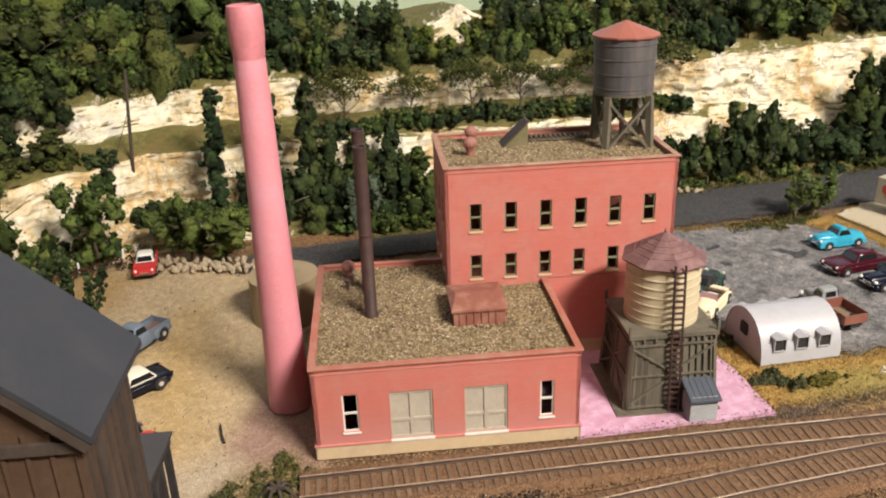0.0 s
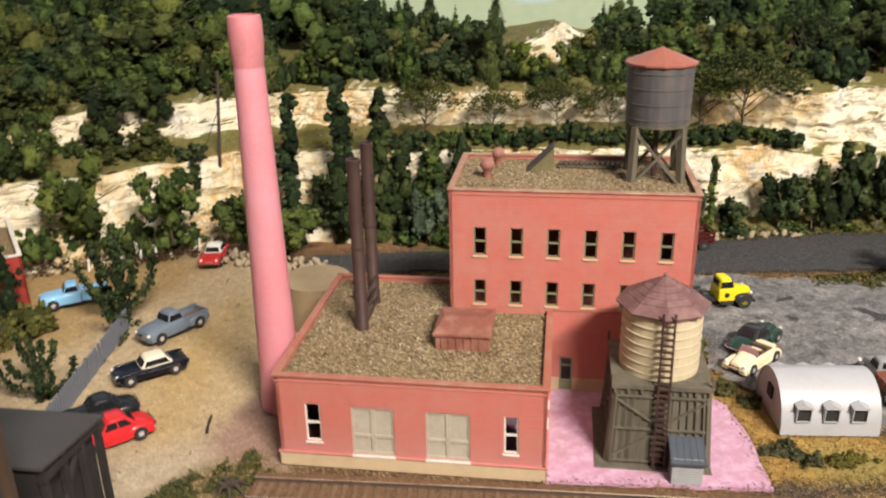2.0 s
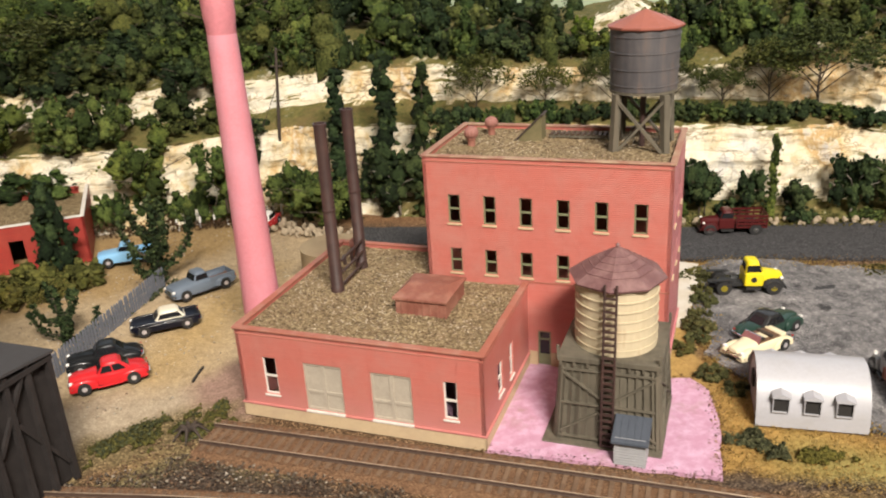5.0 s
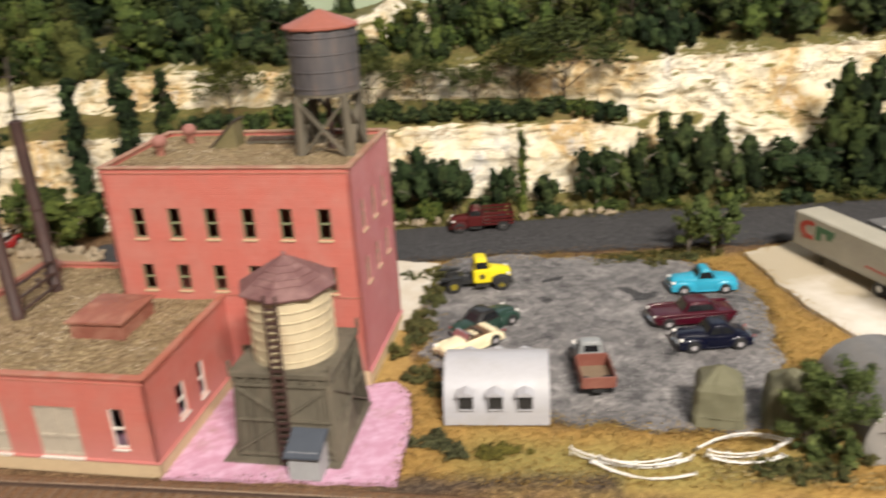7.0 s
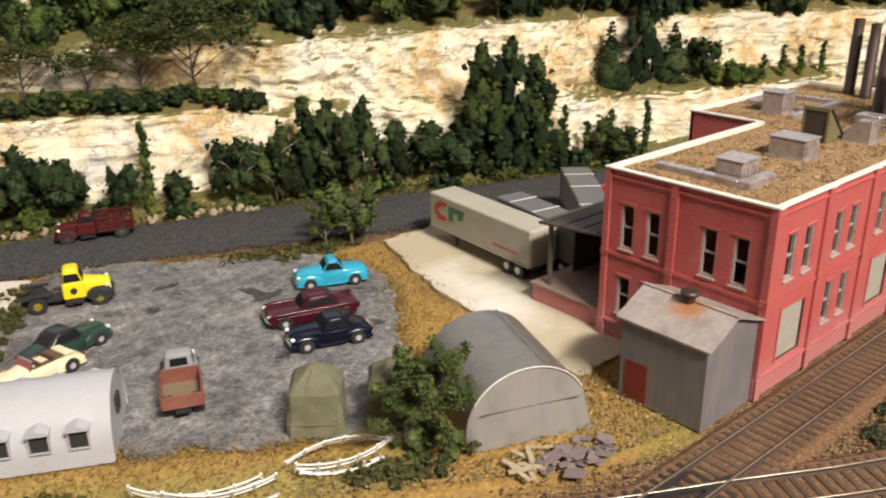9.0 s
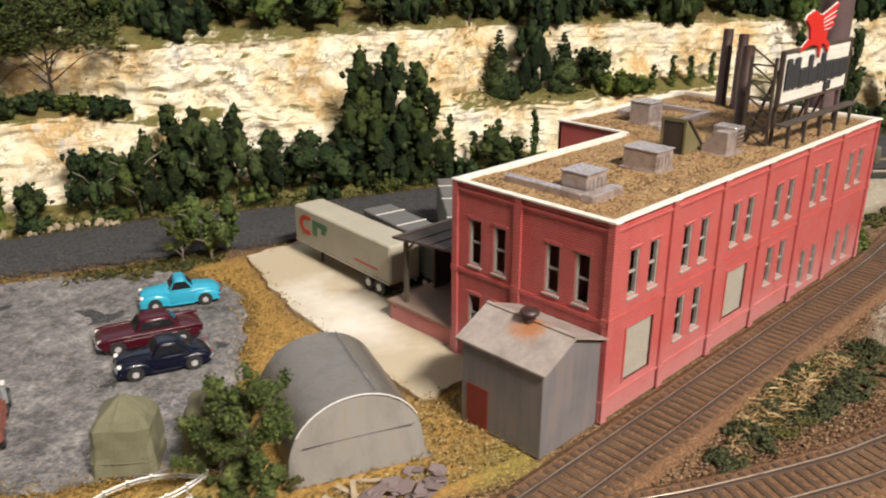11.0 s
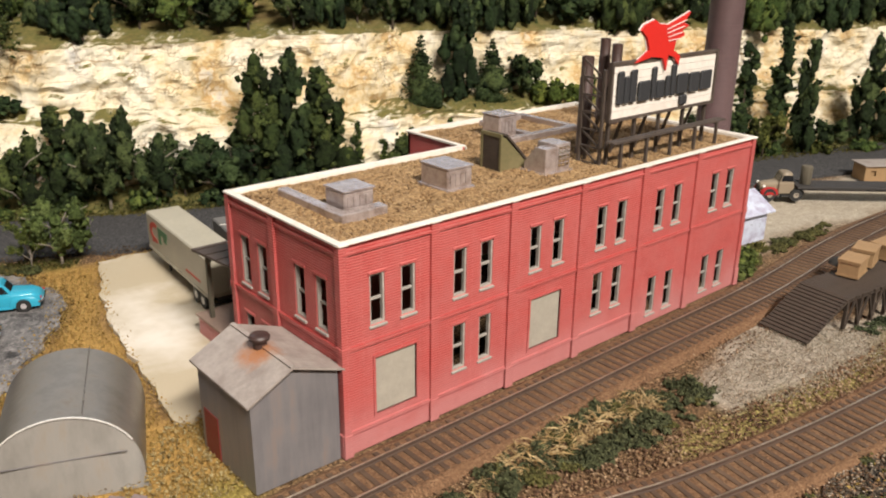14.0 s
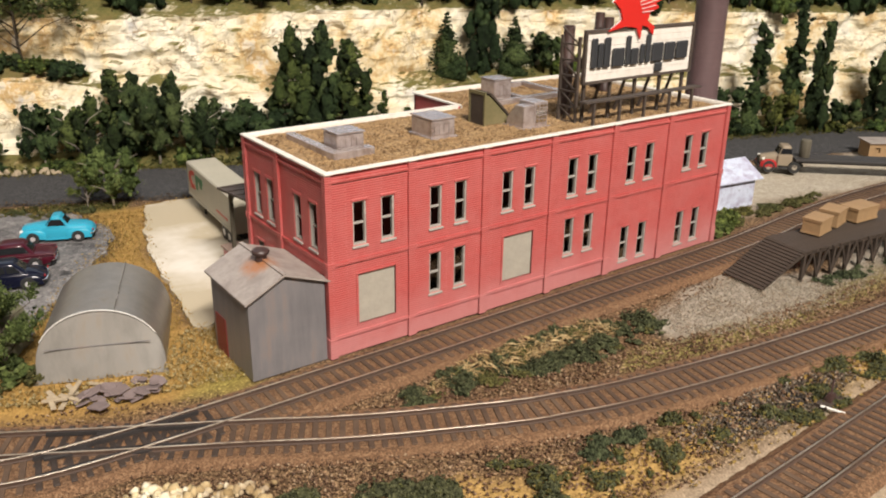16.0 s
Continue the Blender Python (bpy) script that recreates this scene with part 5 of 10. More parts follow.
part("leg", Shape().turned(0, 0, [(0.0018, 0), (0.0018, Z0 - 0.0016)], 10), RUST_PIPE, rt, "rusty riser pipe")
for (ax, ay), (bx, by) in ((LEGS[0], LEGS[2]), (LEGS[0], LEGS[1]), (LEGS[1], LEGS[3]), (LEGS[2], LEGS[3])):
    for p, q in (((ax, ay), (bx, by)), ((bx, by), (ax, ay))):
        part("cross_brace", Shape().beam((p[0] * 1.09, p[1] * 1.09, 0.002), (q[0] * 1.05, q[1] * 1.05, Z0 - 0.004), 0.0034, 0.0016), OLD_WOOD, rt)
for x in (-0.014, 0.014):
    part("sill_beam", Shape().box(x * 1.1 - 0.0015, x * 1.1 + 0.0015, -0.0175, 0.0175, -0.0008, 0.0012), OLD_WOOD, rt)

# ---- trackside water tank ----
wt = thing("trackside_water_tank", "cream stave water tank on a boarded timber base with a ladder", "water tank", on_mill(0.2145, 0.0490))
PB, PT = 0.0520, 0.0965
b = Shape()
b.rings([[(-0.0275, -0.0280, 0.001), (0.0275, -0.0280, 0.001), (0.0275, 0.0280, 0.001), (-0.0275, 0.0280, 0.001)], [(-0.0250, -0.0248, PB - 0.003), (0.0250, -0.0248, PB - 0.003), (0.0250, 0.0248, PB - 0.003), (-0.0250, 0.0248, PB - 0.003)]])
part("base_core", b, OLD_WOOD, wt, "weathered boarded base")
part("plinth", Shape().box(-0.0350, 0.0300, -0.0340, 0.0300, -0.001, 0.0018), OLD_WOOD, wt, bevel=0.0003)


def base_at(x, y, z):
    k = (z - 0.001) / (PB - 0.004)
    return (x * (0.0278 - 0.0024 * k), y * (0.0283 - 0.0031 * k), z)


for turn in (0, 90, 180, 270):
    R = Matrix.Rotation(radians(turn), 4, "Z")
    for k in range(13):
        a = -0.94 + 1.88 * k / 12
        part("board", Shape(R).beam(base_at(a, -1.0, 0.002), base_at(a, -1.0, PB - 0.004), 0.0039, 0.0004), OLD_WOOD, wt)
    for a, z0, b2, z1 in ((-0.98, 0.002, -0.98, 0.046), (0.98, 0.002, 0.98, 0.046), (0.0, 0.002, 0.0, 0.046), (-0.98, 0.004, 0.98, 0.004), (-0.98, 0.0245, 0.98, 0.0245), (-0.98, 0.0445, 0.98, 0.0445),
                          (-0.98, 0.006, 0.0, 0.0235), (0.98, 0.006, 0.0, 0.0235), (0.0, 0.026, -0.98, 0.043), (0.0, 0.026, 0.98, 0.043)):
        part("brace", Shape(R).beam(base_at(a, -1.025, z0), base_at(b2, -1.025, z1), 0.0020, 0.0010), OLD_WOOD, wt)
part("deck", Shape().box(-0.0275, 0.0275, -0.0270, 0.0265, PB - 0.003, PB), OLD_WOOD, wt, bevel=0.0002)
for k in range(8):
    x = -0.0255 + k * 0.0073
    part("joist", Shape().box(x - 0.0007, x + 0.0007, -0.0272, 0.0272, PB - 0.0052, PB - 0.0031), OLD_WOOD, wt)
part("tank", Shape().rings([[((r + (0.00012 if i % 2 else 0)) * math.cos(2 * math.pi * i / 96), (r + (0.00012 if i % 2 else 0)) * math.sin(2 * math.pi * i / 96), z) for i in range(96)] for r, z in ((0.0222, PB), (0.0220, PB + 0.02), (0.0216, PT - 0.0035))]), CREAM_TANK, wt, smooth=True)
for k in range(7):
    z = PB + 0.0028 + k * 0.0056
    part("hoop", Shape().turned(0, 0, [(0.0217, z), (0.0226, z + 0.0001), (0.0226, z + 0.0009), (0.0217, z + 0.0010)], 40, False), CREAM_TANK, wt)
part("roof", Shape().turned(0, 0, [(0.0260, PT - 0.0062), (0.0265, PT - 0.0050), (0.0022, PT + 0.0095), (0.0006, PT + 0.0102)], 8), MAROON_ROOF, wt, "eight-sided maroon roof")
for i in range(8):
    for k in range(1, 5):
        a0, a1 = 2 * math.pi * i / 8, 2 * math.pi * (i + 1) / 8
        t = 0.12 + 0.17 * k
        p0 = (0.0265 * (1 - t) + 0.0022 * t, PT - 0.0050 + 0.0145 * t)
        part("roof_batten", Shape().beam((p0[0] * math.cos(a0), p0[0] * math.sin(a0), p0[1]), (p0[0] * math.cos(a1), p0[0] * math.sin(a1), p0[1]), 0.0005, 0.0004), MAROON_ROOF, wt)
part("finial", Shape().turned(0, 0, [(0.0012, PT + 0.009), (0.0012, PT + 0.0112), (0.0003, PT + 0.0125)], 8), MAROON_ROOF, wt)
LX, LY = 0.0005, -0.0325
for x in (-0.0031, 0.0031):
    part("ladder_rail", Shape().tube([(LX + x, LY, 0.001), (LX + x, -0.0262, PT - 0.0010)], 0.00075, 6), RUST_PIPE, wt)
for k in range(24):
    z = 0.003 + k * 0.0037
    y = LY + (-0.0262 - LY) * (z - 0.001) / (PT - 0.002)
    part("rung", Shape().beam((LX - 0.0036, y, z), (LX + 0.0036, y, z), 0.0013, 0.0010), RUST_PIPE, wt)
for x, y in ((-0.027, -0.026), (0.027, -0.026), (0.027, 0.026), (-0.027, 0.026)):
    part("post", Shape().box(x - 0.0007, x + 0.0007, y - 0.0007, y + 0.0007, PB, PB + 0.006), OLD_WOOD, wt)
pump = thing("pump_shed", "small pale corrugated shed with a blue-grey lean-to roof", "shed", on_mill(0.2290, 0.0110, 0.001))
RIBBED = surface("pale_corrugated", (0.42, 0.42, 0.43), (0.34, 0.34, 0.35), 0.5, 500, 120, 0.0001)
pump_wall = part("wall", Shape().box(-0.0079, 0.0079, -0.0064, 0.0064, 0, 0.0165), RIBBED, pump, "pale ribbed siding")
for k in range(9):
    part("siding_rib", Shape().box(-0.0083, 0.0083, -0.0068, 0.0068, k * 0.00165, k * 0.00165 + 0.0013), RIBBED, pump_wall)
rf = Shape().rings([[(x, -0.0092, 0.0142), (x, -0.0092, 0.0154), (x, 0.0085, 0.0215), (x, 0.0085, 0.0203)] for x in (-0.0096, 0.0096)])
pump_roof = part("roof", rf, BLUE_GREY, pump, "blue-grey ribbed roof")
for k in range(6):
    x = -0.009 + k * 0.0036
    part("roof_rib", Shape().beam((x, -0.0092, 0.0155), (x, 0.0085, 0.0216), 0.0004), BLUE_GREY, pump_roof)
part("gable", Shape().rings([[(x, -0.0064, 0.0142), (x, 0.0064, 0.0142), (x, 0.0064, 0.0200)] for x in (-0.0079, 0.0079)]), SHED_GREY, pump)

# ---- tan tank behind the chimney ----
ft = thing("fuel_tank", "squat tan painted steel fuel tank", "storage tank", on_mill(-0.0320, 0.1900))
part("shell", Shape().turned(0, 0, [(0.0265, -0.001), (0.0265, 0.0335), (0.0268, 0.0337), (0.0268, 0.0352)], 48), FUEL_TAN, ft, smooth=True)
part("lid", Shape().turned(0, 0, [(0.0265, 0.0352), (0.0150, 0.0362), (0.0010, 0.0368)], 48), FUEL_TAN, ft, smooth=True)

# ---- the warehouse ----
WAREHOUSE = flat(0.81, 0.092)
CW, CH, CD, DECK_C = 0.3128, 0.1000, 0.0965, 0.0985
wh = thing("brick_warehouse", "two-storey red brick warehouse with white coping and a flat gravel roof", "warehouse", WAREHOUSE)
BAYS = (0.0, 0.0495, 0.0990, 0.1500, 0.2015, 0.2535, CW)
front, doors = [], []
for i in range(6):
    a, b = BAYS[i], BAYS[i + 1]
    m = (a + b) / 2 + (0.0022 if i == 0 else 0.0)
    up = [(m - 0.0126, m - 0.0046, 0.0600, 0.0835), (m + 0.0042, m + 0.0122, 0.0600, 0.0835)]
    front += up
    if i in (0, 2):
        doors.append((m - 0.0105, m + 0.0125, 0.0158, 0.0442))
    else:
        lo = 0.0058 if i >= 4 else 0.0215
        front += [(m - 0.0126, m - 0.0046, lo, lo + 0.0240), (m + 0.0042, m + 0.0122, lo, lo + 0.0240)]


def warehouse_wall(name, x, y, turn, length, holes, windows, pilasters, belts=True):
    M = frame_at(x, y, turn)
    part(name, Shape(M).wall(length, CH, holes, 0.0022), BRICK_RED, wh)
    for h in windows:
        window(wh, M, *h, GREY_TRIM, GREY_TRIM, BRICK_RED, 0.0024, 0.0019)
    for p in pilasters:
        s = Shape(M)
        ext = 0.0014 if turn in (0, 180) else 0.0
        a, b = max(p - 0.0022, -ext), min(p + 0.0022, length + ext)
        s.box(a, b, -0.0014, -0.00001, 0, CH - 0.0002)
        s.box(a - 0.0004, b + 0.0004, -0.0018, -0.0014, 0.0505, 0.0540)
        s.box(a - 0.0004, b + 0.0004, -0.0018, -0.0014, 0, 0.0115)
        part("pilaster", s, BRICK_RED, wh)
    if belts:
        ps = sorted(pilasters)
        for a, b in zip(ps, ps[1:]):
            low = [] if any(h[2] < 0.012 and a < h[0] < b for h in holes) else [(0.0105, 0.0120)]
            for z0, z1 in [(0.0512, 0.0530), (CH - 0.0050, CH - 0.0035)] + low:
                part("belt_course", Shape(M).box(a + 0.0022, b - 0.0022, -0.0010, -0.00001, z0, z1), BRICK_RED, wh)
    return M


M = warehouse_wall("front_wall", 0, 0, 0, CW, front + doors, front, list(BAYS))
for x0, x1, z0, z1 in doors:
    d = Shape(M).box(x0, x1, 0.0009, 0.0014, z0, z1)
    dd = part("loading_door", d, GREY_DOOR, wh, "plain grey-tan blanked loading door")
    s = Shape(M)
    for bx in ((x0 - 0.0012, x0, z0 - 0.0012, z1 + 0.0012), (x1, x1 + 0.0012, z0 - 0.0012, z1 + 0.0012), (x0, x1, z1, z1 + 0.0012), (x0, x1, z0 - 0.0012, z0)):
        s.box(bx[0], bx[1], -0.0006, 0.0009, bx[2], bx[3])
    part("door_frame", s, BRICK_RED, dd)
end = []
for y in (0.0112, 0.0285, 0.0618, 0.0783):
    end.append((CD - y - 0.0085, CD - y, 0.0565, 0.0815))
for y in (0.0618, 0.0783):
    end.append((CD - y - 0.0085, CD - y, 0.0180, 0.0400))
warehouse_wall("end_wall", 0, CD, -90, CD, end, end, [0.0, CD - 0.0540, CD])
warehouse_wall("end_wall", CW, 0, 90, CD + 0.052, [], [], [0.0, CD + 0.052], False)
warehouse_wall("rear_wall", 0.1520, CD, 180, 0.1520, [], [], [0.0, 0.1520], False)
warehouse_wall("wing_wall", 0.1520, CD + 0.052, -90, 0.052, [], [], [], False)
warehouse_wall("wing_rear_wall", CW, CD + 0.052, 180, CW - 0.1520, [], [], [], False)
part("roof_deck", gravel_deck(0.002, CW - 0.002, 0.002, CD - 0.002, DECK_C), ROOF_BROWN, wh, "brown gravel roof")
part("roof_deck", gravel_deck(0.1542, CW - 0.002, CD - 0.002, CD + 0.050, DECK_C, seed=5.0), ROOF_BROWN, wh, "brown gravel roof")
c = Shape()
for b in ((-0.0018, CW + 0.0018, -0.0018, 0.0018), (CW - 0.0018, CW + 0.0018, 0.0018, CD + 0.0502), (-0.0018, 0.0018, 0.0018, CD + 0.0018), (0.0018, 0.1506, CD - 0.0018, CD + 0.0014), (0.1506, 0.1538, CD - 0.0018, CD + 0.0502),
          (0.1506, CW + 0.0014, CD + 0.0502, CD + 0.0534)):
    c.box(*b, CH - 0.0002, CH + 0.0008)
for b in ((0.0018, CW - 0.0018, 0.0018, 0.0024), (CW - 0.0024, CW - 0.0018, 0.0024, CD + 0.0502), (0.0018, 0.0024, 0.0024, CD - 0.0018), (0.0024, 0.1506, CD - 0.0024, CD - 0.0018), (0.1538, 0.1544, CD - 0.0018, CD + 0.0502), (0.1544, CW - 0.0024, CD + 0.0496, CD + 0.0502)):
    c.box(*b, DECK_C - 0.0006, CH + 0.0002)
for p in BAYS:
    c.box(max(p - 0.0028, -0.0016), min(p + 0.0028, CW + 0.0016), -0.0024, -0.0018, CH - 0.0002, CH + 0.0008)
part("coping", c, WHITE_TRIM, wh, "chipped white coping", bevel=0.0002)


def on_roof(x, y, z=0.0, turn=0.0):
    return WAREHOUSE @ flat(x - 0.81, y - 0.092, DECK_C + z, turn)


def air_unit(x, y, turn, w, d, h, duct=None):
    ob = thing("rooftop_air_unit", "silver-grey ventilation unit with a duct on a gravel roof" if duct else "silver-grey ventilation unit on a gravel roof", "air unit", on_roof(x, y, -0.001, turn), group="air units on the warehouse roof")
    part("casing", Shape().box(-w / 2, w / 2, -d / 2, d / 2, 0.001, h), HVAC, ob, bevel=0.0008)
    part("curb", Shape().box(-w / 2 - 0.001, w / 2 + 0.001, -d / 2 - 0.001, d / 2 + 0.001, 0, 0.0018), HVAC, ob)
    for k in range(4):
        part("louvre", Shape().box(-w / 2 + 0.0015 + k * (w - 0.003) / 4, -w / 2 + 0.0007 + (k + 1) * (w - 0.003) / 4, -d / 2 - 0.0005, -d / 2, h * 0.3, h * 0.8), HVAC, ob)
        # Glint painted in: louvres on this side get a paler silver than the casing.
        part("louvre", Shape().box(w / 2, w / 2 + 0.0005, -d / 2 + 0.0015 + k * (d - 0.003) / 4, -d / 2 + 0.0007 + (k + 1) * (d - 0.003) / 4, h * 0.3, h * 0.8), PALE_SILVER, ob, "louvre painted pale as a glint")
    part("cap", Shape().box(-w / 2 - 0.0004, w / 2 + 0.0004, -d / 2 - 0.0004, d / 2 + 0.0004, h, h + 0.0007), HVAC, ob)
    if duct:
        s = Shape()
        for a in duct:
            s.box(*a)
        part("duct", s, HVAC, ob, bevel=0.0005)
    return ob


air_unit(0.8440, 0.1340, 0, 0.0165, 0.0160, 0.0115, [(-0.0155, 0.0095, -0.0170, -0.0098, 0, 0.0050), (-0.0155, -0.0100, -0.0098, 0.0390, 0, 0.0046)])
air_unit(0.9045, 0.1360, 0, 0.0165, 0.0215, 0.0120)
air_unit(1.0050, 0.2010, 0, 0.0155, 0.0160, 0.0150, [(-0.018, 0.052, -0.0215, -0.0165, 0, 0.0045), (0.047, 0.052, -0.0165, 0.030, 0, 0.0045), (0.0100, 0.047, 0.026, 0.030, 0, 0.0045), (0.0100, 0.014, -0.0165, 0.026, 0, 0.0040)])
v3 = thing("rooftop_fan_hood", "silver-grey fan hood with a louvred face on a gravel roof", "air unit", on_roof(0.9665, 0.1260, -0.001))
part("hood", Shape().rings([[(x, -0.008, 0), (x, 0.008, 0), (x, 0.008, 0.005), (x, 0.000, 0.0145), (x, -0.008, 0.0145)] for x in (-0.008, 0.008)]), HVAC, v3, bevel=0.0003)
part("casing", Shape().box(0.0000, 0.0110, -0.0085, 0.0060, 0, 0.0160), HVAC, v3, bevel=0.0004)
for k in range(5):
    for j in range(3):
        part("louvre", Shape().box(0.0012 + j * 0.003, 0.0035 + j * 0.003, -0.0090, -0.0085, 0.004 + k * 0.0023, 0.0055 + k * 0.0023), CHROME, v3)
part("flange", Shape().box(-0.0100, 0.0125, -0.0100, 0.0095, 0, 0.0012), HVAC, v3)
hb = thing("stair_bulkhead", "olive wedge-shaped wooden roof stair hatch", "roof hatch", on_roof(0.9500, 0.1440, -0.001))
part("body", Shape().rings([[(-0.0060, y, 0), (0.0160, y, 0), (0.0160, y, 0.001), (-0.0030, y, 0.0190), (-0.0060, y, 0.0190)] for y in (-0.0070, 0.0070)]), OLIVE, hb)
part("lid", Shape().beam((0.017, 0, 0.0015), (-0.0025, 0, 0.0205), 0.0155, 0.0012), DARK_WOOD, hb, "dark sloping lid")
part("frame", Shape().wall(0.016, 0.0215, [(0.0014, 0.0146, 0.001, 0.0195)], 0.0012), OLIVE, hb, m=Matrix.Translation((-0.0072, 0.0080, 0)) @ Matrix.Rotation(radians(-90), 4, "Z"))
part("door", Shape().box(-0.0068, -0.0061, -0.0066, 0.0066, 0.001, 0.0195), DARK_WOOD, hb, "dark boarded door")
for x, y, h in ((1.0105, 0.1370, 0.0570), (1.0990, 0.1960, 0.0560), (1.0930, 0.1810, 0.0540)):
    st = thing("smokestack", "dark brown steel smokestack on the warehouse roof", "smokestack", on_roof(x, y, -0.001), group="smokestacks on the warehouse")
    part("pipe", Shape().turned(0, 0, [(0.0043, 0), (0.0043, 0.004), (0.0039, 0.0045), (0.0039, h - 0.012), (0.0036, h - 0.0115), (0.0036, h), (0.0030, h), (0.0030, h - 0.01)], 18), RUST_PIPE, st, smooth=True)

# ---- billboard: a white board with a plain red shape ----
BOARD_WOOD = surface("brown_black_steel", (0.062, 0.045, 0.035), (0.042, 0.031, 0.025), 0.7, 500, 90, 0.0001, (0.10, 0.075, 0.058))
bb = thing("roof_billboard", "white boarded billboard with dark raised bars and a red plate above", "billboard", WAREHOUSE @ flat(0.1870, 0.0175, 0.0925))
BW, B0, B1 = 0.1010, 0.0300, 0.0625
for k in range(7):
    z = B0 + 0.0015 + k * 0.0042
    part("board", Shape().box(0.0015, BW - 0.0015, 0.0, 0.0010, z, z + 0.0040), WHITE_TRIM, bb)
for bx in ((0, BW, B0, B0 + 0.0017), (0, BW, B1 - 0.0017, B1), (0, 0.0017, B0 + 0.0017, B1 - 0.0017), (BW - 0.0017, BW, B0 + 0.0017, B1 - 0.0017)):
    part("frame_bar", Shape().box(bx[0], bx[1], -0.0010, 0.0014, bx[2], bx[3]), BOARD_WOOD, bb, "weathered brown frame")
BAR = plain("charcoal_paint", (0.03, 0.032, 0.036), 0.5)
for x0, x1, z0, z1 in ((0.0050, 0.0098, 0.0095, 0.0275), (0.0108, 0.0150, 0.0095, 0.0245), (0.0160, 0.0212, 0.0095, 0.0275), (0.0236, 0.0338, 0.0092, 0.0205), (0.0356, 0.0392, 0.0095, 0.0275), (0.0402, 0.0468, 0.0092, 0.0195), (0.0488, 0.0524, 0.0095, 0.0215),
                       (0.0540, 0.0578, 0.0095, 0.0275), (0.0598, 0.0700, 0.0095, 0.0215), (0.0640, 0.0706, 0.0030, 0.0088), (0.0722, 0.0816, 0.0095, 0.0212), (0.0836, 0.0946, 0.0098, 0.0212)):
    part("raised_bar", Shape().box(x0, x1, -0.0024, -0.0004, B0 + z0, B0 + z1), BAR, bb, "charcoal raised bar", bevel=0.0007)
WINGS = [(-0.018, 0.006), (-0.010, 0.0125), (-0.012, 0.020), (-0.016, 0.0245), (-0.014, 0.0275), (-0.0075, 0.0300), (-0.0045, 0.0275), (0.002, 0.0265), (0.016, 0.0330), (0.012, 0.0270), (0.0155, 0.0250), (0.0110, 0.0225), (0.0135, 0.0195), (0.0075, 0.0165),
           (0.0065, 0.0110), (0.0115, 0.0070), (0.0110, 0.0010), (0.0075, 0.0065), (0.0030, 0.0085), (0.0025, -0.0010), (-0.0005, 0.0070), (-0.0080, 0.0085)]
red = Shape(Matrix.Translation((0.0430, -0.0012, B1 - 0.007)) @ Matrix.Rotation(radians(90), 4, "X") @ Matrix.Diagonal((1.38, 0.92, 1.0, 1.0)))
red.prism(WINGS, -0.0006, 0.0010)
edge = Shape(Matrix.Translation((0.0430, -0.0004, B1 - 0.007)) @ Matrix.Rotation(radians(90), 4, "X") @ Matrix.Diagonal((1.38, 0.92, 1.0, 1.0)))
edge.prism([(0.0 + (x - 0.0) * 1.04, 0.0165 + (y - 0.0165) * 1.05) for x, y in WINGS], -0.0003, 0.0003)
part("plate_edge", edge, WHITE, bb, "thin white edge")
part("plate", red, plain("signal_red", (0.55, 0.02, 0.015), 0.4), bb, "flat bright red plate")
s = Shape(Matrix.Translation((0.0430, -0.0026, B1 - 0.007)) @ Matrix.Diagonal((1.38, 1.0, 0.92, 1.0)))
for k in range(4):
    s.beam((0.000 + k * 0.0006, 0.0, 0.0240 - k * 0.0023), (0.0130 - k * 0.0012, 0.0, 0.0285 - k * 0.0036), 0.0004)
part("stripe", s, WHITE, bb)
for x in (0.004, 0.027, 0.050, 0.074, 0.097):
    part("post", Shape().box(x - 0.0009, x + 0.0009, 0.0014, 0.0032, 0, B1 - 0.001), BOARD_WOOD, bb)
    part("brace", Shape().beam((x, 0.003, B1 - 0.012), (x, 0.020, 0.0), 0.0015), BOARD_WOOD, bb)
    part("front_post", Shape().box(x - 0.0008, x + 0.0008, -0.0085, -0.0069, 0, 0.0200), BOARD_WOOD, bb)
    part("arm", Shape().box(x - 0.0007, x + 0.0007, -0.0080, 0.0015, 0.0185, 0.0199), BOARD_WOOD, bb)
for k in range(2):
    part("catwalk", Shape().box(-0.004, BW + 0.004, -0.0090 + k * 0.0034, -0.0062 + k * 0.0034, 0.0200, 0.0210), BOARD_WOOD, bb)
for k in range(6):
    z = 0.006 + k * 0.0095
    part("rung", Shape().beam((-0.001, 0.003, z), (-0.001, 0.018, z), 0.0010), BOARD_WOOD, bb)
    part("lattice", Shape().beam((-0.001, 0.003, z), (-0.001, 0.018, z + 0.0095), 0.0009), BOARD_WOOD, bb)
part("side_post", Shape().box(-0.0018, -0.0002, 0.017, 0.0188, 0, B1 - 0.004), BOARD_WOOD, bb)
part("side_post", Shape().box(-0.0018, -0.0002, 0.0022, 0.0038, 0, B1 - 0.004), BOARD_WOOD, bb)

bs = thing("boiler_stack", "wide mauve-brown brick smokestack beside the warehouse", "chimney", flat(1.166, 0.148))
part("shaft", Shape().turned(0, 0, [(0.0135, -0.001), (0.0120, 0.10), (0.0112, 0.215), (0.0122, 0.217), (0.0122, 0.223), (0.009, 0.223), (0.009, 0.21)], 36), bricks("mauve_brick", (0.14, 0.085, 0.09), (0.12, 0.075, 0.08), (0.09, 0.06, 0.06), (0.17, 0.11, 0.11)), bs, smooth=True)

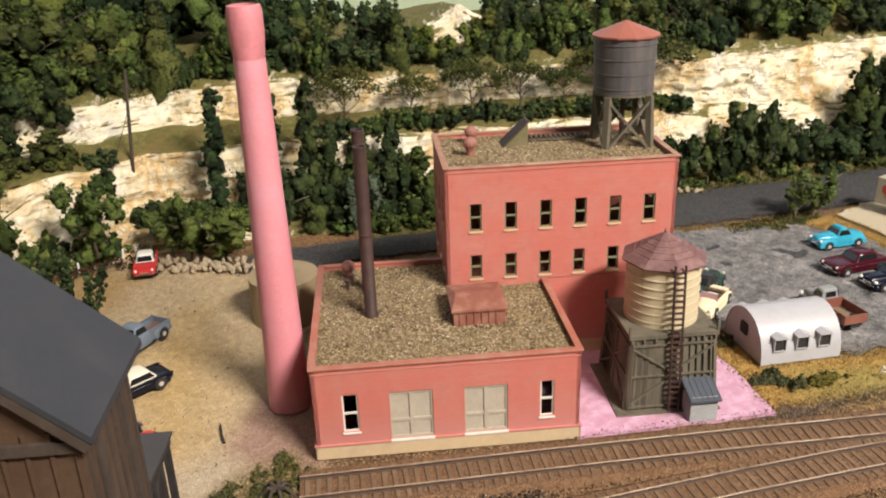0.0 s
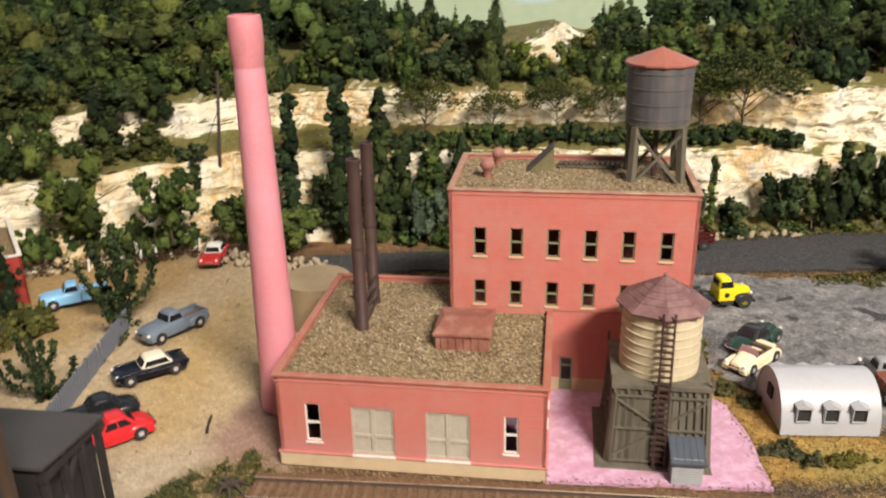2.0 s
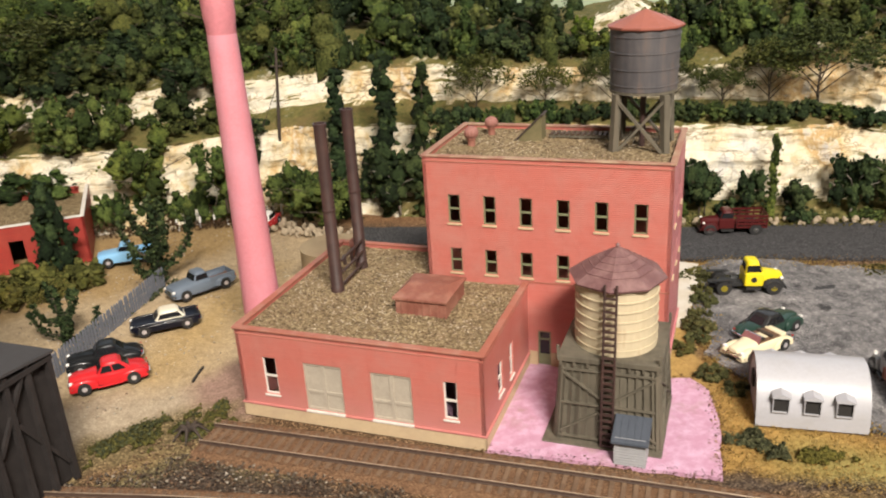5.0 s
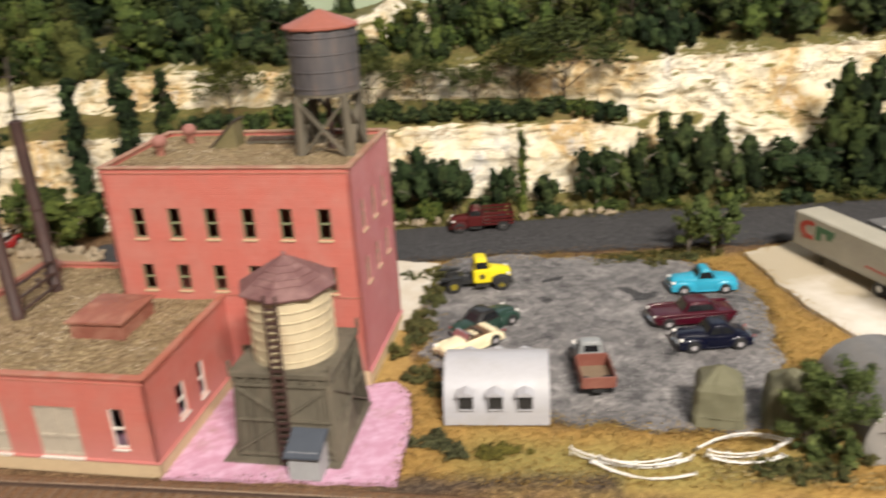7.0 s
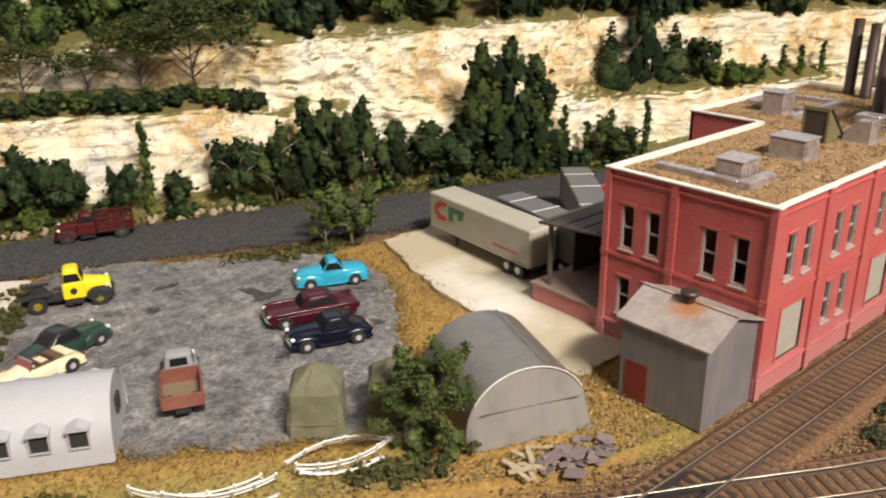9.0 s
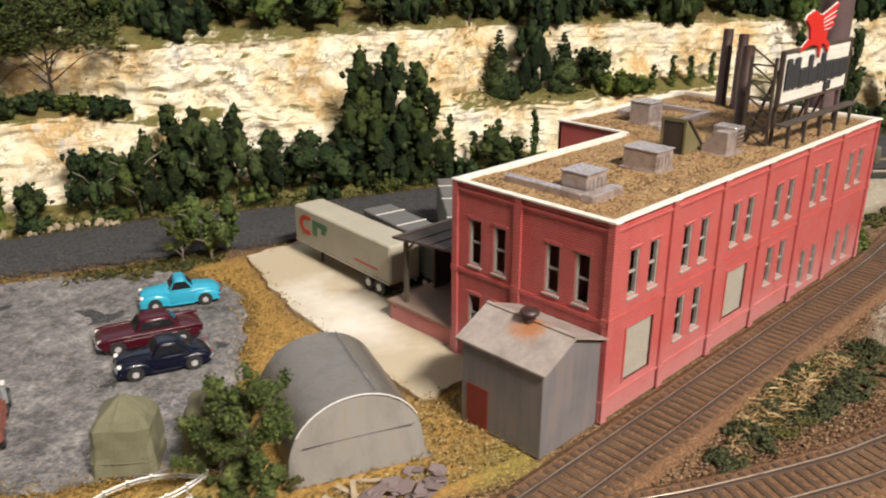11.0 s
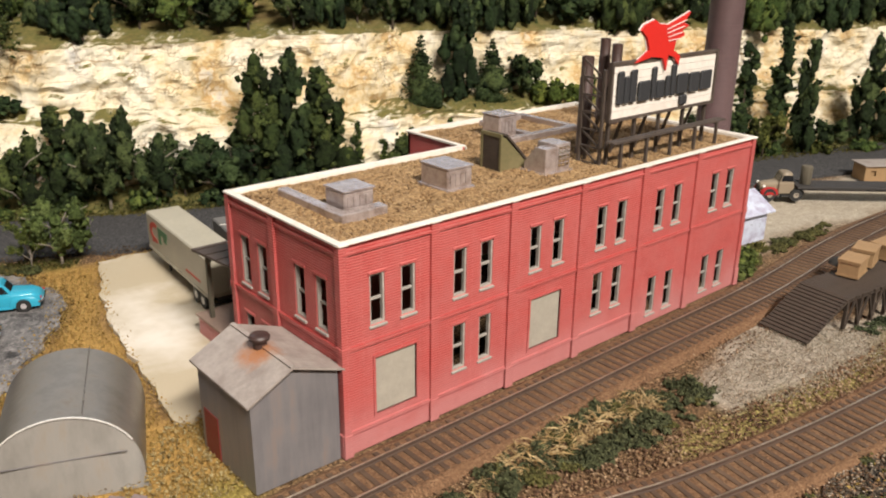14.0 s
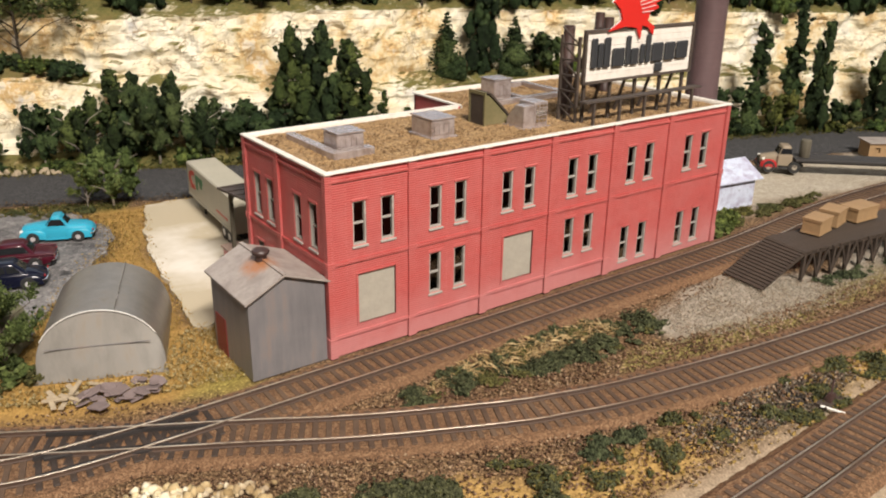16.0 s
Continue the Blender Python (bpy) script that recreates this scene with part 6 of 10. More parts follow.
# ---- loading dock ----
dk = thing("loading_dock", "red brick loading dock with a brown roof on a post", "loading dock", flat(0.813, 0.191))
part("platform", Shape().box(0.0, 0.139, 0.0, 0.054, 0, 0.0125), BRICK_RED, dk)
part("dock_floor", Shape().box(-0.0012, 0.1402, 0.0, 0.0555, 0.0125, 0.0142), surface("dock_boards", (0.30, 0.21, 0.165), (0.25, 0.17, 0.13), 0.8, 500, 70, 0.0001), dk, "worn pinkish boards", bevel=0.0003)
part("roof", Shape().rings([[(x, -0.001, 0.0590), (x, -0.001, 0.0602), (x, 0.048, 0.0560), (x, 0.048, 0.0545)] for x in (-0.003, 0.141)]), surface("brown_dock_roof", (0.085, 0.06, 0.05), (0.065, 0.048, 0.04), 0.7, 500, 90, 0.0001), dk, "dark brown lean-to roof")
for k in range(4):
    part("roof_rib", Shape().beam((-0.003, 0.004 + k * 0.013, 0.0600 - k * 0.00115), (0.141, 0.004 + k * 0.013, 0.0600 - k * 0.00115), 0.0006), DARK_WOOD, dk)
part("back_wall", Shape().box(0.03, 0.139, 0.0470, 0.0485, 0.0142, 0.0540), DARK_WOOD, dk)
for x in (0.004, 0.070, 0.136):
    part("post", Shape().box(x - 0.0011, x + 0.0011, 0.0430, 0.0452, 0.0142, 0.0555), OLD_WOOD, dk)
    part("knee", Shape().beam((x, 0.044, 0.046), (x, 0.036, 0.0545), 0.0012), OLD_WOOD, dk)

# ---- grey shed ----
def rusty_roof(cx, cy):
    """The stained roof paint with a rust bloom round the vent."""
    mt = SHED_ROOF.copy()
    mt.name = "rust_stained_roof"
    nt = mt.node_tree
    bs = nt.nodes["Principled BSDF"]
    old = bs.inputs["Base Color"].links[0].from_socket
    at = place(nt, "object")
    d = nt.nodes.new("ShaderNodeVectorMath")
    d.operation = "DISTANCE"
    nt.links.new(at, d.inputs[0])
    d.inputs[1].default_value = (cx, cy, 0.052)
    reach = maths(nt, "ADD", d.outputs["Value"], maths(nt, "MULTIPLY", maths(nt, "SUBTRACT", noise_node(nt, at, 160, 5, 0.7), 0.5), 0.016))
    nt.links.new(mix(nt, ramp(nt, maths(nt, "MULTIPLY", reach, 60.0), [(0.25, (0.85, 0.85, 0.85)), (0.72, (0, 0, 0))]), old, (0.33, 0.125, 0.04)), bs.inputs["Base Color"])
    return mt



sh = thing("metal_shed", "small grey sheet-metal shed with a gabled roof and a rusty vent", "shed", flat(0.7660, 0.0930))
SW, SD = 0.0415, 0.0475
def gable(y):
    return [(0, y, 0), (SW, y, 0), (SW, y, 0.0445), (SW * 0.46, y, 0.0525), (0, y, 0.0425)]
part("wall", Shape().rings([gable(0), gable(SD)]), SHED_GREY, sh, "streaked grey metal walls")
RUST_ROOF = rusty_roof(SW * 0.40, SD * 0.46)
E, T = 0.0022, 0.0010
ex, ez = SW * 0.46, 0.0532
part("roof", Shape().rings([[(ex, y, ez), (-E, y, 0.0422), (-E, y, 0.0422 + T), (ex, y, ez + T)] for y in (-0.0025, SD + 0.0025)]), RUST_ROOF, sh, "pale rust-stained roof")
part("roof", Shape().rings([[(ex, y, ez + T), (SW + E, y, 0.0442 + T), (SW + E, y, 0.0442), (ex, y, ez)] for y in (-0.0025, SD + 0.0025)]), RUST_ROOF, sh)
part("ridge_cap", Shape().beam((ex, -0.0025, ez + T + 0.0001), (ex, SD + 0.0025, ez + T + 0.0001), 0.0022, 0.0005), RUST_ROOF, sh)
part("door", Shape().box(-0.0004, 0.0002, SD - 0.0165, SD - 0.0035, 0.0, 0.0215), surface("dark_red_door", (0.22, 0.03, 0.025), (0.18, 0.025, 0.02), 0.5, 500, 100, 0.0001), sh, "dark red door")
v = part("vent", Shape().turned(ex - 0.0005, SD * 0.50, [(0.0030, ez), (0.0030, ez + 0.0035), (0.0044, ez + 0.0037), (0.0046, ez + 0.0050), (0.0040, ez + 0.0058), (0.0022, ez + 0.0062)], 18), RUST_PIPE, sh, "dark round roof vent", smooth=True)

# ---- quonset huts ----
def quonset(m, length, width, height, material, label, windows=False):
    """A half-round hut; its long side lies on x, its front foot at y = 0."""
    ob = thing("quonset_hut", label, "quonset hut", m)
    n = 22
    def arc(x, r=1.0):
        return [(x, width / 2 - r * width / 2 * math.cos(math.pi * k / n), max(0.0, r * height * math.sin(math.pi * k / n) ** 0.82)) for k in range(n + 1)]
    xs = [length * k / 24 for k in range(25)]
    s = Shape()
    out, inn = [arc(x) for x in xs], [arc(x, 0.97) for x in xs]
    s.rings([o + i[::-1] for o, i in zip(out, inn)])
    part("shell", s, material, ob, smooth=True)
    for x0 in (0.0008, length - 0.0012):
        a = arc(x0, 0.985)
        b = [(x0 + 0.0006, y, z) for _, y, z in a]
        e = Shape()
        e.rings([a, b])
        part("end_wall", e, material, ob)
        if windows:
            part("end_window", Shape().box(x0 - 0.0013 if x0 < 0.01 else x0 + 0.0006, x0 if x0 < 0.01 else x0 + 0.0019, width * 0.42, width * 0.58, height * 0.40, height * 0.66), INSIDE, ob, "dark end window")
    return ob


QM = Matrix.Translation((0.5005, 0.2785, 0.0005)) @ Matrix.Rotation(math.atan2(-0.0265, 0.0520), 4, "Z")
q = quonset(QM, 0.0585, 0.0500, 0.0310, PALE_GREY, "pale grey plastic half-round hut with three dormer windows", True)
for sgn in (0, 1):
    for k in range(3):
        x = 0.0125 + k * 0.0163
        y0, back = (-0.0013, 0.0105) if not sgn else (0.0513, 0.0395)
        d = 1 if not sgn else -1
        zb, zt = 0.0095, 0.0190
        yw = y0 + d * 0.0006
        fr = Shape()
        for bx in ((x - 0.0044, x - 0.0039, zb, zt), (x + 0.0039, x + 0.0044, zb, zt), (x - 0.0039, x + 0.0039, zb, zb + 0.0005), (x - 0.0039, x + 0.0039, zt - 0.0005, zt)):
            fr.box(bx[0], bx[1], min(yw, yw + d * 0.009), max(yw, yw + d * 0.009), bx[2], bx[3])
        dm = part("dormer", fr, PALE_GREY, q)
        part("pane", Shape().box(x - 0.0039, x + 0.0039, min(yw + d * 0.0012, yw + d * 0.0016), max(yw + d * 0.0012, yw + d * 0.0016), zb + 0.0005, zt - 0.0005), INSIDE, dm, "dark opening")
        part("hood", Shape().rings([[(x - 0.0050, yw - d * 0.0012, zt), (x + 0.0050, yw - d * 0.0012, zt), (x + 0.0050, yw - d * 0.0012, zt + 0.0007), (x, yw - d * 0.0012, zt + 0.0028), (x - 0.0050, yw - d * 0.0012, zt + 0.0007)],
                                    [(x - 0.0050, yw + d * 0.0125, zt + 0.0005), (x + 0.0050, yw + d * 0.0125, zt + 0.0005), (x + 0.0050, yw + d * 0.0125, zt + 0.0012), (x, yw + d * 0.0165, zt + 0.0030), (x - 0.0050, yw + d * 0.0125, zt + 0.0012)]]), PALE_GREY, dm)

Q2 = Matrix.Translation((0.7375, 0.1370, 0.0)) @ Matrix.Rotation(math.atan2(0.0225, -0.0575) - math.pi / 2, 4, "Z")
# One sheet metal: front painted as lit, shell browner and painted as shaded.
HUT_FRONT = streaked("lit_sheet_metal", (0.205, 0.192, 0.174), (0.275, 0.258, 0.236), (0.22, 0.18, 0.14), 0.40, 0.2, 0.5)
HUT_SHELL = streaked("shaded_brown_metal", (0.165, 0.150, 0.132), (0.225, 0.208, 0.186), (0.15, 0.11, 0.075), 0.36, 0.35, 0.5)
q2 = quonset(Q2, 0.0640, 0.0620, 0.0330, HUT_SHELL, "dull grey sheet-metal half-round hut")
s = Shape()
for k in range(15):
    a, b = math.pi * (0.16 + 0.045 * k), math.pi * (0.16 + 0.045 * (k + 1))
    p = [(-0.0010, 0.031 - 0.0312 * math.cos(t), 0.0334 * math.sin(t) ** 0.82) for t in (a, b)]
    s.beam(p[0], p[1], 0.0005, 0.0005)
top = [(-0.0002, 0.031 - 0.0308 * math.cos(math.pi * k / 22), 0.0328 * max(0.0, math.sin(math.pi * k / 22)) ** 0.82) for k in range(23)]
low = [(-0.0085, -0.0015 + 0.065 * k / 22, -0.0008) for k in range(23)]
part("sloping_front", Shape().rings([top + [(x + 0.0007, y, z) for x, y, z in top[::-1]], low + [(x + 0.0007, y, z) for x, y, z in low[::-1]]]), HUT_FRONT, q2, "sloping sheet-metal front", smooth=True)
part("seam", Shape().beam((-0.0047, 0.006, 0.0158), (-0.0047, 0.056, 0.0158), 0.0004), SHED_GREY, q2, "dark lapped seam")
# Highlight along the arch edge, painted as a pale, mostly non-metal strip.
part("edge_glint", s, plain("edge_highlight", (0.86, 0.84, 0.80), 0.3, 0.25), q2, "pale strip painted as the glint on the bent edge")
part("seam", Shape().tube([(x, 0.0215, 0.0329) for x in (0.001, 0.02, 0.04, 0.063)], 0.00025, 5), STEEL_GREY, q2)

# ---- vehicles: +x is forward ----
PAINTS = {}


def paint(c):
    if c not in PAINTS:
        PAINTS[c] = plain("car_paint", c, 0.36, 0.0, 0.35)
        PAINTS[c].node_tree.nodes["Principled BSDF"].inputs["Specular IOR Level"].default_value = 0.15
    return PAINTS[c]


WHEELS = {}


def wheels(ob, spots, r, w, hub=PALE_SILVER, hub_label="chrome hubcap", arch=0.0):
    """spots: (x, y of the outer face)."""
    key = (round(r, 5), round(w, 5), hub.name)
    if key not in WHEELS:
        t = Shape(Matrix.Rotation(radians(90), 4, "X"))
        t.turned(0, 0, [(r * 0.46, -w / 2), (r * 0.94, -w / 2), (r, -w * 0.3), (r, w * 0.3), (r * 0.94, w / 2), (r * 0.46, w / 2)], 20)
        h = Shape(Matrix.Rotation(radians(90), 4, "X"))
        h.turned(0, 0, [(r * 0.45, -w * 0.53), (r * 0.45, w * 0.53), (r * 0.36, w * 0.50), (r * 0.20, w * 0.60), (r * 0.05, w * 0.63)], 16)
        h2 = Shape(Matrix.Rotation(radians(-90), 4, "X"))
        h2.turned(0, 0, [(r * 0.45, -w * 0.53), (r * 0.45, w * 0.53), (r * 0.36, w * 0.50), (r * 0.20, w * 0.60), (r * 0.05, w * 0.63)], 16)
        WHEELS[key] = (smooth_by_angle(t.mesh("tyre", BLACK)), smooth_by_angle(h.mesh("hub", hub)), smooth_by_angle(h2.mesh("hub", hub)))
    t, h, h2 = WHEELS[key]
    for x, y in spots:
        wob = part("wheel", t, None, ob, "black rubber tyre", m=Matrix.Translation((x, y - math.copysign(w / 2, y), r)))
        part("hub", h if y < 0 else h2, None, wob, hub_label)
        if arch:
            # Black disc stands in for the shaded gap round the tyre.
            part("wheel_arch_shade", Shape(Matrix.Translation((x, y - math.copysign(0.0004, y), r + 0.0001)) @ Matrix.Rotation(radians(90), 4, "X")).turned(0, 0, [(arch, -0.0002), (arch, 0.0002)], 20), BLACK, ob, "black disc painted as a shaded wheel opening")


def loft(stations, n=9):
    """Cross-sections along x: (x, half width, z bottom, z top, squareness)."""
    rings = []
    for x, w, zb, zt, k in stations:
        ring = []
        for i in range(n + 1):
            a = math.pi * i / n
            c, s = math.cos(a), math.sin(a)
            ring.append((x, w * math.copysign(abs(c) ** k, c), zb + (zt - zb) * (0.28 + 0.72 * abs(s) ** k)))
        ring += [(x, -w * 0.97, zb), (x, w * 0.97, zb)]
        rings.append(ring)
    return Shape().rings(rings)


def cabin(ob, L, W, x0, x1, xt0, xt1, zb, zt, wb, wt, colour, roof_label="", split=1):
    """A greenhouse with dark windows just proud of it; x0 and xt0 lead."""
    lo = [(x0, -wb, zb), (x0, wb, zb), (x1, wb, zb), (x1, -wb, zb)]
    mid = lambda k: [tuple(a + (b - a) * k for a, b in zip(p, q)) for p, q in zip(lo, top)]
    top = [(xt0, -wt, zt), (xt0, wt, zt), (xt1, wt, zt), (xt1, -wt, zt)]
    rise = (zt - zb) * 0.20
    rings = []
    for k, grow, up in ((0.0, 1.0, 0.0), (0.15, 1.0, 0.0), (0.5, 1.0, 0.0), (0.85, 1.0, 0.0), (1.0, 0.985, 0.0), (1.0, 0.93, 0.45), (1.0, 0.80, 0.75), (1.0, 0.55, 0.93), (1.0, 0.22, 1.0)):
        q = mid(k)
        xc, hl, hw = (q[0][0] + q[2][0]) / 2, abs(q[0][0] - q[2][0]) / 2 * grow, abs(q[0][1]) * grow
        sq = 0.30 + 0.16 * k
        rings.append([(xc + hl * math.copysign(abs(math.cos(a)) ** sq, math.cos(a)), hw * math.copysign(abs(math.sin(a)) ** sq, math.sin(a)), q[0][2] + rise * up) for a in [2 * math.pi * (j + 0.5) / 28 for j in range(28)]])
    part("cabin", Shape().rings(rings), colour, ob, roof_label, smooth=True)

    def pane(name, a, b, k0, k1, f0, f1, out):
        q0, q1 = mid(k0), mid(k1)
        P = lambda q, i, j, f: Vector(q[i]) * (1 - f) + Vector(q[j]) * f
        c = [P(q0, a, b, f0), P(q0, a, b, f1), P(q1, a, b, f1), P(q1, a, b, f0)]
        sh = Shape()
        o = Vector(out)
        sh.add([p + o * 0.00022 for p in c] + [p - o * 0.0002 for p in c], [(0, 1, 2, 3), (7, 6, 5, 4), (0, 4, 5, 1), (1, 5, 6, 2), (2, 6, 7, 3), (3, 7, 4, 0)])
        part(name, sh, GLASS, ob, "dark glass")
    nx, nz = (zt - zb), abs(x0 - xt0)
    pane("windshield", 0, 1, 0.18, 0.88, 0.10, 0.90, Vector((nx, 0, nz)).normalized())
    pane("rear_window", 2, 3, 0.25, 0.85, 0.20, 0.80, Vector((-nx, 0, abs(x1 - xt1))).normalized())
    for sgn, a, b in ((1, 1, 2), (-1, 0, 3)):
        for k in range(split):
            f0, f1 = 0.08 + 0.84 * k / split, 0.08 + 0.84 * (k + 1) / split - (0.05 if split > 1 else 0)
            pane("side_window", a, b, 0.2, 0.86, f0, f1, (0, sgn, 0.25))


def trim(ob, L, W, zf, zr, xf, xr, lamps=True):
    for x, z, sgn in ((xf, zf, 1), (xr, zr, -1)):
        s = Shape().tube([(x - sgn * 0.0022, -W * 0.49, z), (x - sgn * 0.0002, -W * 0.38, z), (x + sgn * 0.0002, 0, z), (x - sgn * 0.0002, W * 0.38, z), (x - sgn * 0.0022, W * 0.49, z)], 0.00055, 8)
        part("bumper", s, CHROME, ob, "chrome bumper", smooth=True)
    if lamps:
        for y in (-W * 0.36, W * 0.36):
            h = Shape(Matrix.Translation((xf - 0.0014, y, zf + 0.0030)) @ Matrix.Rotation(radians(90), 4, "Y"))
            h.turned(0, 0, [(0.0012, -0.001), (0.0012, 0.0006), (0.0006, 0.0011)], 12)
            part("headlight", h, WHITE, ob, "round headlight", smooth=True)
            part("tail_light", Shape().box(xr + 0.0003, xr + 0.0009, y - 0.0006, y + 0.0006, zr + 0.0018, zr + 0.0030), paint((0.4, 0.02, 0.02)), ob, "small red lamp")


def sedan(x, y, turn, L, W, H, colour, label, roof=None, style="forties", open_top=False, group="parked cars", split=2):
    ob = thing("car", label, "car", flat(x, y, 0.0012, turn), group=group)
    P, h = paint(colour), L / 2
    zb = H * 0.16
    if style == "forties":
        prof = [(0.00, 0.14, 0.46, 0.8), (0.015, 0.22, 0.56, 0.6), (0.06, 0.26, 0.62, 0.6), (0.18, 0.30, 0.66, 0.6), (0.32, 0.38, 0.69, 0.55), (0.40, 0.43, 0.69, 0.5), (0.52, 0.455, 0.68, 0.5), (0.66, 0.45, 0.68, 0.5), (0.78, 0.41, 0.65, 0.55), (0.88, 0.36, 0.57, 0.6), (0.96, 0.30, 0.44, 0.65), (1.0, 0.22, 0.34, 0.8)]
        cab = (0.34, 0.80, 0.43, 0.66)
    else:
        prof = [(0.00, 0.40, 0.46, 0.5), (0.02, 0.46, 0.54, 0.4), (0.10, 0.48, 0.59, 0.4), (0.30, 0.49, 0.61, 0.4), (0.50, 0.50, 0.60, 0.42), (0.70, 0.50, 0.60, 0.4), (0.88, 0.48, 0.58, 0.4), (0.97, 0.46, 0.53, 0.4), (1.0, 0.41, 0.46, 0.5)]
        cab = (0.34, 0.79, 0.42, 0.70)
    if style == "coupe":
        prof = [(0.00, 0.16, 0.46, 0.8), (0.015, 0.24, 0.56, 0.6), (0.06, 0.29, 0.63, 0.6), (0.18, 0.33, 0.67, 0.6), (0.34, 0.42, 0.69, 0.5), (0.55, 0.455, 0.68, 0.5), (0.72, 0.43, 0.66, 0.5), (0.88, 0.40, 0.63, 0.5), (0.96, 0.36, 0.55, 0.55), (1.0, 0.28, 0.42, 0.7)]
        cab = (0.34, 0.68, 0.43, 0.57)
    st = [(h - s * L, W * w, zb if 0.03 < s < 0.97 else zb * 1.5, H * zt, k) for s, w, zt, k in prof]
    part("body", loft(st, 11), P, ob, smooth=True)
    part("underside", Shape().box(-h * 0.9, h * 0.9, -W * 0.42, W * 0.42, zb * 0.6, zb + 0.0004), BLACK, ob)
    for sy in (-1, 1):
        if style == "fifties":
            ridge = [(0.00, 0.48, 0.035), (0.03, 0.57, 0.060), (0.12, 0.615, 0.066), (0.32, 0.625, 0.060), (0.48, 0.60, 0.045), (0.62, 0.605, 0.050), (0.80, 0.612, 0.060), (0.94, 0.605, 0.050), (1.0, 0.555, 0.030)]
            part("fender", Shape().tube([(h - s * L, sy * W * (0.455 - w * 0.3), H * z - W * w) for s, z, w in ridge], [W * w for _, _, w in ridge], 10), P, ob, smooth=True)
            continue
        part("running_board", Shape().box(-h * 0.32, h * 0.34, min(sy * W * 0.44, sy * W * 0.495), max(sy * W * 0.44, sy * W * 0.495), zb * 0.75, zb * 1.15), P, ob, bevel=0.0002)
        for sx, reach, tall in ((0.175, 0.185, 0.40), (0.80, 0.180, 0.38)):
            rr = []
            for k in range(11):
                a = -1.35 + 2.7 * k / 10
                q = math.cos(a) ** 0.5
                rr.append([(h - sx * L + reach * L * math.sin(a), sy * W * (0.345 + 0.16 * (0.55 + 0.45 * q) * math.copysign(abs(math.cos(t)) ** 0.65, math.cos(t))), zb + H * tall * q * max(0.0, math.sin(t)) ** 0.65) for t in [math.pi * j / 10 for j in range(11)]])
            part("fender", Shape().rings(rr), P, ob, smooth=True)
    bx = [h - c * L for c in cab]
    if not open_top:
        cabin(ob, L, W, bx[0], bx[1], bx[2], bx[3], H * 0.58, H * 0.93, W * 0.43, W * 0.35, paint(roof) if roof else P, "pale roof" if roof else "", split)
    else:
        part("tub", Shape().box(bx[1], bx[0] - 0.002, -W * 0.36, W * 0.36, H * 0.615, H * 0.675), surface("brown_seats", (0.14, 0.07, 0.03), (0.11, 0.055, 0.025), 0.6, 500, 100, 0.0001), ob, "brown open interior", bevel=0.0003)
        for k in (0.46, 0.62):
            part("seat", Shape().box(h - k * L - 0.0012, h - k * L + 0.0012, -W * 0.32, W * 0.32, H * 0.66, H * 0.80), DARK_WOOD, ob, "brown seat back", bevel=0.0004)
        part("windshield", Shape().rings([[(bx[0] - 0.0004, -W * 0.38, H * 0.62), (bx[0] + 0.0002, -W * 0.38, H * 0.62), (bx[0] + 0.0002, W * 0.38, H * 0.62), (bx[0] - 0.0004, W * 0.38, H * 0.62)],
                                          [(bx[0] - 0.0030, -W * 0.33, H * 0.92), (bx[0] - 0.0024, -W * 0.33, H * 0.92), (bx[0] - 0.0024, W * 0.33, H * 0.92), (bx[0] - 0.0030, W * 0.33, H * 0.92)]]), CHROME, ob, "bright windshield frame")
        part("folded_top", Shape().box(bx[1] - 0.003, bx[1] + 0.002, -W * 0.38, W * 0.38, H * 0.62, H * 0.74), paint(colour), ob, "folded top", bevel=0.0006)
    wheels(ob, [(h - s * L, k * W * 0.528) for s in (0.175, 0.79) for k in (1, -1)], 0.0038, 0.0022, arch=0.0043)
    trim(ob, L, W, H * 0.30, H * 0.30, h + 0.0003, -h - 0.0003)
    part("grille", Shape().box(h - 0.0012, h + 0.0001, -W * 0.20, W * 0.20, H * 0.34, H * 0.44), CHROME, ob, "chrome grille", bevel=0.0003)
    for sy in (-1, 1) if style == "fifties" else ():
        part("side_strip", Shape().tube([(h * 0.8, sy * W * 0.498, H * 0.46), (0, sy * W * 0.505, H * 0.46), (-h * 0.75, sy * W * 0.498, H * 0.45)], 0.00005, 5), PALE_SILVER, ob, "thin chrome strip")
    return ob


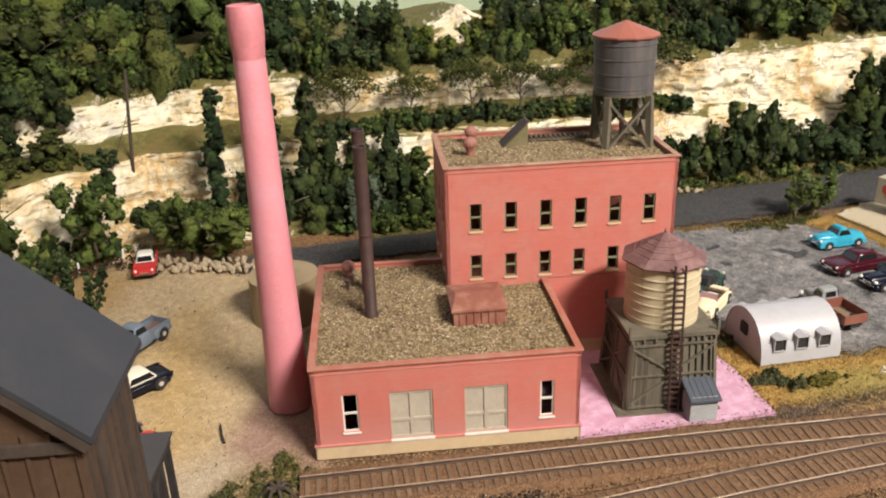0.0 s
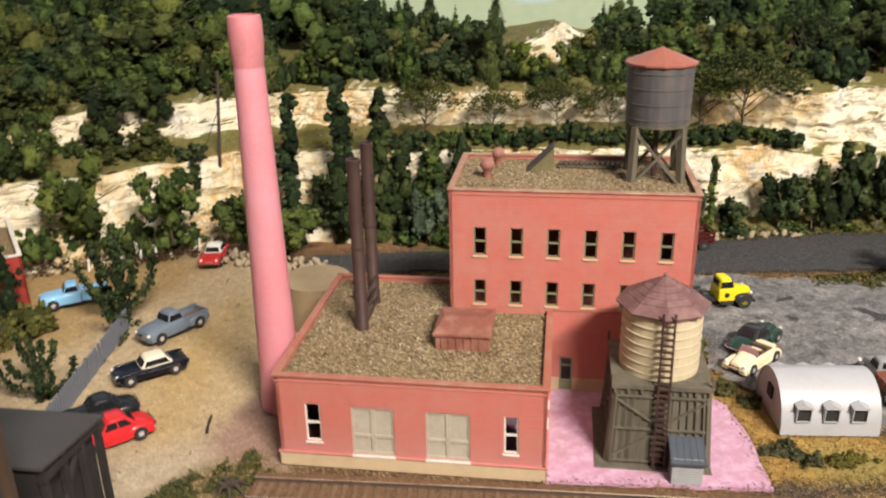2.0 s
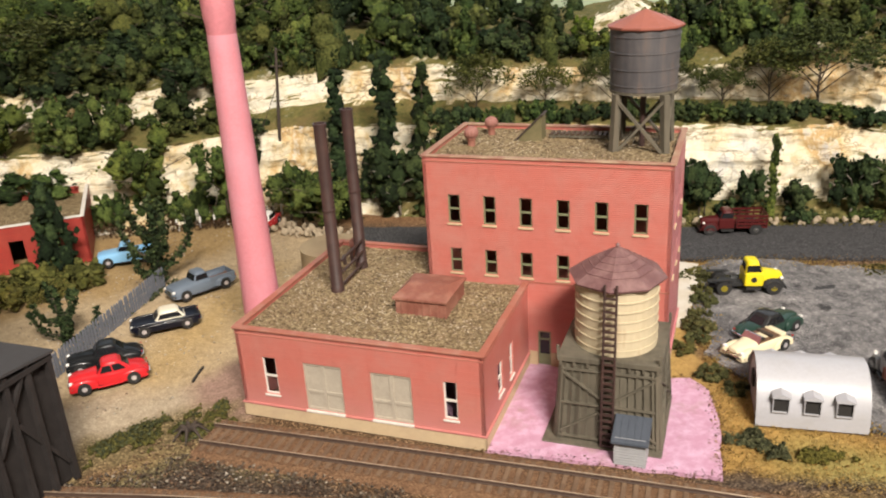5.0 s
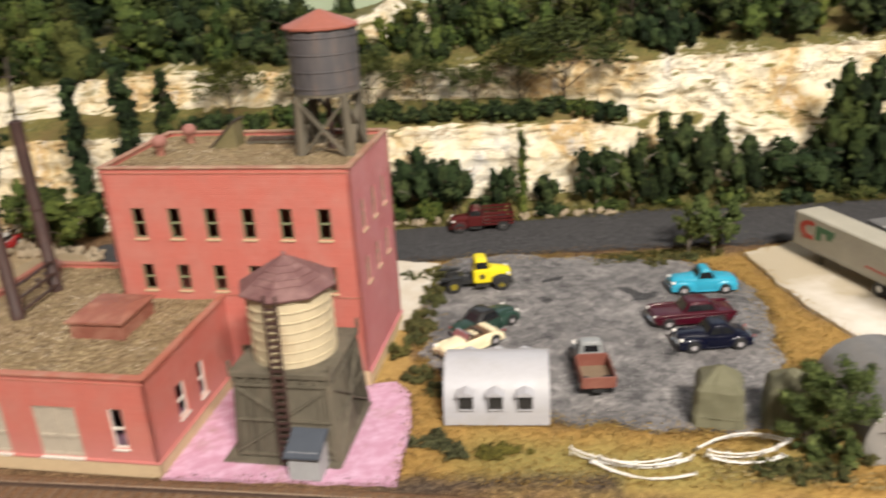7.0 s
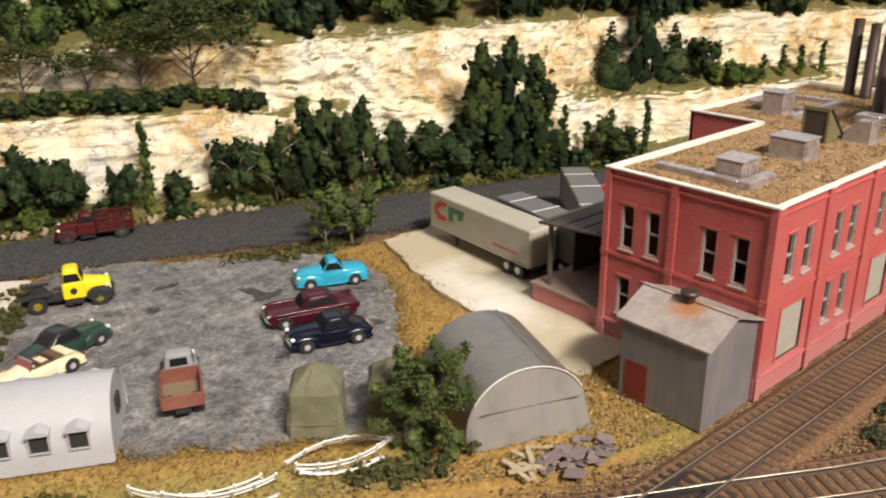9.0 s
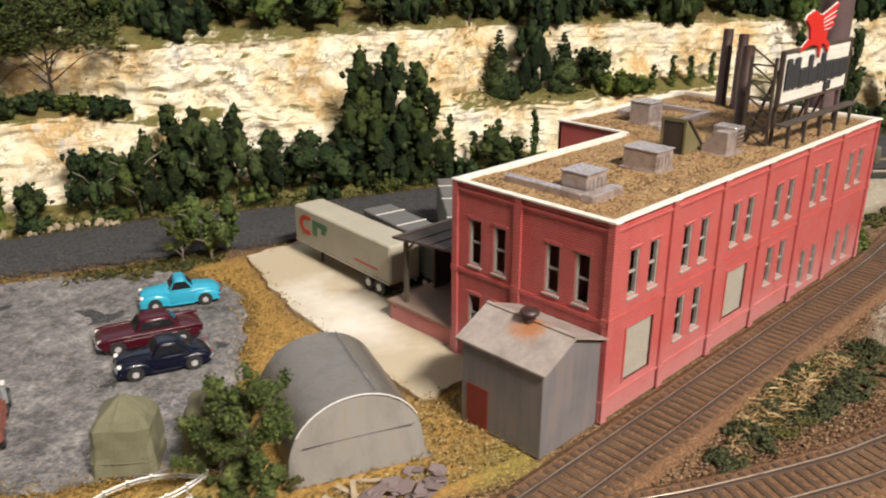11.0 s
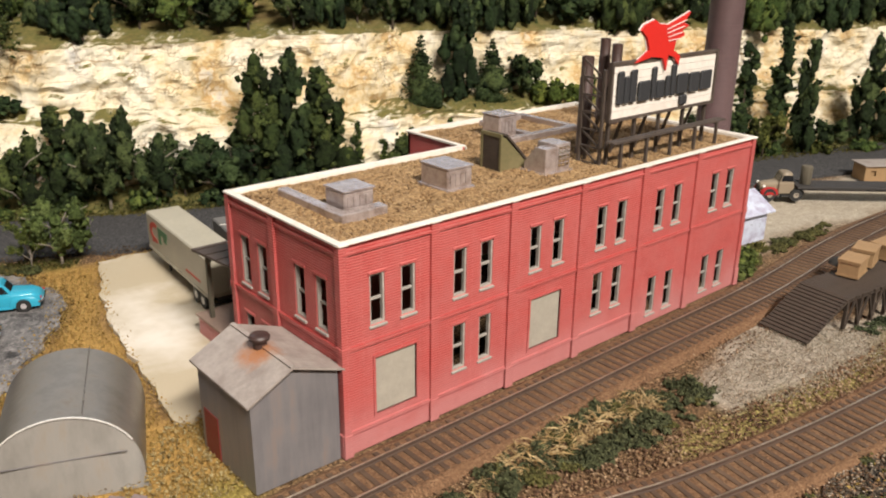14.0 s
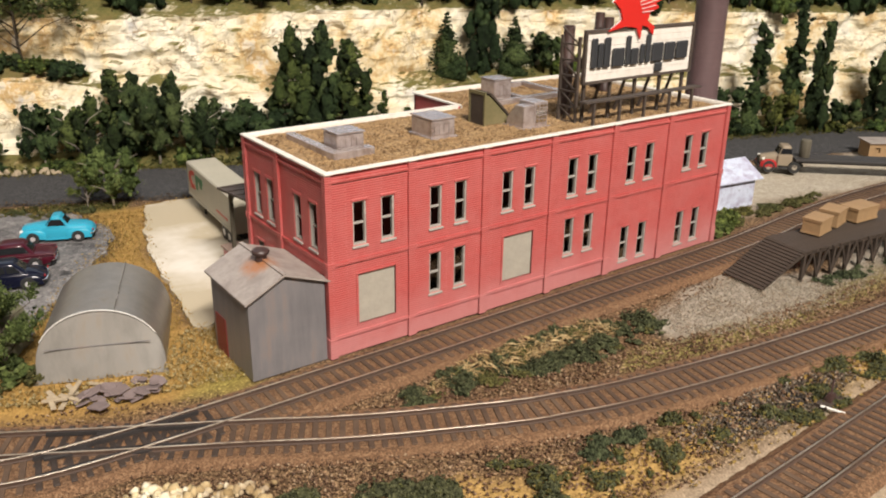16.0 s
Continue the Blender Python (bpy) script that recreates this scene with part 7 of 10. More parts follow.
def pickup(x, y, turn, L, W, H, colour, label, group="parked cars", bed=True):
    ob = thing("pickup_truck", label, "pickup truck", flat(x, y, 0.0012, turn), group=group)
    P, h, zb = paint(colour), L / 2, H * 0.16
    cut = 0.58 if bed else 1.0
    st = [(h - s * L, W * w, zb, H * zt, k) for s, w, zt, k in ((0.0, 0.34, 0.46, 0.6), (0.02, 0.42, 0.56, 0.5), (0.10, 0.46, 0.61, 0.5), (0.25, 0.48, 0.64, 0.5), (0.36, 0.49, 0.66, 0.45), (0.50, 0.49, 0.66, 0.4), (cut, 0.48, 0.64, 0.4))]
    part("body", loft(st, 11), P, ob, smooth=True)
    cabin(ob, L, W, h - 0.33 * L, h - 0.575 * L, h - 0.385 * L, h - 0.555 * L, H * 0.60, H * 0.92, W * 0.41, W * 0.34, P)
    x0, x1 = -h + 0.001, h - 0.59 * L
    b = Shape()
    for bx in ((x0, x1, -W * 0.41, -W * 0.37, zb, H * 0.60), (x0, x1, W * 0.37, W * 0.41, zb, H * 0.60), (x0, x0 + 0.0009, -W * 0.37, W * 0.37, zb, H * 0.57), (x1 - 0.0009, x1, -W * 0.37, W * 0.37, zb, H * 0.60)):
        b.box(*bx)
    part("cargo_bed", b, P, ob, bevel=0.0002)
    part("bed_floor", Shape().box(x0, x1, -W * 0.37, W * 0.37, zb, H * 0.36), surface("bed_boards", (0.20, 0.11, 0.085), (0.16, 0.09, 0.07), 0.7, 500, 100, 0.0001), ob, "brown bed floor")
    for sx in (0.17, 0.80):
        for sy in (-1, 1):
            rr = []
            for k in range(9):
                a = -1.25 + 2.5 * k / 8
                q = math.cos(a) ** 0.6
                rr.append([(h - sx * L + 0.15 * L * math.sin(a), sy * W * (0.375 + 0.13 * q * math.copysign(abs(math.cos(t)) ** 0.65, math.cos(t))), zb + H * 0.37 * q * max(0.0, math.sin(t)) ** 0.65) for t in [math.pi * j / 8 for j in range(9)]])
            part("fender", Shape().rings(rr), P, ob, smooth=True)
    part("running_board", Shape().box(-h * 0.35, h * 0.35, -W * 0.49, W * 0.49, zb * 0.8, zb * 0.8 + 0.0006), BLACK, ob)
    wheels(ob, [(h - 0.175 * L, W * 0.528), (h - 0.175 * L, -W * 0.528), (h - 0.80 * L, W * 0.528), (h - 0.80 * L, -W * 0.528)], 0.0041, 0.0022, arch=0.0046)
    trim(ob, L, W, H * 0.28, H * 0.26, h + 0.0005, -h - 0.0001)
    part("grille", Shape().box(h - 0.0010, h + 0.0002, -W * 0.24, W * 0.24, H * 0.30, H * 0.44), CHROME, ob, "chrome grille", bevel=0.0003)
    return ob


def big_truck(x, y, turn, cab, fender, L, label, kind, wheel_hub=CHROME, group="trucks"):
    """A bonneted lorry cab on a chassis; kind: tractor, dump, flatbed or stake."""
    ob = thing("truck", label, "truck", flat(x, y, 0.0012, turn), group=group)
    P, F, h, W = paint(cab), paint(fender), L / 2, 0.0225
    part("chassis", Shape().box(-h, h - 0.006, -0.0042, 0.0042, 0.0045, 0.0072), BLACK, ob)
    hood = [(h, 0.0036, 0.008, 0.0125, 0.5), (h - 0.001, 0.0044, 0.008, 0.0145, 0.5), (h - 0.006, 0.0052, 0.008, 0.0157, 0.5), (h - 0.0155, 0.0070, 0.008, 0.0168, 0.45)]
    part("hood", loft(hood, 9), P, ob, smooth=True)
    x0 = h - 0.0150
    part("cab_body", Shape().box(x0 - 0.0135, x0, -0.0090, 0.0090, 0.0060, 0.0165), P, ob, bevel=0.0008)
    cabin(ob, L, W, x0 - 0.0004, x0 - 0.0133, x0 - 0.0030, x0 - 0.0122, 0.0160, 0.0236, 0.0087, 0.0076, P)
    for sy in (-1, 1):
        rr = []
        for k in range(9):
            a = -1.3 + 2.6 * k / 8
            q = math.cos(a) ** 0.6
            rr.append([(h - 0.0075 + 0.0078 * math.sin(a), sy * (0.0080 + 0.0036 * q * math.cos(t)), 0.0055 + 0.0068 * q * max(0.0, math.sin(t))) for t in [math.pi * j / 8 for j in range(9)]])
        part("fender", Shape().rings(rr), F, ob, smooth=True)
        part("step", Shape().box(x0 - 0.0125, x0 - 0.0020, sy * 0.0100 - 0.0014, sy * 0.0100 + 0.0014, 0.0045, 0.0060), BLACK, ob)
        l = Shape(Matrix.Translation((h - 0.002, sy * 0.0080, 0.0125)) @ Matrix.Rotation(radians(90), 4, "Y")).turned(0, 0, [(0.0013, -0.0012), (0.0013, 0.0006), (0.0007, 0.0010)], 10)
        part("headlight", l, WHITE, ob, "round headlight", smooth=True)
    part("bumper", Shape().box(h + 0.0004, h + 0.0014, -0.0105, 0.0105, 0.0045, 0.0068), F if kind != "tractor" else BLACK, ob, bevel=0.0002)
    part("grille", Shape().box(h - 0.0002, h + 0.0005, -0.0040, 0.0040, 0.0068, 0.0125), CHROME if kind != "tractor" else BLACK, ob, bevel=0.0002)
    r = 0.0056
    rear = [-h + 0.0095] if kind != "flatbed" else [-h + 0.008]
    wheels(ob, [(h - 0.0075, 0.0112), (h - 0.0075, -0.0112)] + [(q, s * 0.0112) for q in rear for s in (1, -1)] + [(q, s * 0.0080) for q in rear for s in (1, -1)], r, 0.0028, wheel_hub, "wheel hub")
    part("axle", Shape().beam((rear[0], -0.0085, r), (rear[0], 0.0085, r), 0.0014), BLACK, ob)
    return ob, x0


red_bed = surface("red_brown_bed", (0.20, 0.065, 0.045), (0.16, 0.055, 0.04), 0.6, 500, 90, 0.0001, (0.26, 0.12, 0.08))

sedan(0.1335, 0.4485, 192, 0.0495, 0.0195, 0.0175, (0.55, 0.02, 0.025), "bright red forties coupe on a dirt lot", split=2)
sedan(0.1270, 0.4760, 188, 0.0490, 0.0195, 0.0170, (0.010, 0.011, 0.012), "glossy black forties coupe beside a picket fence", split=2)
sedan(0.1635, 0.5230, 190, 0.0500, 0.0195, 0.0155, (0.004, 0.005, 0.012), "midnight blue hardtop car with a cream roof", roof=(0.72, 0.66, 0.52), style="fifties", split=1)
pickup(0.1870, 0.5850, 209, 0.0560, 0.0205, 0.0195, (0.135, 0.165, 0.205), "dull grey-blue pickup truck on a dirt lot")
pickup(0.1190, 0.6790, 183, 0.0540, 0.0200, 0.0190, (0.22, 0.45, 0.68), "sky blue pickup truck behind a small tree")
sedan(0.2420, 0.7230, 247, 0.0470, 0.0195, 0.0160, (0.50, 0.025, 0.03), "red two-tone fifties car with a white roof", roof=(0.72, 0.70, 0.66), style="fifties", split=1)
sedan(0.5490, 0.3530, 196, 0.0480, 0.0195, 0.0150, (0.70, 0.62, 0.42), "cream open convertible with brown seats", open_top=True)
sedan(0.5690, 0.3730, 18, 0.0500, 0.0200, 0.0165, (0.02, 0.045, 0.034), "dark green forties fastback with a black roof", roof=(0.02, 0.02, 0.02))
sedan(0.7350, 0.3545, 157, 0.0480, 0.0195, 0.0185, (0.03, 0.30, 0.44), "turquoise blue rounded forties coupe on a gravel lot", style="coupe", split=1)
sedan(0.6965, 0.3180, 162, 0.0560, 0.0215, 0.0170, (0.048, 0.003, 0.010), "deep maroon fifties hardtop car", style="fifties", split=1)
sedan(0.6880, 0.2850, 162, 0.0480, 0.0205, 0.0170, (0.002, 0.003, 0.013), "dark navy blue sedan with chrome bumpers", style="forties", split=2)

t, x0 = big_truck(0.5920, 0.4395, -18, (0.75, 0.62, 0.02), (0.03, 0.03, 0.03), 0.0530, "yellow bonneted tractor truck with a bare black chassis", "tractor", paint((0.22, 0.18, 0.02)))
part("fifth_wheel", Shape().turned(-0.014, 0, [(0.0055, 0.0072), (0.0055, 0.0085), (0.003, 0.009)], 16), BLACK, t)
part("fuel_tank", Shape().tube([(x0 - 0.020, 0.0085, 0.0058), (x0 - 0.011, 0.0085, 0.0058)], 0.0024, 10), BLACK, t)
part("emblem", Shape(Matrix.Translation((x0 - 0.007, -0.0091, 0.0115)) @ Matrix.Rotation(radians(90), 4, "X")).turned(0, 0, [(0.0021, -0.0002), (0.0021, 0.0003)], 16), BLACK, t, "plain dark round emblem")
for sy in (-1, 1):
    part("rear_mudguard", Shape().box(-0.0265, -0.0105, sy * 0.0095 - 0.0018, sy * 0.0095 + 0.0018, 0.0115, 0.0123), BLACK, t)

t, x0 = big_truck(0.5995, 0.2860, 68, (0.25, 0.26, 0.26), (0.20, 0.21, 0.21), 0.0590, "grey dump truck with a rusty red open bed", "dump")
b = Shape()
for bx in ((-0.0295, x0 - 0.0150, -0.0112, -0.0104, 0.0082, 0.0165), (-0.0295, x0 - 0.0150, 0.0104, 0.0112, 0.0082, 0.0165), (-0.0295, -0.0287, -0.0104, 0.0104, 0.0082, 0.0160), (x0 - 0.0158, x0 - 0.0150, -0.0104, 0.0104, 0.0082, 0.0180)):
    b.box(*bx)
part("dump_bed", b, red_bed, t, "rusty red bed sides", bevel=0.0002)
part("bed_floor", Shape().box(-0.0287, x0 - 0.0158, -0.0104, 0.0104, 0.0075, 0.0088), surface("worn_bed_floor", (0.22, 0.16, 0.10), (0.17, 0.12, 0.08), 0.8, 500, 70, 0.0002), t, "worn brown bed floor")
for k in range(5):
    for sy in (-1, 1):
        part("rib", Shape().box(-0.028 + k * 0.0068, -0.0272 + k * 0.0068, sy * 0.0115 - 0.0003, sy * 0.0115 + 0.0003, 0.0082, 0.0160), red_bed, t)

t.matrix_basis = t.matrix_basis @ Matrix.Scale(0.88, 4)
t, x0 = big_truck(0.6490, 0.5530, 161, (0.075, 0.012, 0.012), (0.06, 0.011, 0.011), 0.0560, "dark maroon stake-bed truck on the road", "stake")
t.matrix_basis = t.matrix_basis @ Matrix.Diagonal((1, 1, 0.86, 1))
part("bed_floor", Shape().box(-0.0280, x0 - 0.0145, -0.0108, 0.0108, 0.0075, 0.0092), paint((0.075, 0.012, 0.012)), t)
for k in range(5):
    for sy in (-1, 1):
        part("stake", Shape().box(-0.0275 + k * 0.0062, -0.0263 + k * 0.0062, sy * 0.0104 - 0.0004, sy * 0.0104 + 0.0004, 0.0092, 0.0215), paint((0.06, 0.011, 0.011)), t)
for z in (0.011, 0.015, 0.019):
    for sy in (-1, 1):
        part("slat", Shape().box(-0.0280, x0 - 0.0145, sy * 0.0110 - 0.0003, sy * 0.0110 + 0.0003, z, z + 0.0022), paint((0.075, 0.012, 0.012)), t)
    part("slat", Shape().box(-0.0283, -0.0277, -0.0104, 0.0104, z, z + 0.0022), paint((0.075, 0.012, 0.012)), t)


def box_trailer(x, y, turn, L, W, H, skin, label, ribs=False):
    """The rear is at x = 0, the nose at x = L."""
    ob = thing("box_trailer", label, "trailer", flat(x, y, 0.0016, turn), group="trailers at the dock")
    part("box_body", Shape().box(0, L, -W / 2, W / 2, 0.0115, H), skin, ob, bevel=0.0009)
    part("skirt_rail", Shape().box(0.0005, L - 0.0005, -W / 2 - 0.0003, W / 2 + 0.0003, 0.0105, 0.0120), skin, ob)
    wheels(ob, [(q, s * W / 2) for q in (0.012, 0.0235) for s in (1, -1)], 0.0056, 0.0034, WHITE, "white wheel hub")
    part("bogie", Shape().box(0.006, 0.030, -0.0045, 0.0045, 0.0050, 0.0106), BLACK, ob)
    for s in (1, -1):
        part("landing_leg", Shape().box(L * 0.76 - 0.0008, L * 0.76 + 0.0008, s * 0.0070 - 0.0008, s * 0.0070 + 0.0008, -0.0002, 0.0108), BLACK, ob)
    part("rear_bumper", Shape().box(-0.0010, 0.0, -W * 0.42, W * 0.42, 0.0060, 0.0072), BLACK, ob)
    for k in (0, 1):
        part("rear_door", Shape().box(-0.0004, 0.0, -W * 0.46 + k * W * 0.47, -W * 0.46 + k * W * 0.47 + W * 0.45, 0.0130, H - 0.0015), skin, ob)
    if ribs:
        for q in (0.03, 0.10, 0.50, 0.80):
            s = Shape()
            s.box(L * q - 0.0004, L * q + 0.0004, -W / 2 - 0.0002, W / 2 + 0.0002, H - 0.0002, H + 0.0003)
            part("roof_band", s, WHITE, ob, "white roof band")
    return ob


TRAILER = surface("tan_grey_trailer", (0.42, 0.39, 0.31), (0.37, 0.345, 0.275), 0.5, 500, 60, 0.00005)
VAN = surface("dark_grey_van", (0.145, 0.14, 0.135), (0.12, 0.115, 0.11), 0.5, 500, 60, 0.00005)
TR = math.degrees(math.atan2(0.109, 0.0085))
bt = box_trailer(0.8400, 0.2620, TR, 0.1120, 0.0235, 0.0365, TRAILER, "beige freight trailer with a red and green emblem on its side")
RED_M, GREEN_M = plain("emblem_red", (0.42, 0.06, 0.04), 0.6), plain("emblem_green", (0.07, 0.16, 0.08), 0.6)
ys = 0.0118
e = Shape()
turns = [math.pi * (0.35 + 1.3 * k / 10) for k in range(11)]
e.rings([[(0.0950 - r * math.cos(a), y, 0.0255 + 0.65 * r * math.sin(a)) for r, y in ((0.0060, ys - 0.0001), (0.0110, ys - 0.0001), (0.0110, ys + 0.0002), (0.0060, ys + 0.0002))] for a in turns])
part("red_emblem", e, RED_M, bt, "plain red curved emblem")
e = Shape()
e.box(0.0700, 0.0885, ys - 0.0001, ys + 0.0002, 0.0270, 0.0312)
e.box(0.0830, 0.0885, ys - 0.0001, ys + 0.0002, 0.0200, 0.0270)
e.box(0.0720, 0.0775, ys - 0.0001, ys + 0.0002, 0.0235, 0.0270)
part("green_emblem", e, GREEN_M, bt, "plain green angular emblem")
part("lettering_bar", Shape().box(0.0130, 0.0380, ys - 0.0001, ys + 0.0002, 0.0170, 0.0182), RED_M, bt, "thin red bar of unreadable writing")
part("lettering_bar", Shape().box(0.0980, 0.1030, ys - 0.0001, ys + 0.0002, 0.0180, 0.0187), RED_M, bt, "thin red bar of unreadable writing")
box_trailer(0.8645, 0.2460, 81, 0.0880, 0.0230, 0.0355, VAN, "dark grey freight trailer with white roof bands", True)
box_trailer(0.8970, 0.2640, 50, 0.1070, 0.0230, 0.0360, VAN, "dark grey freight trailer with white roof bands", True)
rc, x0 = big_truck(0.9780, 0.3180, 50, (0.50, 0.03, 0.03), (0.45, 0.03, 0.03), 0.0450, "red bonneted tractor truck beside a grey trailer", "tractor")

t, x0 = big_truck(1.3313, 0.1733, 138, (0.26, 0.21, 0.15), (0.34, 0.025, 0.025), 0.0400, "tan and red bonneted tractor truck on a gravel yard", "tractor")
fb = thing("flatbed_trailer", "long black flatbed trailer with a drum on it", "trailer", flat(1.3426, 0.1617, 0.0012, 138 + 180))
part("deck", Shape().box(-0.006, 0.125, -0.0115, 0.0115, 0.0118, 0.0140), surface("black_deck", (0.03, 0.028, 0.028), (0.045, 0.04, 0.038), 0.7, 500, 90, 0.0002), fb, bevel=0.0002)
part("spine", Shape().box(0.0, 0.120, -0.0035, 0.0035, 0.0085, 0.0117), BLACK, fb)
wheels(fb, [(q, s * 0.0112) for q in (0.1000, 0.1130) for s in (1, -1)], 0.0054, 0.0030, BLACK, "black hub")
part("axle_box", Shape().box(0.094, 0.119, -0.0045, 0.0045, 0.0050, 0.0086), BLACK, fb)
drum = single("steel_drum", Shape().turned(0, 0, [(0.0046, 0), (0.0049, 0.0004), (0.0049, 0.015), (0.0043, 0.0163), (0.0021, 0.0168)], 20), OLD_WOOD, "grey-brown upright drum standing on a flatbed", "drum", flat(1.3456, 0.1587, 0.0152), smooth=True)

# ---- plants ----
rng = np.random.default_rng(5)


def leaf_mesh(name, centres, sizes, material, flatness=0.0, slim=1.0):
    """Small crumpled leaf tufts as loose quads at the given places."""
    n = len(centres)
    a = rng.normal(size=(n, 3))
    a[:, 2] *= 1 - flatness
    a /= np.linalg.norm(a, axis=1)[:, None]
    b = np.cross(a, rng.normal(size=(n, 3)))
    b /= np.linalg.norm(b, axis=1)[:, None]
    s = (sizes * rng.uniform(0.6, 1.35, n))[:, None]
    k = rng.uniform(0.45, 0.9, n)[:, None] * slim
    lift = np.cross(a, b) * s * 0.35
    v = np.stack([centres - a * s, centres + b * s * k + lift, centres + a * s, centres - b * s * k + lift], 1).reshape(-1, 3)
    return arrays(name, v, np.arange(4 * n).reshape(n, 4), material)


def ball_points(n):
    p = rng.normal(size=(n, 3))
    return p / np.linalg.norm(p, axis=1)[:, None]


ICO_V = np.array([(0, 1, 1.618), (0, -1, 1.618), (0, 1, -1.618), (0, -1, -1.618), (1, 1.618, 0), (-1, 1.618, 0), (1, -1.618, 0), (-1, -1.618, 0), (1.618, 0, 1), (-1.618, 0, 1), (1.618, 0, -1), (-1.618, 0, -1)]) / 1.9
ICO_F = np.array([(0, 1, 8), (0, 8, 4), (0, 4, 5), (0, 5, 9), (0, 9, 1), (1, 6, 8), (8, 6, 10), (8, 10, 4), (4, 10, 2), (4, 2, 5), (5, 2, 11), (5, 11, 9), (9, 11, 7), (9, 7, 1), (1, 7, 6), (3, 6, 7), (3, 10, 6), (3, 2, 10), (3, 11, 2), (3, 7, 11)])


OCT_V = np.array([(1, 0, 0), (-1, 0, 0), (0, 1, 0), (0, -1, 0), (0, 0, 1), (0, 0, -1)], float)
OCT_F = np.array([(0, 2, 4), (2, 1, 4), (1, 3, 4), (3, 0, 4), (2, 0, 5), (1, 2, 5), (3, 1, 5), (0, 3, 5)])


def lumps(V, F, at, radii, rough, start, tall=1.0):
    """Rough little bodies: vertices and triangles."""
    n, k = len(at), len(V)
    turn = np.linalg.qr(rng.normal(size=(n, 3, 3)))[0]
    v = np.einsum("nij,kj->nki", turn, V) * rng.uniform(1 - rough, 1 + rough, (n, k, 1)) * radii[:, None, None] * np.array((1, 1, tall)) + at[:, None]
    return v.reshape(-1, 3), (F[None] + start + k * np.arange(n)[:, None, None]).reshape(-1, 3)


def foam_mesh(name, cores, crumbs, flakes, size, material, tall=1.0, lobes=()):
    """Foam foliage in one mesh: rough clumps, crumbs on them and fine flakes round them. cores and crumbs: (places, radii)."""
    v1, f1 = lumps(ICO_V, ICO_F, *cores, 0.6, 0, tall) if len(cores[0]) else (np.empty((0, 3)), np.empty((0, 3), int))
    v2, f2 = lumps(OCT_V, OCT_F, *crumbs, 0.35, len(v1), tall) if len(crumbs[0]) else (np.empty((0, 3)), np.empty((0, 3), int))
    m = len(flakes)
    a = rng.normal(size=(m, 3))
    a /= np.linalg.norm(a, axis=1)[:, None]
    b = np.cross(a, rng.normal(size=(m, 3)))
    b /= np.linalg.norm(b, axis=1)[:, None]
    s = (size * rng.uniform(0.5, 1.4, m))[:, None]
    a, b = a * np.array((1, 1, tall)), b * np.array((1, 1, tall))
    q = np.stack([flakes - a * s, flakes + b * s * 0.75, flakes + a * s, flakes - b * s * 0.75], 1).reshape(-1, 3)
    n = len(v1) + len(v2)
    f3 = (np.array([(0, 1, 2), (0, 2, 3)])[None] + n + 4 * np.arange(m)[:, None, None]).reshape(-1, 3)
    vs, fs, n = [v1, v2, q], [f1, f2, f3], n + 4 * m
    for lv, lf in lobes:
        mid = lv.mean(0)
        vs.append(mid + (lv - mid) * np.array((0.78, 0.78, 0.90)))
        fs.append(lf + n)
        n += len(lv)
    return arrays(name, np.concatenate(vs), np.concatenate(fs), material)


def lobe(centre, wide, high, seed, around=12, up=8):
    """A ragged ball of foam with hollows and knobs."""
    v = []
    for j in range(up + 1):
        a = math.pi * (j / up - 0.5)
        z = math.sin(a)
        ring = math.cos(a)
        for i in range(around):
            t = 2 * math.pi * (i + 0.5 * (j % 2)) / around
            p = Vector((ring * math.cos(t), ring * math.sin(t), z))
            q = p * 1.3 + Vector((seed * 3.7, seed * 1.9, seed))
            d = 0.80 + 0.62 * noise.noise(q * 1.9) + 0.50 * noise.noise(q * 4.3)
            v.append((centre[0] + wide * p.x * d, centre[1] + wide * p.y * d, centre[2] + high * p.z * (0.55 + 0.45 * d)))
    f = []
    for j in range(up):
        for i in range(around):
            k = (i + 1) % around
            a, b, c, d = j * around + i, j * around + k, (j + 1) * around + i, (j + 1) * around + k
            f += [(a, b, c), (b, d, c)]
    return np.array(v), np.array(f)


def ragged(lobes, n, out, tall):
    """Places for flakes over the skin of some lobes."""
    share = [max(4, int(n / len(lobes)))] * len(lobes)
    got = []
    for (v, _), k in zip(lobes, share):
        mid = v.mean(0)
        p = v[rng.integers(0, len(v), k)]
        grow = rng.uniform(0.90, 1.0 + out, k)
        got.append(mid + (p - mid) * np.stack([grow, grow, np.minimum(grow, 1.04)], 1) + rng.normal(0, 0.012, (k, 3)) * np.array((1, 1, tall)))
    return np.concatenate(got)


def chunks(lobes, n, small, large, tall, spread=0.30):
    """Broken lumps of foam over the skin of some lobes: places and radii."""
    at = np.concatenate([ragged(lobes, n * 0.6, 0.12, tall), ragged(lobes, n * 0.4, spread, tall)])
    return at, rng.uniform(small, large, len(at))


NONE = (np.empty((0, 3)), np.empty(0))


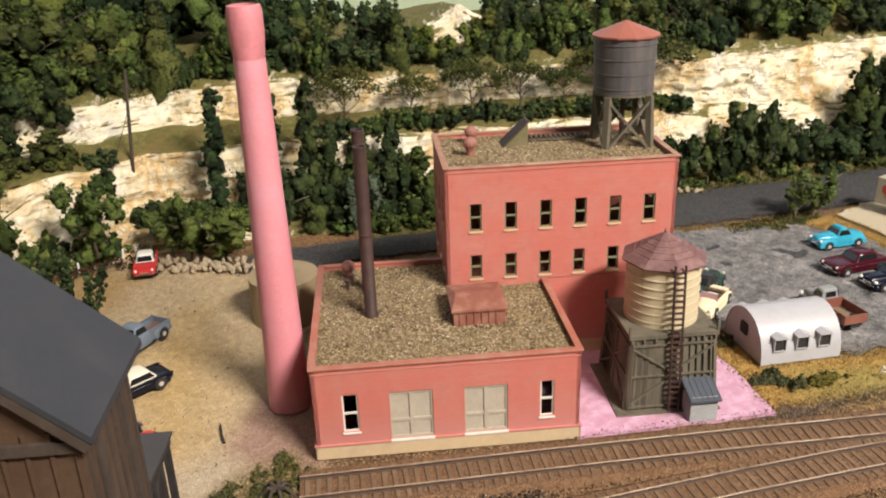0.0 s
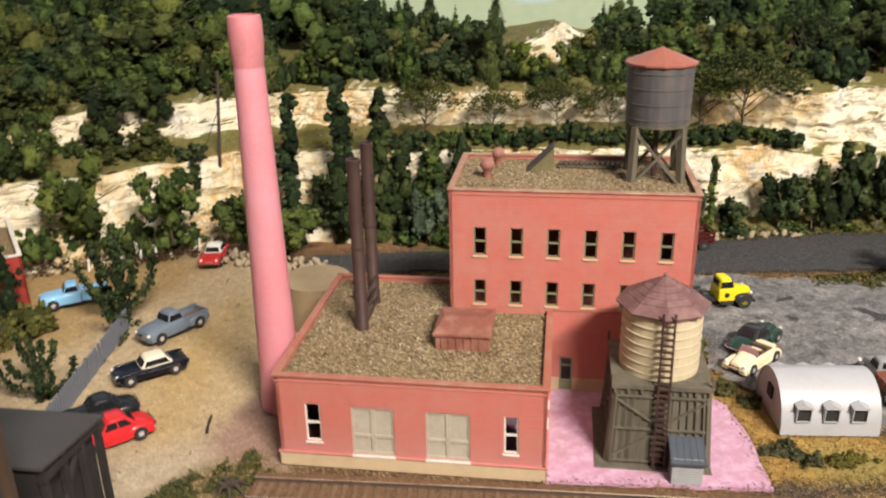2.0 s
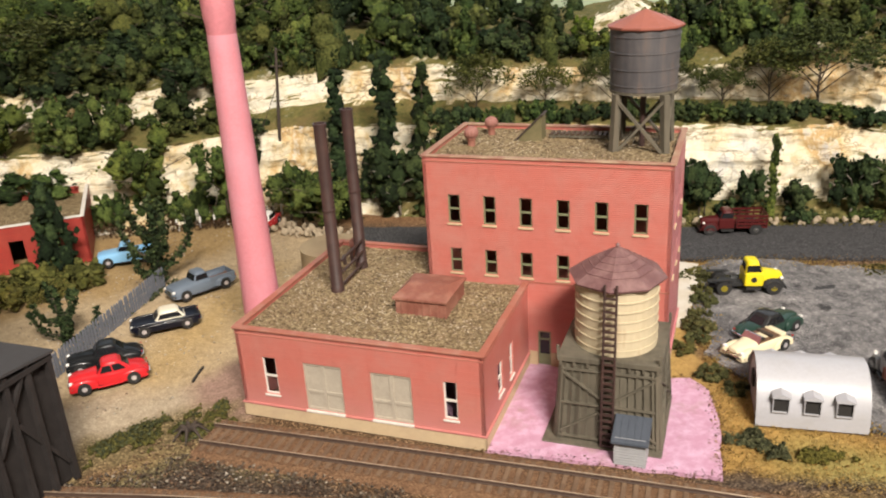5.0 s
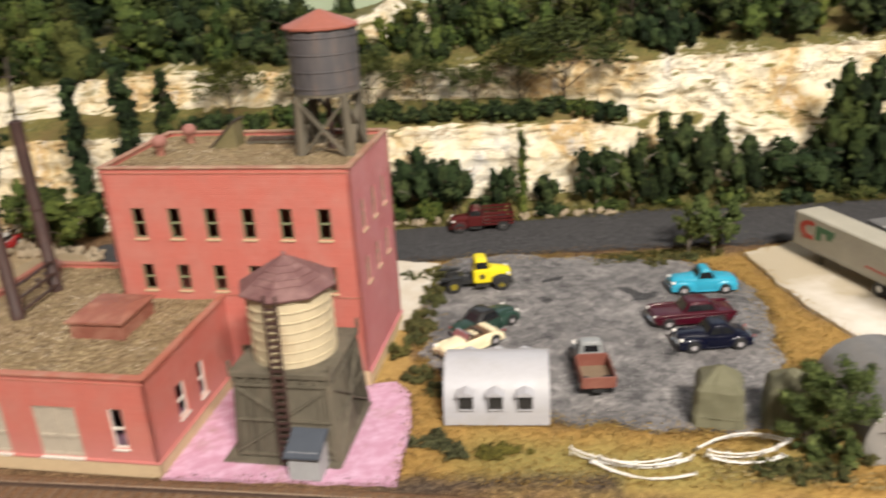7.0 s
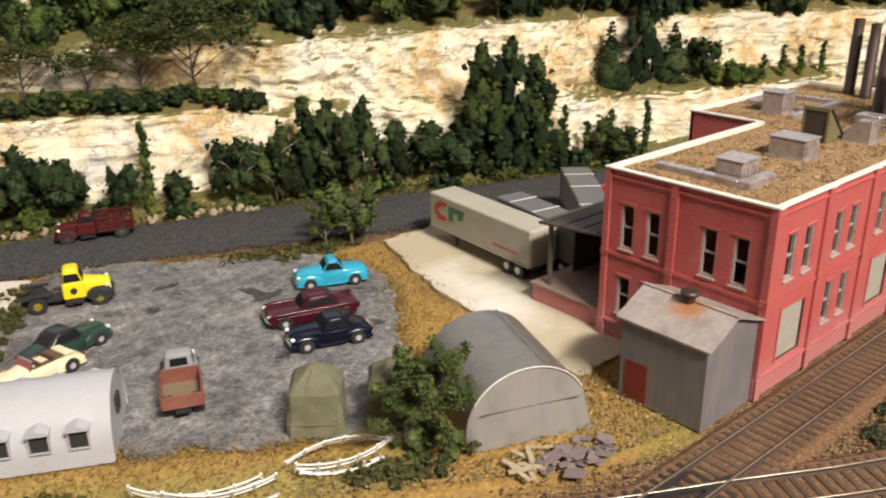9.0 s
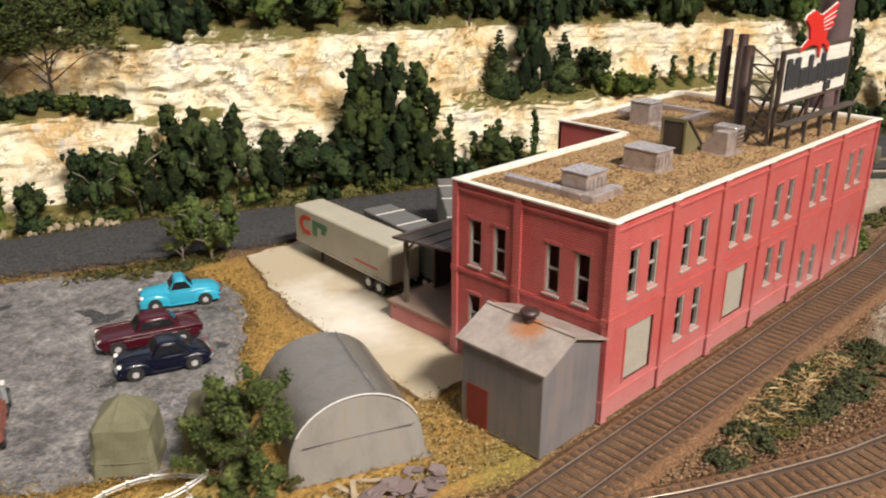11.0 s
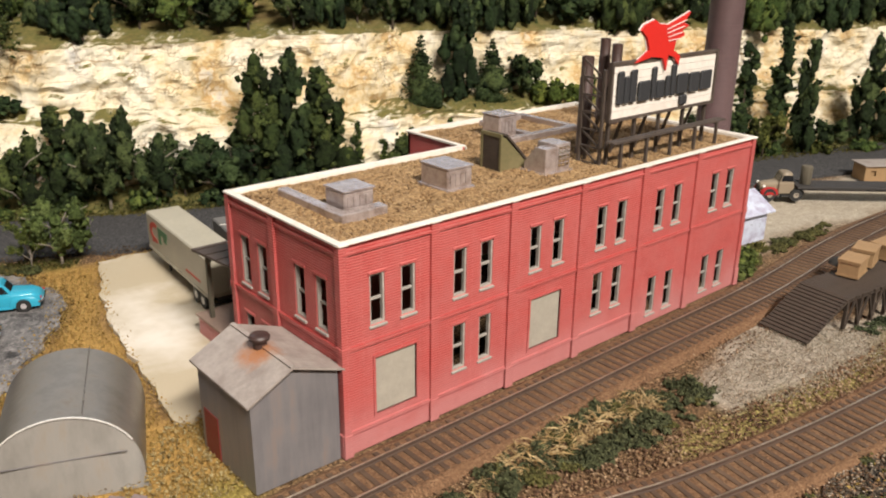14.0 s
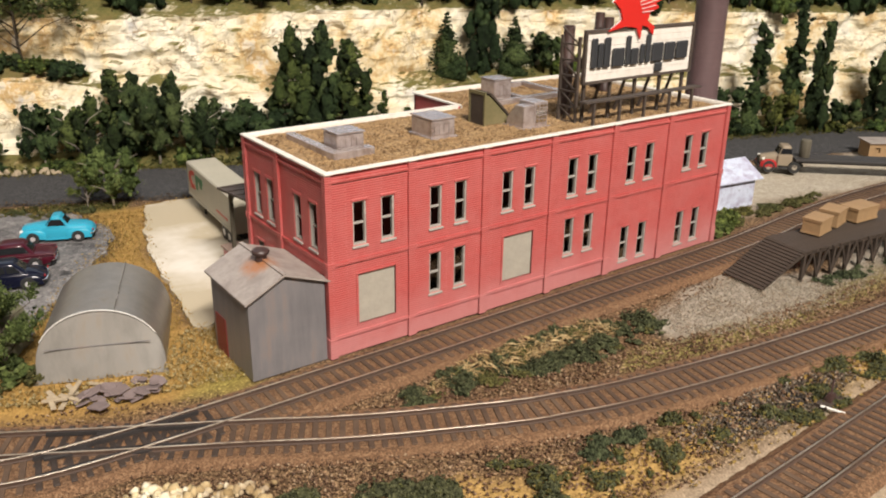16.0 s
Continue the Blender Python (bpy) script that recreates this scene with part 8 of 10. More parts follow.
def clumps(centres, radii, n_crumbs, n_flakes, crumb, size, core=0.66, tall=1.0):
    """A core in every lobe of a crown, crumbs over it, flakes round them."""
    cr, fl = [], []
    for c, r in zip(centres, radii):
        p = ball_points(n_crumbs)
        p[:, 2] = np.where(rng.uniform(size=n_crumbs) < 0.35, np.abs(p[:, 2]), p[:, 2])
        cr.append(p * (r * rng.uniform(0.60, 0.98, n_crumbs))[:, None] * np.array((1, 1, tall)) + c)
        fl.append(ball_points(n_flakes) * (r * rng.uniform(0.60, 1.18, n_flakes))[:, None] * np.array((1, 1, tall)) + c)
    cr, fl = np.concatenate(cr), np.concatenate(fl)
    return (centres, radii * core), (cr, crumb * rng.uniform(0.6, 1.4, len(cr))), fl, size


CROWNS, TRUNKS = {}, {}


def arm(k, f):
    """A point on the upturned limb k of a branchy tree, f of the way along it."""
    out, base = 0.50 - 0.045 * k, 0.04 + 0.085 * k
    a = k * 2.4
    r = out * math.sin(min(f, 1.0) * 1.4)
    return (math.cos(a) * r, math.sin(a) * r, base + 0.34 * f ** 2)


def crown(kind, var, material, fine=1.0):
    """Crowns one unit high and about one unit wide."""
    key = (kind, var, material.name, fine)
    if key in CROWNS:
        return CROWNS[key]
    tall = {"tall": 0.5, "column": 0.27, "cone": 0.7, "bush": 1.9}.get(kind, 1.0)
    skin, seed = [], var + 11.3 * len(CROWNS)
    ar, up = (10, 7) if fine > 0.5 else (8, 5)
    full = 1.0 if fine > 0.6 else 0.55 if fine > 0.4 else 0.32
    if kind == "broad":
        for k in range(8):
            a, q = k * 2.4 + seed, 0.26 * (k % 4 > 0)
            w = rng.uniform(0.13, 0.22)
            skin.append(lobe((math.cos(a) * q, math.sin(a) * q, 0.32 + 0.06 * k + rng.uniform(-0.05, 0.05)), w, w * rng.uniform(0.8, 1.15), seed + k, ar, up))
        got = (chunks(skin, 56 * full, 0.024, 0.052, tall), chunks(skin, 130 * full, 0.016, 0.034, tall), ragged(skin, 900 * fine, 0.36, tall), 0.0125)
    elif kind == "tall":
        for k in range(18):
            f = k / 17
            wide = 0.36 * (1 - f ** 3.6) + 0.06
            a, q = k * 2.4 + seed, wide * rng.uniform(0.45, 0.80) * (k % 4 > 0)
            w = (0.15 + 0.08 * (1 - f)) * rng.uniform(0.85, 1.15)
            skin.append(lobe((math.cos(a) * q, math.sin(a) * q, 0.10 + 0.82 * f), w, w * tall * rng.uniform(0.95, 1.5), seed + k, ar - 2, up - 1))
        got = (chunks(skin, 110 * full, 0.026, 0.060, tall, 0.30), NONE, ragged(skin, 980 * fine, 0.30, tall), 0.0150)
    elif kind == "column":
        for k in range(11):
            f = k / 10
            w = (0.33 - 0.13 * f) * rng.uniform(0.85, 1.15)
            skin.append(lobe((rng.uniform(-0.10, 0.10), rng.uniform(-0.10, 0.10), 0.06 + 0.88 * f), w, w * tall * rng.uniform(1.0, 1.5), seed + k, ar - 2, up - 1))
        got = (chunks(skin, 95 * full, 0.045, 0.10, tall, 0.40), NONE, ragged(skin, 640 * fine, 0.40, tall), 0.026)
    elif kind == "cone":
        pts = []
        for k in range(17):
            z = 0.08 + 0.89 * k / 16
            w = 0.48 * (1 - z) + 0.02
            m = int((28 + 170 * w) * fine)
            a = rng.uniform(0, 2 * math.pi, m)
            q = rng.uniform(0.25, 1.08, m) ** 0.6 * w * (1 + 0.15 * np.sin(a * 3 + k))
            pts.append(np.stack([np.cos(a) * q, np.sin(a) * q, z - 0.20 * q + rng.normal(0, 0.010, m)], 1))
        pts = np.concatenate(pts)
        zz = np.linspace(0.1, 0.85, 8)
        pick = rng.uniform(size=len(pts)) < 0.25
        got = ((np.stack([zz * 0, zz * 0, zz], 1), 0.30 * (1 - zz) + 0.02), (pts[pick], np.full(pick.sum(), 0.024)), pts[~pick], 0.018)
    elif kind == "sparse":
        n = 60
        a, q = rng.uniform(0, 2 * math.pi, n), rng.uniform(0.0, 1.0, n) ** 0.55
        c = np.stack([np.cos(a) * q * 0.46, np.sin(a) * q * 0.46, 0.64 + 0.24 * (1 - q ** 2) + rng.normal(0, 0.07, n)], 1)
        r = rng.uniform(0.05, 0.09, n)
        fl = (c[:, None] + rng.normal(0, 0.045, (n, int(44 * fine), 3))).reshape(-1, 3)
        got = ((c[:4], r[:4] * 0.2), (c.repeat(2, 0) + rng.normal(0, 0.04, (2 * n, 3)), np.full(2 * n, 0.022)), fl, 0.017)
    elif kind == "open":
        c = []
        for k in range(9):
            a, up = k * 2.4 + var, 0.30 + 0.068 * k
            for f in (0.35, 0.5, 0.65, 0.8, 0.92, 1.0):
                c.append((math.cos(a) * 0.46 * f * (1.1 - 0.05 * k), math.sin(a) * 0.46 * f * (1.1 - 0.05 * k), up + 0.16 * (f - 0.5)))
        c = np.array(c + [(0, 0, z) for z in (0.5, 0.62, 0.74, 0.85, 0.95)]) + rng.normal(0, 0.035, (59, 3))
        r = rng.uniform(0.05, 0.11, 59)
        got = clumps(c, r, 14, 80, 0.015, 0.0125, 0.52)
    elif kind == "branchy":
        pts = []
        for k in range(7):
            for f in (0.12, 0.26, 0.40, 0.54, 0.68, 0.82, 0.94, 1.04):
                pts.append(np.array(arm(k, f)) + ball_points(34) * (0.060 * (1.15 - 0.25 * f) * rng.uniform(0.2, 1.1, 34))[:, None])
        for k in range(14):
            pts.append(np.array((0, 0, 0.04 + 0.068 * k)) + ball_points(44) * ((0.088 - 0.0035 * k) * rng.uniform(0.3, 1.1, 44))[:, None])
        pts = np.concatenate(pts)
        pick = rng.uniform(size=len(pts)) < 0.22
        got = ((pts[::21], rng.uniform(0.022, 0.040, len(pts[::21]))), (pts[pick], np.full(pick.sum(), 0.022)), pts[~pick], 0.015)
    else:
        for k in range(7):
            a, q = k * 2.4 + seed, 0.30 * (k > 0)
            w = rng.uniform(0.13, 0.21)
            skin.append(lobe((math.cos(a) * q, math.sin(a) * q, 0.26 + (0.22 if k == 0 else rng.uniform(-0.06, 0.12))), w, w * 1.6, seed + k, ar, up))
        got = (chunks(skin, 62 * full, 0.030, 0.070, tall), NONE, ragged(skin, 380 * fine, 0.30, tall), 0.0150)
    CROWNS[key] = foam_mesh("crown", *got, material, tall, skin)
    return CROWNS[key]


def trunk(kind, var, material):
    key = (kind, var, material.name)
    if key in TRUNKS:
        return TRUNKS[key]
    s = Shape()
    r = {"sparse": 0.012, "open": 0.018, "cone": 0.025, "column": 0.03, "branchy": 0.022}.get(kind, 0.020)
    lean = random.uniform(-0.04, 0.04)
    top = 0.95 if kind in ("cone", "column", "tall", "branchy") else 0.62
    s.tube([(0, 0, -0.04), (lean * 0.4, 0.01, top * 0.35), (lean, 0, top * 0.7), (lean * 1.2, 0, top)], [r, r * 0.85, r * 0.6, r * 0.25], 7)
    nl = {"sparse": 9, "broad": 7, "branchy": 7, "open": 9}.get(kind, 0)
    for k in range(nl):
        a = k * 2.4 + var
        z0, ln, dz = 0.16 + 0.40 * k / nl, 0.44, 0.36 if kind == "sparse" else 0.28
        if kind == "branchy":
            s.tube([arm(k, f) for f in (0.0, 0.35, 0.7, 1.0)], [r * 0.7, r * 0.5, r * 0.35, r * 0.15], 5)
            continue
        if kind == "open":
            z0, ln, dz = 0.10 + 0.055 * k, 0.46 * (1.1 - 0.05 * k), 0.28
        s.tube([(lean * z0, 0, z0), (math.cos(a) * ln * 0.45, math.sin(a) * ln * 0.45, z0 + dz * 0.62), (math.cos(a) * ln, math.sin(a) * ln, z0 + dz)], [r * 0.6, r * 0.4, r * 0.14], 5)
    me = s.mesh("trunk", material)
    me.shade_smooth()
    TRUNKS[key] = me
    return me


LABELS = {"broad": "bushy dark green model tree", "tall": "tall bushy dark green model tree", "column": "slender columnar dark green tree", "cone": "pointed dark green conifer", "sparse": "thin-leaved olive tree with bare limbs",
          "branchy": "open-branched dark green young tree", "open": "open-branched fresh green tree", "bush": "low clump of green foliage"}
count = 0


def tree(kind, x, y, z, h, w, material=None, label="", bark=None, where="", fine=1.0):
    """A tree of height h and crown width w."""
    global count
    count += 1
    var = count % 4
    material = material or LEAF_DARK
    name = "bush" if kind == "bush" else "tree"
    ob = thing(name, label or LABELS[kind] + where, name, Matrix.Translation((x, y, z)) @ Matrix.Rotation(count * 2.39, 4, "Z") @ Matrix.Diagonal((w, w, h, 1)))
    part("crown", crown(kind, var, material, fine), None, ob)
    if kind != "bush":
        part("trunk", trunk(kind, var, bark or BARK), None, ob)
    return ob


def row(kind, u, v, z, h, w, material=None, where="", bark=None, fine=1.0):
    x, y = uv(u, v)
    z = max(z, hill_z(u, v) - 0.002) if v < 0.9 else z
    return tree(kind, x, y, z, h, w, material, "", bark, where, fine)


ROAD = " at the foot of the cliff"
for u, z, h, w in ((0.341, 0.003, 0.068, 0.059), (0.371, 0.003, 0.058, 0.050), (0.416, 0.003, 0.047, 0.034), (0.458, 0.002, 0.039, 0.038), (0.505, 0.0, 0.069, 0.050), (0.539, 0.0, 0.069, 0.050), (0.604, 0.0, 0.091, 0.070),
                   (0.641, 0.0, 0.067, 0.050), (0.695, 0.0, 0.060, 0.077), (0.376, 0.003, 0.055, 0.042), (0.083, 0.005, 0.069, 0.070)):
    row("broad", u, 0.797, z, h, w, LEAF_DARK, ROAD, BIRCH if h > 0.06 else None)
for u, h, w in ((0.569, 0.089, 0.045), (0.731, 0.124, 0.062), (0.757, 0.128, 0.058), (0.785, 0.110, 0.064), (1.312, 0.122, 0.046), (1.400, 0.122, 0.052), (1.45, 0.11, 0.05), (1.50, 0.11, 0.07), (1.58, 0.12, 0.07)):
    row("tall", u, 0.803, 0.0, h, w, LEAF_DARK, ROAD)
row("column", 0.435, 0.800, 0.002, 0.076, 0.020, LEAF_MID, ROAD, BIRCH)
for u, h, w in ((1.232, 0.118, 0.044), (1.276, 0.143, 0.040), (0.024, 0.147, 0.046), (0.072, 0.160, 0.048), (0.110, 0.150, 0.044)):
    row("column", u, 0.803, 0.002, h, w, LEAF_DARK, ROAD)
row("broad", 1.255, 0.792, 0.002, 0.052, 0.050, LEAF_OLIVE, ROAD)
row("broad", 1.345, 0.795, 0.002, 0.040, 0.044, LEAF_DARK, ROAD)
row("broad", 1.18, 0.79, 0.002, 0.060, 0.07, LEAF_DARK, ROAD)
row("broad", 0.865, 0.795, 0.002, 0.045, 0.06, LEAF_DARK, ROAD)
for u, v, z, h, w in ((-0.171, 0.770, 0.016, 0.090, 0.098), (-0.282, 0.755, 0.020, 0.045, 0.095), (-0.024, 0.775, 0.006, 0.053, 0.061), (-0.086, 0.768, 0.018, 0.082, 0.078), (-0.007, 0.762, 0.008, 0.068, 0.050), (-0.36, 0.75, 0.02, 0.06, 0.08)):
    row("broad", u, v, z, h, w, LEAF_MID, " behind the dirt lot")
row("broad", 0.023, 0.755, 0.0, 0.064, 0.088, LEAF_MID, " above the rubble wall")
row("broad", 0.156, 0.785, 0.002, 0.064, 0.046, LEAF_PALE, ROAD)
row("bush", 0.822, 0.795, 0.0, 0.031, 0.042, LEAF_DARK, ROAD)
for u in np.arange(0.14, 0.36, 0.034):
    row("bush", u, 0.79 + 0.006 * math.sin(u * 60), 0.0, 0.020 + 0.01 * random.random(), 0.038, LEAF_MID, ROAD)
for u in np.arange(0.40, 1.7, 0.058):
    row("bush", u, 0.795 + 0.008 * math.sin(u * 80), 0.0, 0.012 + 0.014 * random.random(), 0.036, random.choice((LEAF_DARK, LEAF_MID, LEAF_OLIVE)), ROAD)
ON = " on the cliff ledge"
row("tall", 0.937, 0.868, hill_z(0.937, 0.868) - 0.001, 0.115, 0.050, LEAF_DARK, ON)
for u, h, w in ((0.897, 0.066, 0.056), (0.972, 0.062, 0.056)):
    row("cone", u, 0.868, hill_z(u, 0.868) - 0.001, h, w, LEAF_DARK, ON)
row("broad", 1.007, 0.868, hill_z(1.0, 0.868) - 0.002, 0.052, 0.050, LEAF_DARK, ON)
for u in (1.085, 1.11, 1.135, 1.165):
    row("column", u, 0.864, hill_z(u, 0.864) - 0.002, 0.026 + 0.018 * random.random(), 0.016, LEAF_MID, ON)
for u, z in ((0.82, 0.0), (0.845, 0.0), (0.87, 0.0), (0.91, 0.0)):
    row("column", u, 0.812, z, 0.040 + 0.024 * random.random(), 0.018, LEAF_MID, ROAD)
row("bush", 1.043, 0.862, hill_z(1.04, 0.862) - 0.001, 0.030, 0.068, LEAF_MID, ON)
for u, h, w in ((0.345, 0.052, 0.074), (0.397, 0.044, 0.060), (0.155, 0.060, 0.080), (0.291, 0.060, 0.072), (0.485, 0.082, 0.120), (-0.318, 0.070, 0.150), (0.44, 0.066, 0.085), (0.225, 0.05, 0.06)):
    row("sparse", u, 0.866, hill_z(u, 0.866) - 0.001, h, w, LEAF_OLIVE, ON)
for u in np.arange(0.12, 0.55, 0.027):
    row("bush", u, 0.852 + 0.006 * math.sin(u * 70), hill_z(u, 0.852) - 0.001, 0.018 + 0.009 * random.random(), 0.042, LEAF_DARK if random.random() < 0.75 else LEAF_MID, ON)
for u in np.arange(-0.42, -0.02, 0.038):
    row("bush", u, 0.838 + 0.010 * math.sin(u * 50), hill_z(u, 0.838) - 0.001, 0.016 + 0.012 * random.random(), 0.046, random.choice((LEAF_MID, LEAF_OLIVE, LEAF_DARK)), ON)
row("tall", -0.075, 0.83, hill_z(-0.075, 0.83), 0.034, 0.022, LEAF_DARK, ON)

for u, v, h, w in ((0.13, 0.815, 0.095, 0.055), (0.16, 0.82, 0.085, 0.055), (0.19, 0.81, 0.100, 0.05), (0.215, 0.805, 0.075, 0.06), (0.25, 0.80, 0.065, 0.06), (0.285, 0.80, 0.06, 0.06), (0.31, 0.80, 0.058, 0.055), (0.06, 0.815, 0.07, 0.06)):
    row("tall" if h > 0.07 else "broad", u, v, 0.0, h, w, LEAF_MID if 0.1 < u < 0.26 and h < 0.09 else LEAF_DARK, ROAD)
for u, v, h, w in ((-0.21, 0.795, 0.062, 0.065), (-0.25, 0.775, 0.075, 0.08), (-0.32, 0.77, 0.07, 0.09), (-0.42, 0.76, 0.07, 0.09), (0.585, 0.81, 0.060, 0.05), (0.665, 0.81, 0.062, 0.055)):
    row("broad", u, v, 0.0, h, w, LEAF_DARK if u > 0 else LEAF_MID, ROAD)
for u in np.arange(-0.46, -0.10, 0.034):
    row("broad", u, 0.865 + 0.012 * math.sin(u * 90), hill_z(u, 0.865) - 0.002, 0.045 + 0.02 * random.random(), 0.060, LEAF_DARK if random.random() < 0.7 else LEAF_MID, ON)
for u in np.arange(-0.5, 0.56, 0.022):
    v = curve(FOOT, u) + curve(LEDGE, u) + (0.046 if u < 0.38 else 0.062) + random.uniform(0, 0.016)
    row("bush" if random.random() < 0.5 else "broad", u + random.uniform(-0.006, 0.006), v, hill_z(u, v) - 0.002, 0.026 + 0.022 * random.random(), 0.040 + 0.014 * random.random(), random.choice((LEAF_DARK, LEAF_DARK, LEAF_MID)), " at the cliff top")
for u in np.arange(0.60, 1.7, 0.034):
    v = curve(FOOT, u) + curve(LEDGE, u) + 0.038 + random.uniform(0, 0.020)
    row("bush" if random.random() < 0.5 else "broad", u + random.uniform(-0.008, 0.008), v, hill_z(u, v) - 0.003, 0.050 + 0.034 * random.random(), 0.054 + 0.020 * random.random(), LEAF_DARK if random.random() < 0.85 else LEAF_MID, " at the cliff top")

for u in np.arange(-0.56, -0.04, 0.036):
    for v, h in ((0.846, 0.044), (0.878, 0.050), (0.908, 0.050)):
        uu, vv = u + random.uniform(-0.012, 0.012), v + random.uniform(-0.010, 0.010)
        if uu > -0.11 and v < 0.9:
            continue
        row("broad" if random.random() < 0.75 else "tall", uu, vv, hill_z(uu, vv) - 0.002, h * random.uniform(0.8, 1.2), 0.058 * random.uniform(0.85, 1.15), random.choice((LEAF_DARK, LEAF_MID, LEAF_MID, LEAF_OLIVE)), " on the wooded cliff")

# the wood on the hilltop
TOP = " in the hilltop wood"
SKYLINE = [(-0.7, 0.268), (-0.05, 0.262), (0.04, 0.240), (0.11, 0.214), (0.20, 0.200), (0.24, 0.180), (0.32, 0.178), (0.38, 0.20), (0.46, 0.235), (2.0, 0.25)]


def mesh_data(me, slot_offset=0):
    v, f, g = np.empty(3 * len(me.vertices)), np.empty(3 * len(me.polygons), np.int32), np.empty(len(me.polygons), np.int32)
    me.vertices.foreach_get("co", v)
    me.loops.foreach_get("vertex_index", f)
    me.polygons.foreach_get("material_index", g)
    return v.reshape(-1, 3), f.reshape(-1, 3), g


WOOD_MATS = [LEAF_DARK, LEAF_MID, LEAF_OLIVE]
wv, wf, wg, total = [], [], [], 0
for k, v in enumerate((0.925, 0.955, 0.99, 1.03, 1.075)):
    for u in np.arange(-0.62 + 0.012 * k, 1.72, 0.038):
        uu, vv = u + random.uniform(-0.012, 0.012), v + random.uniform(-0.012, 0.012)
        pick, tone = random.random(), random.random()
        if 0.235 < uu < 0.325 and vv < 1.0 or v < 0.94 and random.random() < 0.25:
            continue
        kind = "broad" if pick < 0.64 else "tall" if pick < 0.76 else "cone" if pick < 0.93 else "sparse"
        mat = 0 if tone < (0.38 if uu < 0.5 else 0.70) else 1 if tone < (0.76 if uu < 0.5 else 0.92) else 2
        zz = hill_z(uu, vv) - 0.002
        hh = min(random.uniform(0.040, 0.066) * (1.4 if uu < 0.02 else 1.0) + 0.003 * k, curve(SKYLINE, uu) - 0.1 * (vv - 1.0) - zz)
        hh *= 1.3 if kind == "cone" else 1.0
        if hh < 0.016:
            continue
        ww = max(hh, 0.04) * (1.1 if kind == "broad" else 0.55 if kind != "sparse" else 1.3)
        if k < 2:
            row(kind, uu, vv, zz, hh, ww, WOOD_MATS[mat], TOP, fine=0.55)
            continue
        pv, pf, pg = mesh_data(crown(kind, (k + int(u * 25)) % 3, WOOD_MATS[mat], 0.30))
        a = random.uniform(0, 6.28)
        c, s_ = math.cos(a) * ww, math.sin(a) * ww
        x, y = uv(uu, vv)
        wv.append(np.stack([pv[:, 0] * c - pv[:, 1] * s_ + x, pv[:, 0] * s_ + pv[:, 1] * c + y, pv[:, 2] * hh + zz], 1))
        wf.append(pf + total)
        wg.append(np.full(len(pf), mat))
        total += len(pv)
far = arrays("far_wood", np.concatenate(wv), np.concatenate(wf), WOOD_MATS[0])
for mt in WOOD_MATS[1:]:
    far.materials.append(mt)
far.polygons.foreach_set("material_index", np.concatenate(wg).astype(np.int32))
tagged(new("far_wood", far), "dense dark green wood on the hilltop", "wood", kind="stuff")
row("bush", 0.262, 0.935, hill_z(0.262, 0.935), 0.022, 0.034, LEAF_BRIGHT, TOP)
row("broad", 0.262, 0.952, hill_z(0.262, 0.952), 0.030, 0.034, LEAF_BRIGHT, TOP)
for kind, x, y, h, w, leaf in (("cone", 0.545, 0.905, 0.064, 0.040, LEAF_DARK), ("cone", 0.520, 0.915, 0.056, 0.034, LEAF_DARK), ("cone", 0.641, 0.920, 0.058, 0.036, LEAF_DARK), ("cone", 0.470, 1.080, 0.070, 0.036, LEAF_DARK), ("cone", 0.505, 1.060, 0.066, 0.036, LEAF_DARK)):
    tree(kind, x, y, hill_z(Vector((x, y)).dot(DU), Vector((x, y)).dot(DV)) - 0.002, h, w, leaf, "", None, TOP)

# single trees near the yards
tree("branchy", 0.1530, 0.6125, 0.0, 0.082, 0.076, LEAF_DARK, "open-branched dark green tree beside the picket fence")
tree("tall", 0.0620, 0.6620, 0.0, 0.088, 0.042, LEAF_DARK, "slim dark green tree beside the red building")
tree("branchy", 0.0930, 0.5200, 0.0, 0.050, 0.052, LEAF_DARK, "stunted dark green tree behind the picket fence")
tree("broad", 0.7870, 0.4070, 0.0, 0.056, 0.053, LEAF_FRESH, "bushy fresh green tree between the lot and the road", BIRCH)
tree("open", 0.7690, 0.4150, 0.0, 0.040, 0.028, LEAF_FRESH, "airy green tree between the lot and the road", BIRCH)
tree("open", 0.6680, 0.1680, 0.0, 0.053, 0.044, LEAF_FRESH, "bushy green tree beside a grey metal hut")
tree("bush", 0.6660, 0.1660, -0.001, 0.014, 0.034, LEAF_FRESH, "leafy green undergrowth beside a grey metal hut")
tree("open", 0.6560, 0.1740, 0.0, 0.043, 0.034, LEAF_FRESH, "small bushy green tree beside a grey metal hut")


def patch(x, y, h, w, material, label):
    return tree("bush", x, y, -0.001, h, w, material, label)


